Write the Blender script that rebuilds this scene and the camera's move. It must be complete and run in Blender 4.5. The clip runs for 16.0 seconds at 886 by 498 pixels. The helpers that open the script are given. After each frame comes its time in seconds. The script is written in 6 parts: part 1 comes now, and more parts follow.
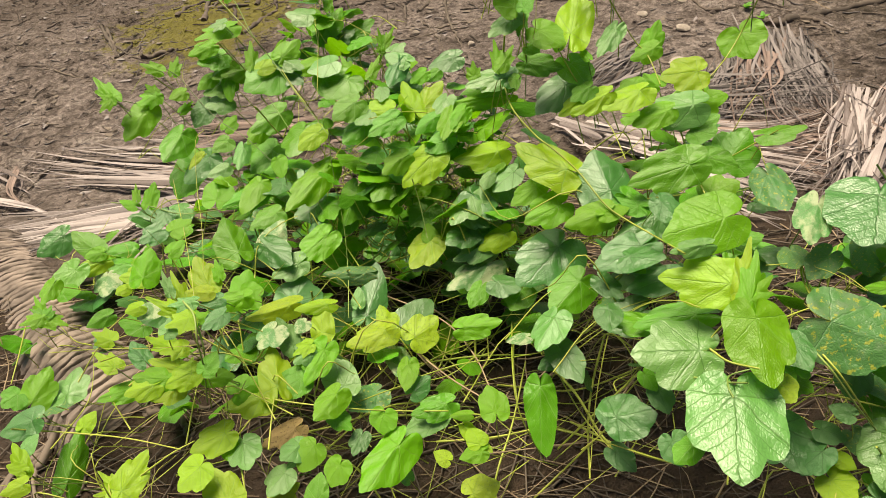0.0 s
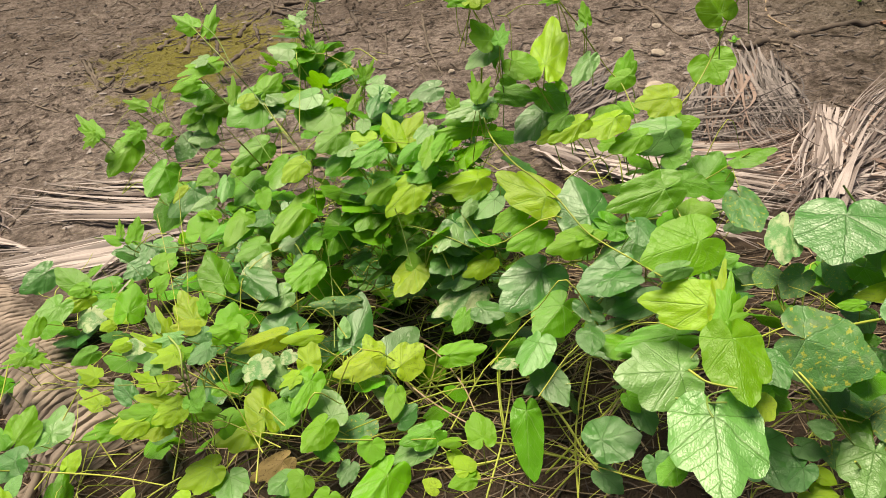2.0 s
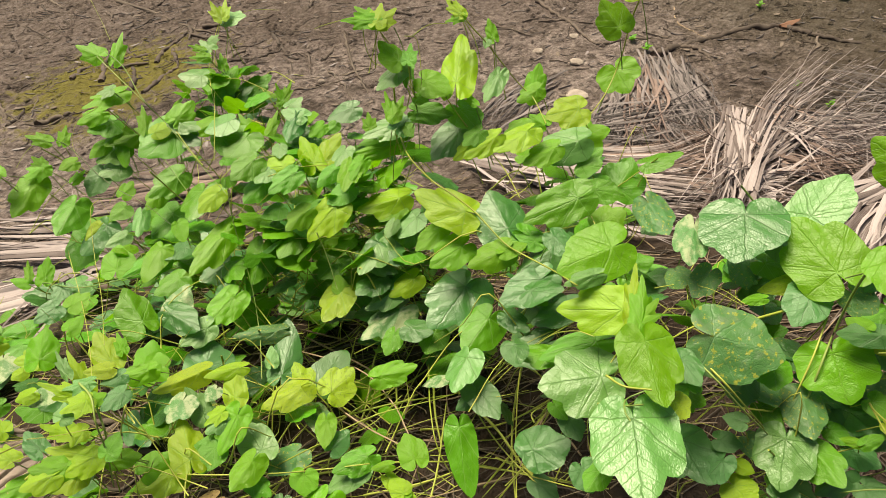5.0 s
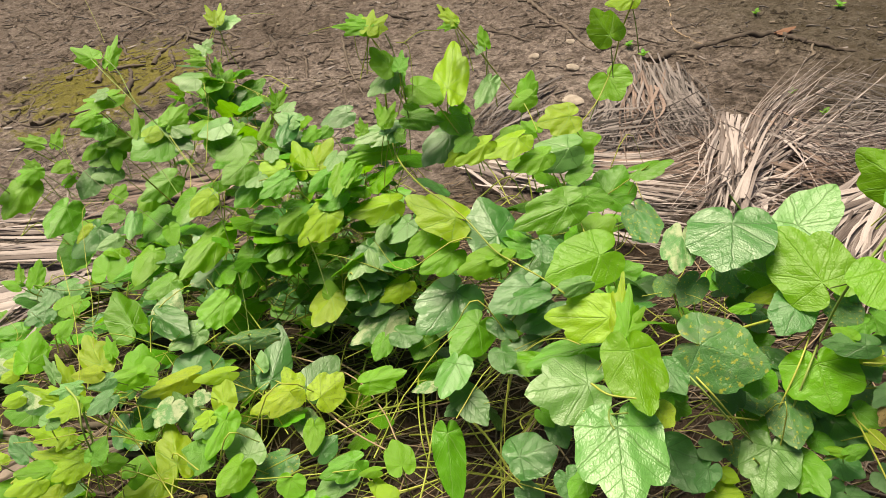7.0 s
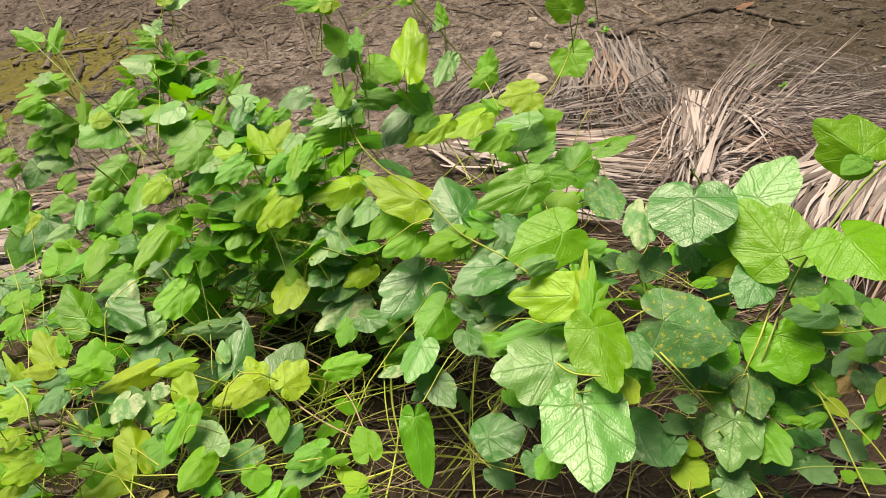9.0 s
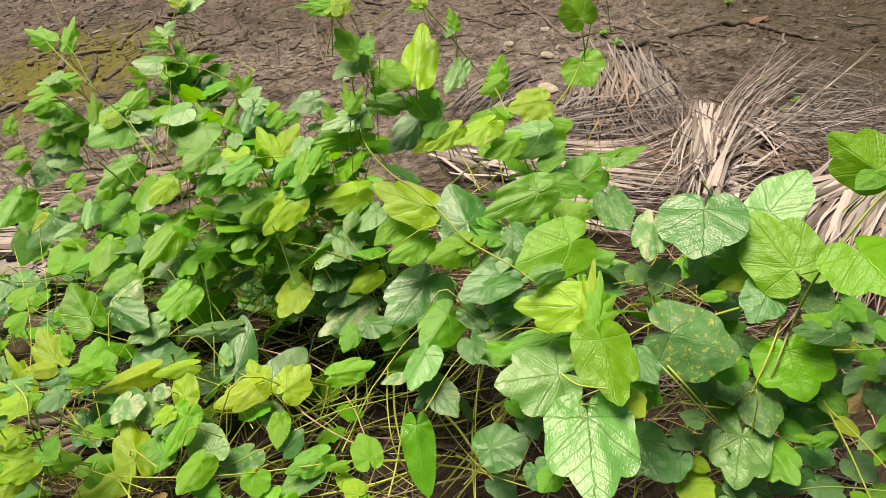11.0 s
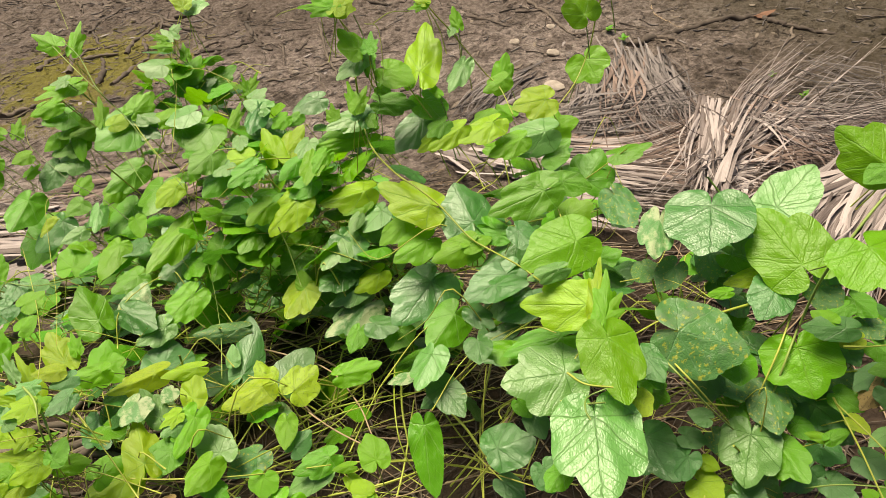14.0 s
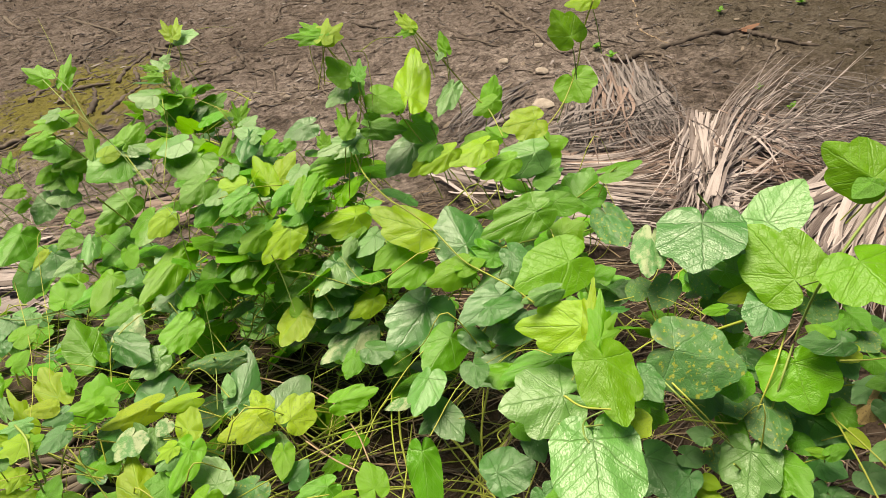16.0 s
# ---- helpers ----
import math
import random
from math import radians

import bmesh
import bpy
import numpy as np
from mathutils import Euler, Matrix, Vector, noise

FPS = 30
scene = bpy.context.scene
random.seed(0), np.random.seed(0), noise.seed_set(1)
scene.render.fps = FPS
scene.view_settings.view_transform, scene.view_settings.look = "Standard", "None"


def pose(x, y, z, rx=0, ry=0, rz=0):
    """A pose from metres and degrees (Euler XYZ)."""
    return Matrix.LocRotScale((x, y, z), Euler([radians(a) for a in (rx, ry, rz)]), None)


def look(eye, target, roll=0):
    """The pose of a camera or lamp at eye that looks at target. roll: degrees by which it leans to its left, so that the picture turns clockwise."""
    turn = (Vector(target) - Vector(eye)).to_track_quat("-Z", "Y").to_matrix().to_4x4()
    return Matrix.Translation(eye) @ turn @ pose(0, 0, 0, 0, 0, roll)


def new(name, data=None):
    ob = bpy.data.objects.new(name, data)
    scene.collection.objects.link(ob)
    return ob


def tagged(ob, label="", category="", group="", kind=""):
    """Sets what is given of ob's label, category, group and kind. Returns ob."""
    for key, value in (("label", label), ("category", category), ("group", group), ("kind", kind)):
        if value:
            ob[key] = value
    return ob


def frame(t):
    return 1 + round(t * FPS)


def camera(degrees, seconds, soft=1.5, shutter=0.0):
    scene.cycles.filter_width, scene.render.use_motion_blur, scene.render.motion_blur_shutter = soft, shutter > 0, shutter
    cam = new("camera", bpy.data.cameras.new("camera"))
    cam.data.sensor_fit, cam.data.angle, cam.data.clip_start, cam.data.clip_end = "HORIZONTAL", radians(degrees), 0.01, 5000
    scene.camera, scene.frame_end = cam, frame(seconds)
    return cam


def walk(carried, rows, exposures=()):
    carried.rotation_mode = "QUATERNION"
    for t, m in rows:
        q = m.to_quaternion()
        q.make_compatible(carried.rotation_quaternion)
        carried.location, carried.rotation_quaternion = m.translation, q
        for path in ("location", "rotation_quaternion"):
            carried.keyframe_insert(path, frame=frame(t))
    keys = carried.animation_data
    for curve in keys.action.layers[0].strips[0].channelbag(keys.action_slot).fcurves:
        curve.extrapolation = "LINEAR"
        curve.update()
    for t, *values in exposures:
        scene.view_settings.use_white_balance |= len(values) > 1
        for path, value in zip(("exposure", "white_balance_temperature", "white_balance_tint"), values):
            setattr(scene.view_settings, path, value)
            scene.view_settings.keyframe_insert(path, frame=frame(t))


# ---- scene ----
cam = camera(68.9, 16.0, soft=0.4)
PATH = [
    (0, (0.22, 0.319, 1.113), (0.071, 1.792, -0.232), -8.8),
    (0.5, (0.238, 0.323, 1.114), (0.186, 1.805, -0.228), -8.6),
    (1, (0.245, 0.322, 1.12), (0.183, 1.816, -0.209), -10.5),
    (1.5, (0.233, 0.321, 1.123), (0.156, 1.821, -0.197), -9.6),
    (2, (0.225, 0.314, 1.123), (0.125, 1.836, -0.171), -8.9),
    (2.5, (0.234, 0.309, 1.128), (0.169, 1.851, -0.144), -8.8),
    (3, (0.237, 0.311, 1.128), (0.179, 1.857, -0.139), -8.8),
    (3.5, (0.24, 0.311, 1.128), (0.213, 1.854, -0.144), -8.7),
    (3.7, (0.242, 0.312, 1.128), (0.246, 1.852, -0.149), -8.7),
    (5.8, (0.259, 0.321, 1.124), (0.346, 1.850, -0.163), -8.4),
    (6, (0.261, 0.322, 1.124), (0.346, 1.837, -0.179), -8.5),
    (6.5, (0.259, 0.321, 1.131), (0.334, 1.861, -0.142), -8.6),
    (7, (0.261, 0.317, 1.128), (0.35, 1.854, -0.149), -7.7),
    (7.5, (0.268, 0.323, 1.12), (0.424, 1.819, -0.198), -7.0),
    (8, (0.266, 0.323, 1.123), (0.436, 1.829, -0.182), -7.6),
    (8.5, (0.27, 0.325, 1.12), (0.465, 1.823, -0.191), -6.8),
    (8.7, (0.270, 0.325, 1.119), (0.442, 1.817, -0.201), -7.3),
    (10.8, (0.271, 0.329, 1.114), (0.460, 1.802, -0.225), -6.0),
    (11, (0.271, 0.329, 1.113), (0.425, 1.835, -0.194), -6.3),
    (11.5, (0.268, 0.325, 1.116), (0.384, 1.844, -0.18), -7.1),
    (12, (0.277, 0.328, 1.114), (0.414, 1.848, -0.178), -7.4),
    (12.5, (0.278, 0.328, 1.111), (0.438, 1.825, -0.206), -7.4),
    (13, (0.281, 0.33, 1.111), (0.433, 1.828, -0.205), -7.3),
    (13.5, (0.276, 0.327, 1.111), (0.404, 1.834, -0.198), -7.8),
    (14, (0.275, 0.33, 1.112), (0.402, 1.839, -0.195), -7.6),
    (14.5, (0.281, 0.334, 1.112), (0.432, 1.85, -0.184), -7.7),
    (15, (0.276, 0.344, 1.111), (0.43, 1.851, -0.194), -8.7),
    (15.5, (0.278, 0.341, 1.111), (0.4, 1.865, -0.177), -9.3),
    (16, (0.279, 0.334, 1.116), (0.43, 1.875, -0.15), -8.7),
]
walk(cam, [(t, look(eye, target, roll)) for t, eye, target, roll in PATH], exposures=[(0, 0.44, 7100, 10)])

# ---- light ----
world = bpy.data.worlds.new("sky")
scene.world = world
world.use_nodes = True
wn, wl = world.node_tree.nodes, world.node_tree.links
sky = wn.new("ShaderNodeTexSky")
sky.sky_type, sky.sun_disc = "NISHITA", False
sky.sun_elevation, sky.sun_rotation = radians(62), radians(-30)
sky.air_density, sky.dust_density, sky.ozone_density = 1.0, 3.0, 0.6
wn["Background"].inputs["Strength"].default_value = 0.048
wl.new(sky.outputs["Color"], wn["Background"].inputs["Color"])
sun = new("sun", bpy.data.lights.new("sun", "SUN"))
sun.data.energy, sun.data.angle, sun.data.color = 5.6, radians(32), (1.0, 0.93, 0.73)
sun.matrix_world = look((-0.4, 0.60, 2.2), (0, 0, 0))


# ---- materials ----
def material(name):
    m = bpy.data.materials.new(name)
    m.use_nodes = True
    n = m.node_tree.nodes
    return m, n, m.node_tree.links, n["Principled BSDF"]


def math_node(n, l, kind, a, b=None, clamp=False):
    q = n.new("ShaderNodeMath")
    q.operation, q.use_clamp = kind, clamp
    for i, v in enumerate((a, b)):
        if v is None:
            continue
        if isinstance(v, (int, float)):
            q.inputs[i].default_value = v
        else:
            l.new(v, q.inputs[i])
    return q.outputs[0]


def noise_node(n, l, scale, detail=4, vec=None, rough=0.55):
    q = n.new("ShaderNodeTexNoise")
    q.inputs["Scale"].default_value, q.inputs["Detail"].default_value, q.inputs["Roughness"].default_value = scale, detail, rough
    if vec:
        l.new(vec, q.inputs["Vector"])
    return q.outputs["Fac"]


def ramp_node(n, l, fac, *stops):
    q = n.new("ShaderNodeValToRGB")
    e = q.color_ramp.elements
    while len(e) < len(stops):
        e.new(0.5)
    for s, (p, c) in zip(e, stops):
        s.position = p
        s.color = (*c, 1) if len(c) == 3 else c
    l.new(fac, q.inputs["Fac"])
    return q.outputs["Color"]


def mix_node(n, l, fac, a, b, blend="MIX"):
    q = n.new("ShaderNodeMix")
    q.data_type, q.blend_type = "RGBA", blend
    for i, v in ((0, fac), (6, a), (7, b)):
        if isinstance(v, (int, float)):
            q.inputs[i].default_value = v
        elif isinstance(v, tuple):
            q.inputs[i].default_value = (*v, 1)
        else:
            l.new(v, q.inputs[i])
    return q.outputs[2]


def bump_node(n, l, height, strength, distance=0.01):
    q = n.new("ShaderNodeBump")
    q.inputs["Strength"].default_value, q.inputs["Distance"].default_value = strength, distance
    l.new(height, q.inputs["Height"])
    return q.outputs["Normal"]


VEINS = (0, 46, -46, 100, -100)


def leaf_material(name, base, vein, through_colour, gloss=0.42, relief=0.44, shine=0.6, spots=None, spot_cut=0.62, patch=None, patch_cut=0.6):
    m, n, l, p = material(name)
    tc = n.new("ShaderNodeTexCoord").outputs["Object"]
    info = n.new("ShaderNodeObjectInfo").outputs["Random"]
    sep = n.new("ShaderNodeSeparateXYZ")
    l.new(tc, sep.inputs[0])
    x, y = sep.outputs[0], sep.outputs[1]
    wob = math_node(n, l, "MULTIPLY", math_node(n, l, "SUBTRACT", noise_node(n, l, 5.0, 2, tc), 0.5), 0.10)
    near = None
    for a in VEINS:
        s, c = math.sin(radians(a)), math.cos(radians(a))
        across = math_node(n, l, "SUBTRACT", math_node(n, l, "MULTIPLY", x, c), math_node(n, l, "MULTIPLY", y, s))
        along = math_node(n, l, "ADD", math_node(n, l, "MULTIPLY", x, s), math_node(n, l, "MULTIPLY", y, c))
        off = math_node(n, l, "ABSOLUTE", math_node(n, l, "ADD", across, wob))
        back = math_node(n, l, "MULTIPLY", math_node(n, l, "LESS_THAN", along, 0.0), 9.0)
        off = math_node(n, l, "ADD", off, back)
        near = off if near is None else math_node(n, l, "MINIMUM", near, off)
    main = math_node(n, l, "SUBTRACT", 1.0, math_node(n, l, "DIVIDE", near, 0.015), clamp=True)
    warp = n.new("ShaderNodeMapping")
    warp.inputs["Scale"].default_value = (1.25, 0.8, 1)
    l.new(tc, warp.inputs["Vector"])
    cells = n.new("ShaderNodeTexVoronoi")
    cells.feature = "DISTANCE_TO_EDGE"
    cells.inputs["Scale"].default_value = 7.5
    l.new(warp.outputs[0], cells.inputs["Vector"])
    net = n.new("ShaderNodeTexVoronoi")
    net.feature = "DISTANCE_TO_EDGE"
    net.inputs["Scale"].default_value = 24.0
    l.new(warp.outputs[0], net.inputs["Vector"])
    fine = math_node(n, l, "SUBTRACT", 1.0, math_node(n, l, "DIVIDE", cells.outputs["Distance"], 0.05), clamp=True)
    slant = math_node(n, l, "SUBTRACT", math_node(n, l, "ADD", y, wob), math_node(n, l, "MULTIPLY", math_node(n, l, "ABSOLUTE", x), 0.85))
    step = math_node(n, l, "ABSOLUTE", math_node(n, l, "SUBTRACT", math_node(n, l, "FRACT", math_node(n, l, "DIVIDE", slant, 0.17)), 0.5))
    side = math_node(n, l, "SUBTRACT", 1.0, math_node(n, l, "DIVIDE", step, 0.055), clamp=True)
    main = math_node(n, l, "MAXIMUM", main, math_node(n, l, "MULTIPLY", side, 0.6))
    veins = math_node(n, l, "MAXIMUM", math_node(n, l, "MULTIPLY", main, 1.0), math_node(n, l, "MULTIPLY", fine, 0.24))
    hue = n.new("ShaderNodeHueSaturation")
    hue.inputs["Color"].default_value = (*base, 1)
    l.new(math_node(n, l, "ADD", 0.485, math_node(n, l, "MULTIPLY", info, 0.03)), hue.inputs["Hue"])
    l.new(math_node(n, l, "ADD", 0.82, math_node(n, l, "MULTIPLY", info, 0.40)), hue.inputs["Value"])
    mott = noise_node(n, l, 3.0, 5, tc)
    col = mix_node(n, l, math_node(n, l, "MULTIPLY", mott, 0.5), hue.outputs["Color"], tuple(v * 1.7 for v in base))
    col = mix_node(n, l, veins, col, vein)
    if patch:
        far = noise_node(n, l, 2.2, 5, tc, 0.65)
        col = mix_node(n, l, ramp_node(n, l, far, (patch_cut - 0.05, (0, 0, 0)), (patch_cut + 0.06, (1, 1, 1))), col, patch)
    if spots:
        pick = noise_node(n, l, 11.0, 3, tc, 0.6)
        col = mix_node(n, l, ramp_node(n, l, pick, (spot_cut - 0.03, (0, 0, 0)), (spot_cut + 0.04, (1, 1, 1))), col, spots)
    l.new(col, p.inputs["Base Color"])
    l.new(math_node(n, l, "ADD", gloss - 0.12, math_node(n, l, "MULTIPLY", mott, 0.2)), p.inputs["Roughness"])
    p.inputs["Specular IOR Level"].default_value = shine
    if shine > 0.8:  # waxy bloom
        p.inputs["Coat Weight"].default_value, p.inputs["Coat Roughness"].default_value = 0.18, 0.42
    quilt = math_node(n, l, "SQRT", math_node(n, l, "MINIMUM", math_node(n, l, "DIVIDE", cells.outputs["Distance"], 0.35), 1.0))
    quilt = math_node(n, l, "ADD", math_node(n, l, "MULTIPLY", quilt, 0.24), math_node(n, l, "MULTIPLY", math_node(n, l, "MINIMUM", math_node(n, l, "DIVIDE", net.outputs["Distance"], 0.25), 1.0), 0.16))
    puff = math_node(n, l, "SUBTRACT", quilt, math_node(n, l, "MULTIPLY", main, 0.5))
    puff = math_node(n, l, "ADD", puff, math_node(n, l, "MULTIPLY", noise_node(n, l, 4.0, 3, tc), 1.5))
    normal = bump_node(n, l, puff, relief, 0.0022)
    l.new(normal, p.inputs["Normal"])
    tr = n.new("ShaderNodeBsdfTranslucent")
    l.new(mix_node(n, l, 0.75, col, through_colour), tr.inputs["Color"])
    mixer = n.new("ShaderNodeMixShader")
    mixer.inputs[0].default_value = 0.42 if name in ("leaf_bright", "leaf_lime", "leaf_yellow") else 0.29
    l.new(p.outputs[0], mixer.inputs[1])
    l.new(tr.outputs[0], mixer.inputs[2])
    l.new(mixer.outputs[0], n["Material Output"].inputs["Surface"])
    return m


# deep and pale: some bluish-white sheen put into the colour, veins left darker
LEAF = {
    "deep": leaf_material("leaf_deep", (0.048, 0.172, 0.028), (0.032, 0.120, 0.014), (0.12, 0.38, 0.02), 0.38, shine=0.9),
    "mid": leaf_material("leaf_mid", (0.082, 0.258, 0.004), (0.17, 0.37, 0.06), (0.17, 0.48, 0.01), 0.42),
    "pale": leaf_material("leaf_pale_sheen", (0.118, 0.280, 0.062), (0.075, 0.200, 0.030), (0.18, 0.42, 0.02), 0.40, shine=0.82),
    "bright": leaf_material("leaf_bright", (0.135, 0.345, 0.003), (0.18, 0.40, 0.03), (0.24, 0.58, 0.01), 0.44),
    "lime": leaf_material("leaf_lime", (0.265, 0.430, 0.008), (0.25, 0.45, 0.06), (0.38, 0.60, 0.015), 0.44),
    "yellow": leaf_material("leaf_yellow", (0.310, 0.455, 0.016), (0.26, 0.40, 0.05), (0.52, 0.60, 0.02), 0.48, spots=(0.22, 0.36, 0.03), spot_cut=0.58),
    "spotted": leaf_material("leaf_spotted", (0.070, 0.190, 0.050), (0.11, 0.25, 0.09), (0.12, 0.30, 0.05), 0.45, spots=(0.32, 0.36, 0.05), spot_cut=0.60, patch=(0.13, 0.23, 0.10), patch_cut=0.56),
    "blotch": leaf_material("leaf_blotch", (0.090, 0.230, 0.065), (0.18, 0.30, 0.12), (0.20, 0.36, 0.10), 0.5, spots=(0.15, 0.13, 0.06), spot_cut=0.68, patch=(0.42, 0.50, 0.28), patch_cut=0.50),
    "red": leaf_material("leaf_red", (0.200, 0.095, 0.060), (0.20, 0.08, 0.05), (0.35, 0.14, 0.06), 0.7),
    "brown": leaf_material("leaf_brown", (0.330, 0.240, 0.090), (0.22, 0.15, 0.06), (0.40, 0.28, 0.08), 0.7, spots=(0.14, 0.09, 0.04), spot_cut=0.60),
}


def stem_material(name, base, tip, rough=0.5):
    m, n, l, p = material(name)
    tc = n.new("ShaderNodeTexCoord").outputs["Object"]
    info = n.new("ShaderNodeObjectInfo").outputs["Random"]
    fac = math_node(n, l, "ADD", math_node(n, l, "MULTIPLY", noise_node(n, l, 14, 4, tc), 0.7), math_node(n, l, "MULTIPLY", info, 0.35), clamp=True)
    l.new(ramp_node(n, l, fac, (0.25, base), (0.75, tip)), p.inputs["Base Color"])
    p.inputs["Roughness"].default_value = rough
    l.new(bump_node(n, l, noise_node(n, l, 220, 3, tc), 0.4, 0.001), p.inputs["Normal"])
    return m


STEM = stem_material("vine_stem", (0.10, 0.19, 0.03), (0.30, 0.38, 0.09))
STEM_PALE = stem_material("vine_stem_pale", (0.22, 0.28, 0.025), (0.44, 0.46, 0.085))
STEM_DARK = stem_material("vine_stem_dark", (0.06, 0.10, 0.03), (0.13, 0.17, 0.05))
STRAW = stem_material("dry_stem", (0.13, 0.082, 0.050), (0.40, 0.29, 0.19), 0.7)
TWIG = stem_material("dry_twig", (0.060, 0.043, 0.034), (0.20, 0.155, 0.125), 0.85)


def palm_material(name, dark, light):
    m, n, l, p = material(name)
    co = n.new("ShaderNodeTexCoord").outputs["Object"]
    info = n.new("ShaderNodeObjectInfo").outputs["Random"]
    uv = n.new("ShaderNodeUVMap").outputs["UV"]
    grain = n.new("ShaderNodeMapping")
    grain.inputs["Scale"].default_value = (3.5, 0.9, 1)
    l.new(uv, grain.inputs["Vector"])
    streak = noise_node(n, l, 3.0, 5, grain.outputs[0], 0.6)
    blot = noise_node(n, l, 9.0, 4, co)
    fac = math_node(n, l, "ADD", math_node(n, l, "MULTIPLY", streak, 0.75), math_node(n, l, "MULTIPLY", blot, 0.25))
    fac = math_node(n, l, "ADD", fac, math_node(n, l, "MULTIPLY", math_node(n, l, "SUBTRACT", info, 0.5), 0.55), clamp=True)
    l.new(ramp_node(n, l, fac, (0.22, dark), (0.72, light)), p.inputs["Base Color"])
    p.inputs["Roughness"].default_value = 0.75
    l.new(bump_node(n, l, streak, 0.6, 0.002), p.inputs["Normal"])
    return m


PALM_TAN = palm_material("dry_palm_tan", (0.100, 0.073, 0.068), (0.440, 0.372, 0.372))
PALM_GREY = palm_material("dry_palm_grey", (0.042, 0.034, 0.033), (0.240, 0.202, 0.203))
PALM_BROWN = palm_material("dry_palm_brown", (0.065, 0.040, 0.033), (0.290, 0.205, 0.180))


def soil_material():
    m, n, l, p = material("soil")
    co = n.new("ShaderNodeTexCoord").outputs["Object"]
    broad, mid, fine, grit = (noise_node(n, l, s, d, co, r) for s, d, r in ((1.6, 5, 0.6), (9, 6, 0.65), (60, 5, 0.65), (300, 3, 0.6)))
    fac = math_node(n, l, "ADD", math_node(n, l, "MULTIPLY", broad, 0.45), math_node(n, l, "MULTIPLY", mid, 0.55))
    col = ramp_node(n, l, fac, (0.34, (0.080, 0.058, 0.044)), (0.43, (0.275, 0.215, 0.192)), (0.53, (0.485, 0.392, 0.362)), (0.64, (0.690, 0.585, 0.550)))
    # relief shade of specks and clods is put into the colour as well
    col = mix_node(n, l, math_node(n, l, "MULTIPLY", ramp_node(n, l, fine, (0.36, (0, 0, 0)), (0.62, (1, 1, 1))), 0.52), col, (0.08, 0.060, 0.045), "MULTIPLY")
    clod = noise_node(n, l, 26, 7, co, 0.72)
    col = mix_node(n, l, math_node(n, l, "MULTIPLY", ramp_node(n, l, clod, (0.40, (1, 1, 1)), (0.55, (0, 0, 0))), 0.58), col, (0.22, 0.19, 0.18), "MULTIPLY")
    sep = n.new("ShaderNodeSeparateXYZ")
    l.new(co, sep.inputs[0])
    # darker brown towards the far side of the path
    far_dark = math_node(n, l, "ADD", math_node(n, l, "DIVIDE", math_node(n, l, "SUBTRACT", sep.outputs[1], 2.95), 0.6), math_node(n, l, "MULTIPLY", math_node(n, l, "SUBTRACT", mid, 0.5), 2.5), clamp=True)
    col = mix_node(n, l, math_node(n, l, "MULTIPLY", far_dark, 0.48), col, mix_node(n, l, fine, (0.055, 0.039, 0.030), (0.180, 0.132, 0.108)))
    # moss grows along a stretch at the left of the path
    left = math_node(n, l, "SUBTRACT", 1.0, math_node(n, l, "DIVIDE", math_node(n, l, "ABSOLUTE", math_node(n, l, "ADD", sep.outputs[0], 0.95)), 0.75), clamp=True)
    deep = math_node(n, l, "SUBTRACT", 1.0, math_node(n, l, "DIVIDE", math_node(n, l, "ABSOLUTE", math_node(n, l, "SUBTRACT", sep.outputs[1], 3.25)), 0.75), clamp=True)
    grow = math_node(n, l, "MULTIPLY", left, deep)
    grow = math_node(n, l, "ADD", math_node(n, l, "MULTIPLY", grow, 0.40), math_node(n, l, "MULTIPLY", noise_node(n, l, 9.0, 9, co, 0.78), 0.85))
    moss = ramp_node(n, l, grow, (0.55, (0, 0, 0)), (0.63, (0.85, 0.85, 0.85)))
    col = mix_node(n, l, moss, col, mix_node(n, l, fine, (0.095, 0.085, 0.018), (0.38, 0.34, 0.050)))
    # far right of the path: tree shade put into the soil's colour
    right_shade = math_node(n, l, "ADD", math_node(n, l, "DIVIDE", math_node(n, l, "SUBTRACT", sep.outputs[0], 1.25), 0.8), math_node(n, l, "MULTIPLY", math_node(n, l, "SUBTRACT", broad, 0.5), 2.0), clamp=True)
    col = mix_node(n, l, math_node(n, l, "MULTIPLY", right_shade, 0.75), col, mix_node(n, l, fine, (0.035, 0.028, 0.015), (0.10, 0.078, 0.040)))
    # dark bank soil, with the shade under the vines put into its colour
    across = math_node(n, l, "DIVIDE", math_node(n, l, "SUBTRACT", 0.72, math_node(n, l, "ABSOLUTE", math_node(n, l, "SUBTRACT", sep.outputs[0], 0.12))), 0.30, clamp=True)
    vine_shade = math_node(n, l, "MULTIPLY", math_node(n, l, "DIVIDE", math_node(n, l, "SUBTRACT", 2.00, sep.outputs[1]), 0.5, clamp=True), across)
    bank = math_node(n, l, "MAXIMUM", math_node(n, l, "DIVIDE", math_node(n, l, "SUBTRACT", 1.55, sep.outputs[1]), 0.35), vine_shade)
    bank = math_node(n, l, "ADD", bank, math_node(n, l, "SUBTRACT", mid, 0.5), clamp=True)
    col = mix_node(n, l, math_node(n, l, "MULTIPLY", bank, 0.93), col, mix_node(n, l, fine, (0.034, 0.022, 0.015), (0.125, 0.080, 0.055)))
    l.new(col, p.inputs["Base Color"])
    p.inputs["Roughness"].default_value = 0.95
    p.inputs["Specular IOR Level"].default_value = 0.25
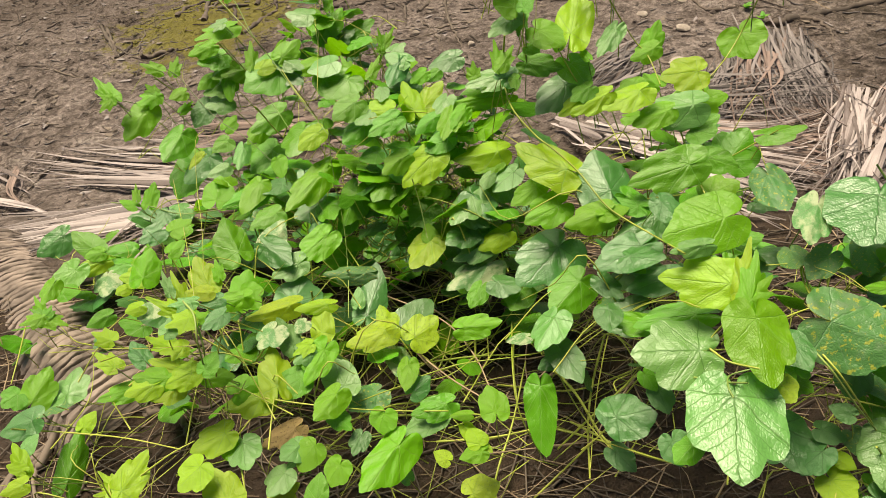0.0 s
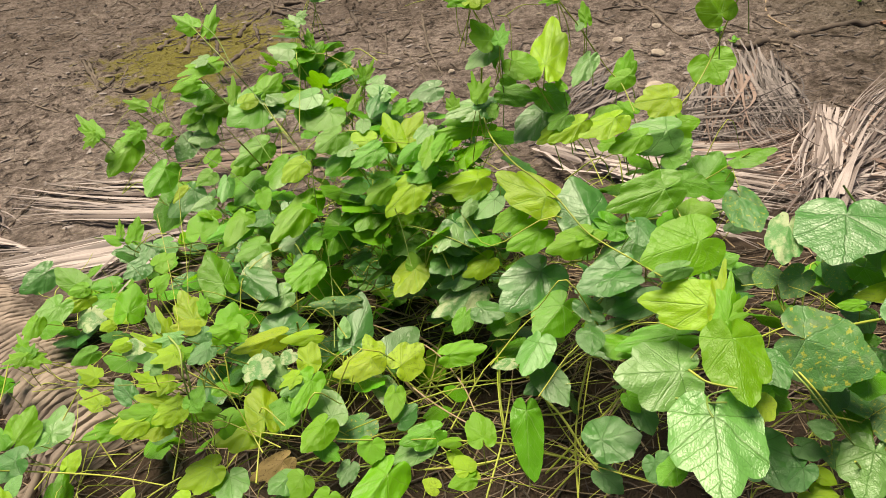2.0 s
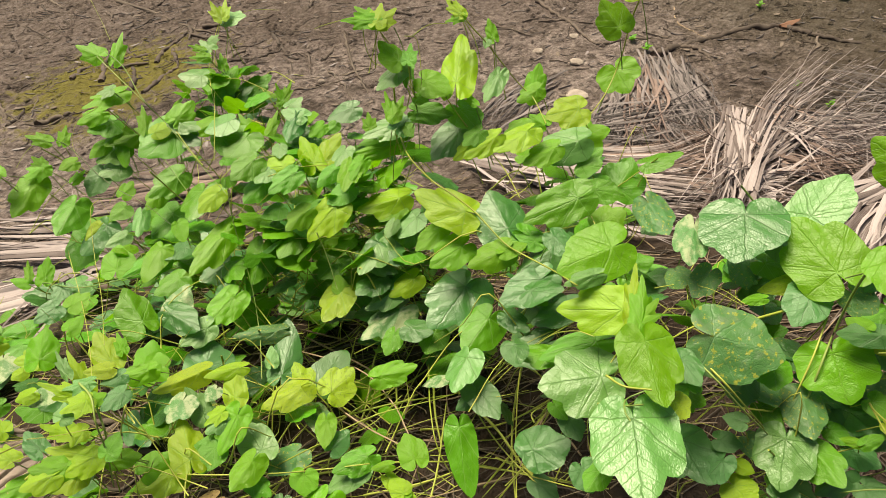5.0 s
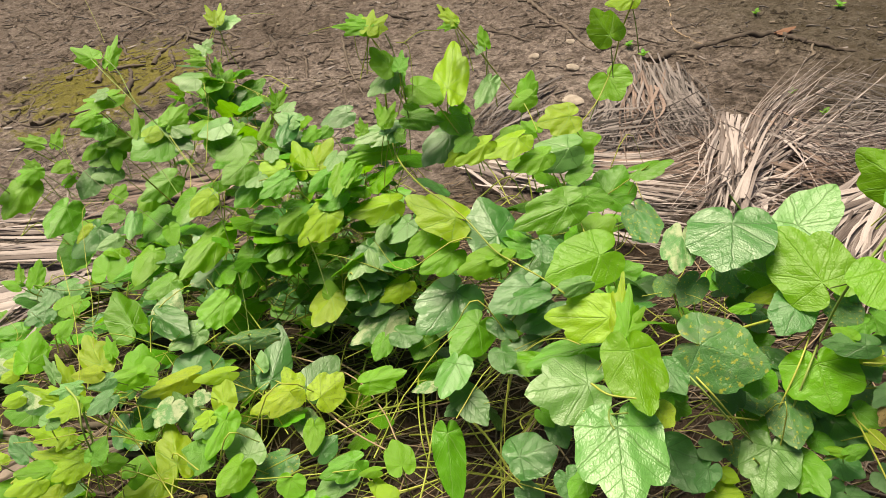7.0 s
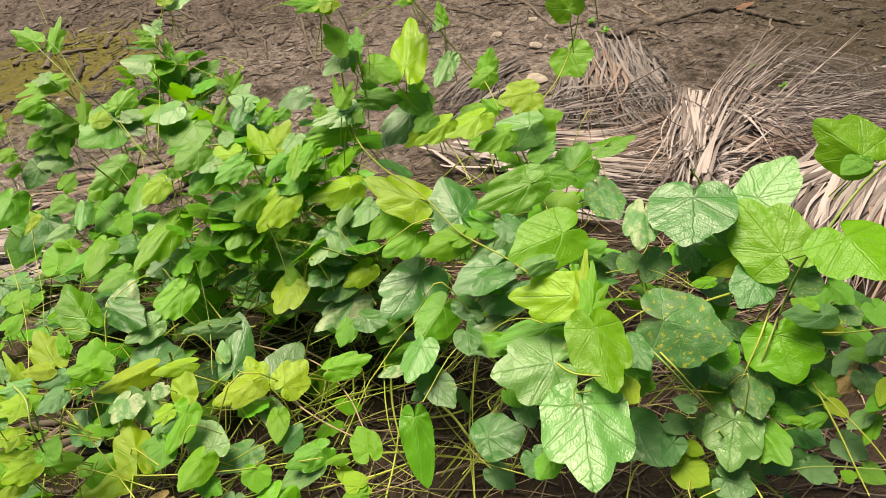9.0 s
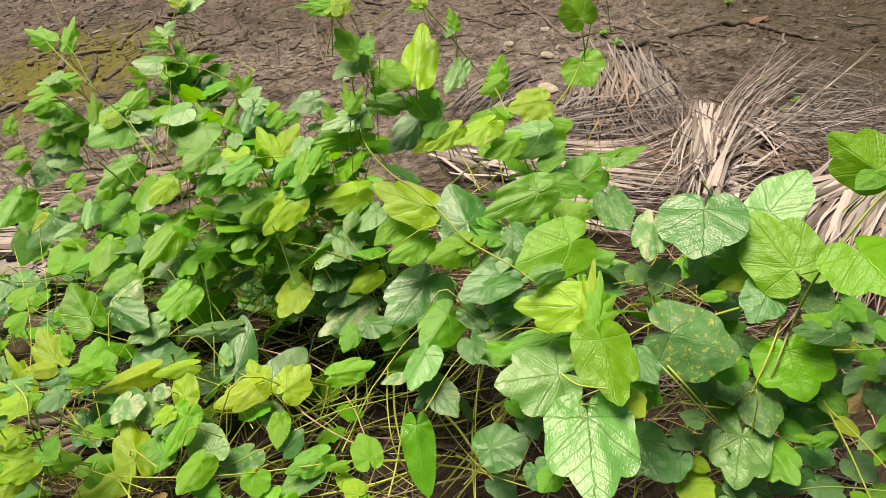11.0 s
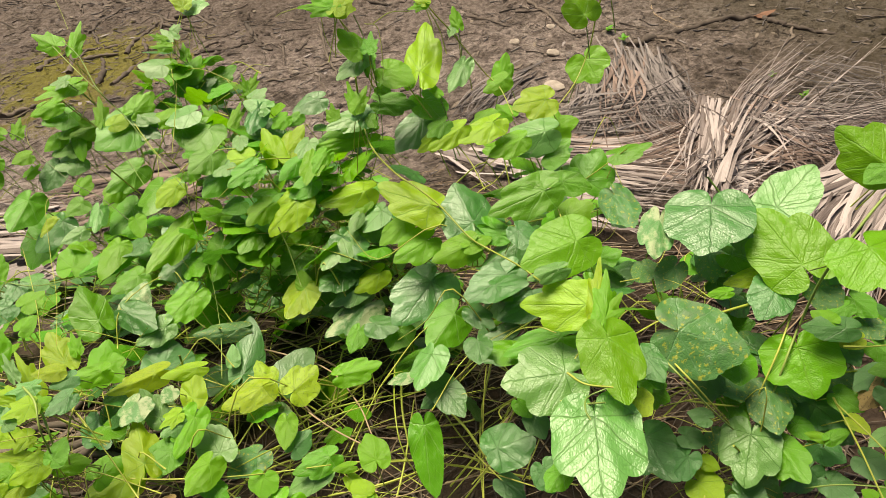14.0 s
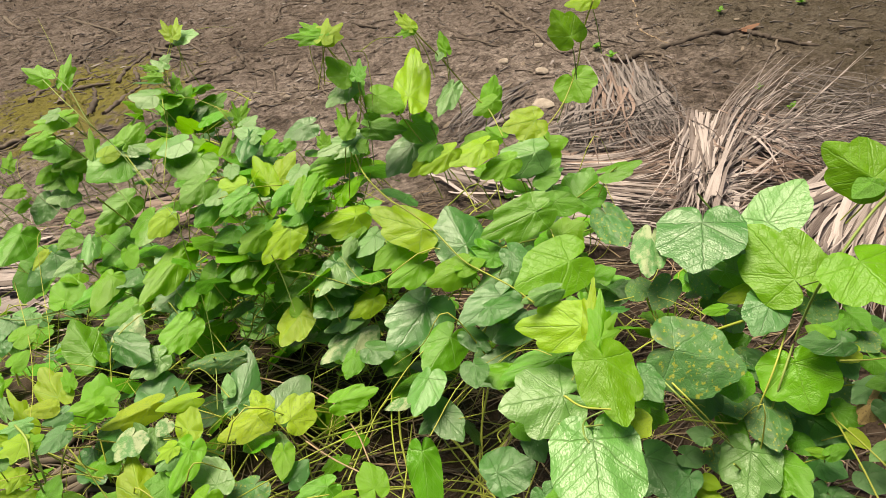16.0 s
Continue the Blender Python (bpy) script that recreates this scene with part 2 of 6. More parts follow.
    h = math_node(n, l, "ADD", math_node(n, l, "ADD", math_node(n, l, "MULTIPLY", mid, 1.6), math_node(n, l, "MULTIPLY", clod, 1.1)), math_node(n, l, "ADD", math_node(n, l, "MULTIPLY", fine, 0.85), math_node(n, l, "MULTIPLY", grit, 0.30)))
    l.new(bump_node(n, l, h, 1.0, 0.035), p.inputs["Normal"])
    return m


def trunk_material():
    m, n, l, p = material("palm_bark")
    co = n.new("ShaderNodeTexCoord").outputs["Object"]
    st = n.new("ShaderNodeMapping")
    st.inputs["Scale"].default_value = (9, 9, 60)
    l.new(co, st.inputs["Vector"])
    a, b = noise_node(n, l, 1.0, 5, st.outputs[0]), noise_node(n, l, 16, 5, co)
    fac = math_node(n, l, "ADD", math_node(n, l, "MULTIPLY", a, 0.6), math_node(n, l, "MULTIPLY", b, 0.45))
    l.new(ramp_node(n, l, fac, (0.36, (0.050, 0.036, 0.030)), (0.64, (0.31, 0.240, 0.208))), p.inputs["Base Color"])
    p.inputs["Roughness"].default_value = 0.85
    l.new(bump_node(n, l, fac, 1.0, 0.012), p.inputs["Normal"])
    return m


def stone_material():
    m, n, l, p = material("stone")
    co = n.new("ShaderNodeTexCoord").outputs["Object"]
    info = n.new("ShaderNodeObjectInfo").outputs["Random"]
    fac = math_node(n, l, "ADD", noise_node(n, l, 40, 5, co), math_node(n, l, "MULTIPLY", info, 0.3))
    l.new(ramp_node(n, l, fac, (0.35, (0.15, 0.115, 0.095)), (0.9, (0.38, 0.32, 0.28))), p.inputs["Base Color"])
    p.inputs["Roughness"].default_value = 0.85
    l.new(bump_node(n, l, noise_node(n, l, 150, 4, co), 0.4, 0.002), p.inputs["Normal"])
    return m


ROOT = stem_material("root_bark", (0.040, 0.029, 0.024), (0.135, 0.102, 0.085), 0.9)
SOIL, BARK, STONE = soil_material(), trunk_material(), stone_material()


# ---- helpers for shapes ----
def smooth01(v):
    v = max(0.0, min(1.0, v))
    return v * v * (3 - 2 * v)


def ground_height(x, y):
    """The soil: a flat path behind, and a low bank that rises under the vines."""
    bank = 0.31 * smooth01((2.12 - y) / 1.12)
    lump = noise.noise((x * 2.1, y * 2.1, 0.3)) * 0.018 + noise.noise((x * 7, y * 7, 1.3)) * 0.010 + noise.noise((x * 22, y * 22, 2.3)) * 0.011
    return bank + lump


def mesh_object(name, verts, faces, mat, parent=None, uvs=None, smooth=True):
    me = bpy.data.meshes.new(name)
    me.from_pydata(verts, [], faces)
    if uvs is not None:
        layer = me.uv_layers.new(name="UVMap")
        for loop in me.loops:
            layer.data[loop.index].uv = uvs[loop.vertex_index]
    me.materials.append(mat)
    if smooth:
        me.polygons.foreach_set("use_smooth", [True] * len(me.polygons))
    ob = new(name, me)
    if parent:
        ob.parent = parent
    return ob


def spline(points, steps):
    """A smooth run of points (Catmull-Rom) through the given ones."""
    p = [Vector(q) for q in points]
    p = [p[0] * 2 - p[1]] + p + [p[-1] * 2 - p[-2]]
    out = []
    for i in range(1, len(p) - 2):
        for s in range(steps):
            t = s / steps
            out.append(0.5 * (2 * p[i] + (p[i + 1] - p[i - 1]) * t + (2 * p[i - 1] - 5 * p[i] + 4 * p[i + 1] - p[i + 2]) * t * t + (3 * p[i] - p[i - 1] - 3 * p[i + 1] + p[i + 2]) * t ** 3))
    return out + [p[-2]]


def tube_data(path, radius, sides=5, taper=0.6, verts=None, faces=None, knobs=0.0):
    """Adds a tapered tube along a path to the lists."""
    verts, faces = ([] if verts is None else verts), ([] if faces is None else faces)
    start, n = len(verts), len(path)
    up = Vector((0.3, 0.2, 0.93))
    for i, c in enumerate(path):
        d = (path[min(i + 1, n - 1)] - path[max(i - 1, 0)]).normalized()
        a = d.cross(up)
        a = (a if a.length > 0.05 else d.cross(Vector((1, 0, 0)))).normalized()
        b = a.cross(d)
        r = radius * (1 - (1 - taper) * i / max(1, n - 1)) * (1 + knobs * (random.random() - 0.5))
        for k in range(sides):
            w = 2 * math.pi * k / sides
            verts.append(tuple(c + (a * math.cos(w) + b * math.sin(w)) * r))
    for i in range(n - 1):
        for k in range(sides):
            q, s = start + i * sides, (k + 1) % sides
            faces.append((q + k, q + s, q + sides + s, q + sides + k))
    faces.append(tuple(start + k for k in range(sides)))
    faces.append(tuple(start + (n - 1) * sides + k for k in reversed(range(sides))))
    return verts, faces


def thing(name, place, label, category, group="", kind=""):
    ob = new(name)
    ob.location = place
    ob.empty_display_size = 0.05
    bpy.context.view_layer.update()
    return tagged(ob, label, category, group, kind)


def under(ob, parent):
    """Makes ob, whose mesh is in world places, a part of parent."""
    ob.parent = parent
    ob.matrix_parent_inverse = parent.matrix_world.inverted()
    return ob


def stem(vine, radius, *points, mat=STEM, name="stem", taper=0.7):
    v, f = tube_data(spline(points, 6), radius * (0.46 if radius < 0.01 else 1), 6, taper, knobs=0.12)
    return under(mesh_object(name, v, f, mat), vine)


# ---- ground ----
def axis(lo, hi, step, far):
    inner = list(np.arange(lo, hi + step / 2, step))
    grow, d = [], step
    while not grow or grow[-1] < far:
        d *= 1.5
        grow.append((grow[-1] if grow else 0) + d)
    return [lo - g for g in reversed(grow)] + inner + [hi + g for g in grow]


def build_ground():
    xs, ys = axis(-3.2, 3.6, 0.018, 250), axis(0.2, 5.4, 0.018, 250)
    verts = [(x, y, ground_height(x, y)) for y in ys for x in xs]
    w = len(xs)
    faces = [(j * w + i, j * w + i + 1, (j + 1) * w + i + 1, (j + 1) * w + i) for j in range(len(ys) - 1) for i in range(w - 1)]
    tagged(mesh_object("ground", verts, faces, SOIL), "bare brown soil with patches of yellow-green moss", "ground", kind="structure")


build_ground()


# ---- fallen palm trunk ----
def build_trunk(a, b, radius):
    a, b = Vector(a), Vector(b)
    trunk = thing("fallen_palm", a, "fallen grey-brown palm with close ring scars, half sunk in soil", "fallen palm")
    d = (b - a).normalized()
    u = d.cross(Vector((0, 0, 1))).normalized()
    v = u.cross(d)
    length, sides, rings = (b - a).length, 72, 1000
    verts, faces = [], []
    for i in range(rings + 1):
        s = i / rings * length
        for k in range(sides):
            w = 2 * math.pi * k / sides
            q = s + 0.012 * noise.noise((math.cos(w) * 2, math.sin(w) * 2, s * 9)) + 0.006 * noise.noise((w * 3, s * 22, 7)) + 0.003 * noise.noise((w * 5, s * 30, 3))
            phase = (q / (0.021 + 0.004 * noise.noise((s * 5, 2, 2)))) % 1.0
            groove = -0.020 * math.exp(-((phase - 0.5) / 0.115) ** 2) * max(0.25, 0.70 + 1.3 * noise.noise((w * 1.5, s * 14, 8)))
            r = radius * (1 + 0.03 * noise.noise((math.cos(w), math.sin(w), s * 3))) + groove * (0.6 + 0.8 * noise.noise((w, s * 9, 2.0)) ** 2 + 0.3)
            r += 0.003 * noise.noise((w * 7, s * 45, 5.0)) + 0.002 * noise.noise((w * 20, s * 110, 6.0))
            c = a + d * s + (u * math.cos(w) + v * math.sin(w)) * r
            verts.append(tuple(c))
    for i in range(rings):
        for k in range(sides):
            q, t = i * sides, (k + 1) % sides
            faces.append((q + k, q + t, q + sides + t, q + sides + k))
    faces.append(tuple(range(sides - 1, -1, -1)))
    faces.append(tuple(rings * sides + k for k in range(sides)))
    under(mesh_object("trunk", verts, faces, BARK), trunk)
    rng = random.Random(4)
    for k in range(16):
        w = rng.uniform(-0.2, 2.9)
        p = a + d * rng.uniform(-0.02, 0.10) + (u * math.cos(w) + v * math.sin(w)) * radius
        run = [p]
        for i in range(4):
            p = p + (u * math.cos(w) * 0.035 - d * 0.02 + Vector((rng.gauss(0, 0.015), rng.gauss(0, 0.015), -0.022)))
            p.z = max(p.z, ground_height(p.x, p.y) + 0.004)
            run.append(p.copy())
        rv, rf = tube_data(spline(run, 4), rng.uniform(0.004, 0.008), 6, 0.5, knobs=0.3)
        under(mesh_object("rootlet", rv, rf, TWIG), trunk)
    return trunk


build_trunk((-0.36, 0.87, 0.262), (-0.98, 1.44, 0.150), 0.105)


# ---- dry palm fronds ----
def leaflet(parent, a, m, b, width, mat, name="leaflet", fold=0.5, segs=9):
    """A dry folded palm leaflet from a over m to b: a ribbon with a keel, tapering to its tip."""
    path = spline((a, m, b), segs // 2 + 1)
    n = len(path)
    twist, turn = random.gauss(0, 0.35), random.gauss(0, 0.5)
    verts, uvs, faces = [], [], []
    for i, c in enumerate(path):
        t = i / (n - 1)
        d = (path[min(i + 1, n - 1)] - path[max(i - 1, 0)]).normalized()
        side = d.cross(Vector((0, 0, 1)))
        side = (side if side.length > 0.05 else Vector((1, 0, 0))).normalized()
        lift = side.cross(d)
        ang = twist + turn * t
        s2, l2 = side * math.cos(ang) + lift * math.sin(ang), lift * math.cos(ang) - side * math.sin(ang)
        w = width * (0.55 + 0.45 * math.sin(math.pi * min(1, t * 1.6 + 0.12))) * (1 - 0.85 * t ** 3)
        f = fold * w * (0.7 + 0.3 * math.sin(5 * t + twist * 9))
        verts += [tuple(c - s2 * w * 0.5 - l2 * f), tuple(c), tuple(c + s2 * w * 0.5 - l2 * f), tuple(c - l2 * 0.0016)]
        uvs += [(0, t), (0.5, t), (1, t), (0.5, t)]
    for i in range(n - 1):
        q = i * 4
        faces += [(q, q + 4, q + 5, q + 1), (q + 1, q + 5, q + 6, q + 2), (q + 3, q + 7, q + 4, q), (q + 2, q + 6, q + 7, q + 3)]
    ob = mesh_object(name, verts, faces, mat, uvs=uvs, smooth=False)
    return under(ob, parent)


def sheaf(parent, a0, a1, m0, m1, b0, b1, count, width, mat, rough=0.012):
    """Leaflets side by side: from the line a0-a1 over m0-m1 to the line b0-b1."""
    a0, a1, m0, m1, b0, b1 = (Vector(v) for v in (a0, a1, m0, m1, b0, b1))
    for i in range(count):
        u = (i + random.uniform(-0.6, 0.6)) / max(1, count - 1)
        jit = lambda k: Vector((random.gauss(0, k), random.gauss(0, k), random.gauss(0, k * 0.5)))  # noqa: E731
        a, b = a0.lerp(a1, u) + jit(rough), b0.lerp(b1, u) + jit(rough * 2.2)
        m = m0.lerp(m1, u) + jit(rough * 0.8)
        short = random.uniform(0.0, 0.30) if random.random() < 0.4 else random.uniform(-0.06, 0.06)
        b = b.lerp(m, short)
        a = a.lerp(m, random.uniform(-0.30, 0.30))
        for q in (a, m, b):
            q.z = max(q.z, ground_height(q.x, q.y) + 0.005)
        leaflet(parent, a, m, b, width * random.uniform(0.4, 1.15), mat, fold=random.uniform(0.02, 0.30))


grey_frond = thing("palm_frond", (1.139, 1.987, 0.012), "weathered grey palm frond with thin crossing leaflets on soil", "palm frond", "dry palm fronds")
sheaf(grey_frond, (0.785, 2.541, 0.012), (0.807, 2.381, 0.011), (0.651, 2.424, 0.011), (0.650, 2.239, 0.011), (0.527, 2.314, 0.012), (0.509, 2.109, 0.012), 27, 0.0108, PALM_GREY, 0.032)
sheaf(grey_frond, (1.035, 2.288, 0.014), (1.125, 2.353, 0.013), (0.904, 2.154, 0.014), (1.052, 2.116, 0.013), (0.783, 2.023, 0.020), (0.959, 1.845, 0.061), 57, 0.0090, PALM_GREY, 0.029)
sheaf(grey_frond, (1.145, 2.486, 0.016), (1.339, 2.457, 0.016), (1.064, 2.127, 0.015), (1.306, 2.180, 0.015), (1.020, 1.792, 0.080), (1.204, 1.863, 0.058), 105, 0.0099, PALM_GREY, 0.029)
sheaf(grey_frond, (1.285, 2.405, 0.026), (1.293, 2.307, 0.025), (1.219, 2.150, 0.025), (1.286, 2.166, 0.026), (1.195, 1.946, 0.046), (1.255, 1.941, 0.047), 32, 0.0099, PALM_GREY, 0.016)
sheaf(grey_frond, (1.793, 2.178, 0.013), (1.508, 1.735, 0.099), (1.891, 2.059, 0.016), (1.549, 1.623, 0.143), (1.949, 1.918, 0.040), (1.580, 1.520, 0.186), 55, 0.0063, PALM_GREY, 0.048)
sheaf(grey_frond, (1.380, 1.955, 0.038), (1.250, 1.647, 0.139), (1.556, 1.847, 0.066), (1.281, 1.520, 0.191), (1.822, 1.761, 0.095), (1.237, 1.305, 0.273), 150, 0.0081, PALM_GREY, 0.035)
sheaf(grey_frond, (1.354, 1.899, 0.059), (1.249, 1.652, 0.145), (1.517, 1.798, 0.090), (1.262, 1.498, 0.208), (1.703, 1.674, 0.136), (1.226, 1.311, 0.279), 114, 0.0081, PALM_TAN, 0.035)
sheaf(grey_frond, (0.929, 2.187, 0.031), (0.851, 1.904, 0.062), (1.132, 2.214, 0.032), (1.029, 1.910, 0.060), (1.341, 2.242, 0.032), (1.211, 1.918, 0.058), 30, 0.010, PALM_GREY, 0.030)
sheaf(grey_frond, (1.171, 2.489, 0.028), (1.212, 2.372, 0.028), (1.041, 2.172, 0.028), (1.112, 2.106, 0.028), (0.908, 1.847, 0.074), (0.984, 1.788, 0.093), 26, 0.012, PALM_BROWN, 0.030)
sheaf(grey_frond, (1.449, 2.025, 0.024), (1.193, 1.542, 0.180), (1.510, 1.761, 0.093), (1.196, 1.396, 0.239), (1.479, 1.476, 0.207), (1.210, 1.286, 0.278), 50, 0.010, PALM_BROWN, 0.030)
right_frond = thing("palm_frond", (1.135, 1.655, 0.116), "dry tan palm frond lying in a tangled sheaf on the soil", "palm frond", "dry palm fronds")
# brown band that sweeps into the knot
sheaf(right_frond, (0.761, 2.043, 0.025), (0.686, 1.672, 0.131), (1.001, 1.905, 0.052), (0.875, 1.594, 0.163), (1.337, 2.030, 0.027), (1.047, 1.611, 0.156), 64, 0.0110, PALM_BROWN, 0.009)
sheaf(right_frond, (0.768, 2.003, 0.039), (0.745, 1.623, 0.158), (0.986, 1.850, 0.075), (0.888, 1.577, 0.177), (1.305, 1.982, 0.042), (1.060, 1.608, 0.165), 26, 0.0110, PALM_TAN, 0.011)
# pale wide strips in front of it
sheaf(right_frond, (0.600, 1.972, 0.048), (0.603, 1.508, 0.210), (0.814, 1.688, 0.137), (0.673, 1.381, 0.261), (0.925, 1.401, 0.253), (0.708, 1.241, 0.306), 52, 0.0220, PALM_TAN, 0.009)
sheaf(right_frond, (0.623, 1.689, 0.142), (0.579, 1.317, 0.289), (0.769, 1.490, 0.223), (0.656, 1.239, 0.313), (0.891, 1.340, 0.281), (0.729, 1.176, 0.329), 30, 0.020, PALM_TAN, 0.010)
sheaf(right_frond, (0.606, 1.917, 0.073), (0.612, 1.675, 0.154), (0.786, 1.656, 0.161), (0.748, 1.462, 0.241), (0.905, 1.417, 0.259), (0.861, 1.308, 0.298), 16, 0.020, PALM_TAN, 0.008)
sheaf(right_frond, (0.452, 2.031, 0.035), (0.465, 1.894, 0.062), (0.526, 1.906, 0.059), (0.506, 1.753, 0.108), (0.585, 1.756, 0.107), (0.536, 1.606, 0.166), 6, 0.0220, PALM_TAN, 0.016)
# the knot
sheaf(right_frond, (1.282, 2.036, 0.055), (1.300, 1.812, 0.107), (1.040, 1.630, 0.176), (1.064, 1.503, 0.228), (0.820, 1.253, 0.319), (0.905, 1.209, 0.331), 46, 0.0101, PALM_TAN, 0.024)
sheaf(right_frond, (1.243, 1.916, 0.089), (1.270, 1.883, 0.097), (1.011, 1.513, 0.237), (1.004, 1.447, 0.263), (0.814, 1.188, 0.348), (0.856, 1.186, 0.349), 24, 0.0140, PALM_TAN, 0.017)
sheaf(right_frond, (1.219, 1.955, 0.066), (1.364, 1.923, 0.073), (1.059, 1.535, 0.213), (1.112, 1.652, 0.165), (0.948, 1.253, 0.317), (0.902, 1.411, 0.263), 14, 0.0078, PALM_BROWN, 0.034)
sheaf(right_frond, (1.145, 1.928, 0.046), (0.843, 1.301, 0.276), (1.237, 1.817, 0.077), (0.898, 1.264, 0.288), (1.302, 1.694, 0.122), (0.952, 1.230, 0.298), 56, 0.014, PALM_BROWN, 0.022)
# thin strands fanning up and away
sheaf(right_frond, (1.057, 1.561, 0.194), (1.086, 1.468, 0.232), (1.428, 2.070, 0.042), (1.544, 1.965, 0.056), (1.749, 2.318, 0.030), (1.926, 2.181, 0.029), 34, 0.0080, PALM_TAN, 0.016)
sheaf(right_frond, (0.957, 1.374, 0.287), (0.979, 1.390, 0.281), (1.383, 1.770, 0.129), (1.503, 1.827, 0.111), (1.854, 2.135, 0.058), (2.074, 2.197, 0.058), 5, 0.0100, PALM_TAN, 0.016)
sheaf(right_frond, (0.869, 1.224, 0.352), (0.883, 1.224, 0.352), (1.013, 1.409, 0.291), (1.018, 1.397, 0.295), (1.254, 1.726, 0.163), (1.244, 1.694, 0.175), 3, 0.0130, PALM_TAN, 0.005)
sheaf(right_frond, (0.992, 1.412, 0.270), (1.289, 1.646, 0.174), (1.234, 1.651, 0.173), (1.405, 1.734, 0.140), (1.526, 1.922, 0.081), (1.527, 1.821, 0.109), 5, 0.0100, PALM_TAN, 0.008)
# strips out of the knot to its far side
sheaf(right_frond, (1.022, 1.445, 0.238), (0.917, 1.265, 0.302), (1.104, 1.445, 0.238), (0.943, 1.235, 0.310), (1.186, 1.444, 0.238), (0.969, 1.207, 0.318), 34, 0.0130, PALM_TAN, 0.014)
sheaf(right_frond, (1.316, 1.799, 0.104), (1.368, 1.803, 0.102), (1.204, 1.548, 0.202), (1.288, 1.569, 0.193), (1.119, 1.357, 0.277), (1.222, 1.384, 0.267), 18, 0.0150, PALM_TAN, 0.014)
sheaf(right_frond, (1.133, 1.612, 0.167), (1.104, 1.477, 0.223), (1.189, 1.496, 0.215), (1.116, 1.373, 0.263), (1.242, 1.400, 0.254), (1.133, 1.289, 0.292), 28, 0.0110, PALM_BROWN, 0.019)
front_frond = thing("palm_frond", (1.060, 1.091, 0.303), "tan palm frond with drooping leaflets beside the vines", "palm frond", "dry palm fronds")
sheaf(front_frond, (1.072, 1.251, 0.315), (1.042, 1.168, 0.336), (1.162, 1.279, 0.307), (1.156, 1.191, 0.331), (1.258, 1.310, 0.296), (1.277, 1.217, 0.324), 26, 0.0190, PALM_TAN, 0.012)
sheaf(front_frond, (1.077, 1.197, 0.320), (1.329, 1.204, 0.318), (0.990, 1.128, 0.334), (1.104, 1.043, 0.344), (0.934, 1.058, 0.343), (0.925, 0.877, 0.345), 74, 0.0150, PALM_TAN, 0.014)
sheaf(front_frond, (0.972, 1.263, 0.290), (1.092, 1.230, 0.300), (0.913, 1.176, 0.313), (1.014, 1.134, 0.321), (0.868, 1.108, 0.325), (0.953, 1.059, 0.331), 34, 0.0140, PALM_TAN, 0.019)
sheaf(front_frond, (1.202, 1.163, 0.321), (1.367, 1.166, 0.321), (1.091, 1.023, 0.339), (1.179, 0.980, 0.340), (0.959, 0.922, 0.339), (1.035, 0.851, 0.339), 34, 0.0150, PALM_BROWN, 0.016)
left_frond = thing("palm_frond", (-0.829, 1.908, 0.028), "pale dry palm frond with its leaflets spread flat on the soil", "palm frond", "dry palm fronds")
sheaf(left_frond, (-0.709, 2.113, 0.018), (-0.622, 1.854, 0.062), (-0.941, 2.154, 0.017), (-1.013, 2.041, 0.022), (-1.188, 2.238, 0.018), (-1.396, 2.156, 0.018), 14, 0.0162, PALM_TAN, 0.014)
sheaf(left_frond, (-0.678, 1.957, 0.040), (-0.572, 1.721, 0.112), (-0.973, 2.000, 0.031), (-0.996, 1.902, 0.052), (-1.308, 2.129, 0.022), (-1.154, 1.860, 0.064), 11, 0.0175, PALM_TAN, 0.011)
sheaf(left_frond, (-0.650, 1.733, 0.109), (-0.458, 1.422, 0.235), (-0.853, 1.666, 0.135), (-0.689, 1.407, 0.241), (-1.103, 1.597, 0.163), (-0.856, 1.308, 0.276), 34, 0.0230, PALM_TAN, 0.011)
sheaf(left_frond, (-0.601, 1.658, 0.151), (-0.454, 1.469, 0.228), (-0.612, 1.452, 0.235), (-0.498, 1.381, 0.263), (-0.633, 1.305, 0.289), (-0.543, 1.309, 0.288), 11, 0.0216, PALM_TAN, 0.014)
sheaf(left_frond, (-1.339, 1.919, 0.046), (-1.260, 1.836, 0.070), (-1.087, 1.766, 0.093), (-1.042, 1.726, 0.108), (-0.873, 1.598, 0.159), (-0.758, 1.585, 0.164), 4, 0.0189, PALM_TAN, 0.008)
sheaf(left_frond, (-1.339, 2.098, 0.024), (-1.318, 2.087, 0.025), (-1.257, 1.923, 0.049), (-1.233, 1.908, 0.053), (-1.114, 1.782, 0.091), (-1.048, 1.738, 0.107), 3, 0.0135, PALM_BROWN, 0.005)
sheaf(left_frond, (-1.463, 2.147, 0.017), (-1.398, 2.103, 0.018), (-1.281, 2.020, 0.025), (-1.262, 1.987, 0.030), (-1.084, 1.864, 0.059), (-1.109, 1.848, 0.064), 5, 0.0121, PALM_TAN, 0.027)
sheaf(left_frond, (-0.764, 2.159, 0.020), (-0.721, 2.113, 0.019), (-0.921, 2.212, 0.020), (-0.821, 2.198, 0.020), (-1.084, 2.266, 0.020), (-0.927, 2.289, 0.020), 5, 0.0135, PALM_TAN, 0.014)
sheaf(left_frond, (-0.351, 2.235, 0.020), (-0.298, 2.102, 0.019), (-0.665, 2.296, 0.020), (-0.546, 1.963, 0.036), (-0.988, 2.359, 0.020), (-0.735, 1.795, 0.083), 16, 0.0203, PALM_BROWN, 0.027)
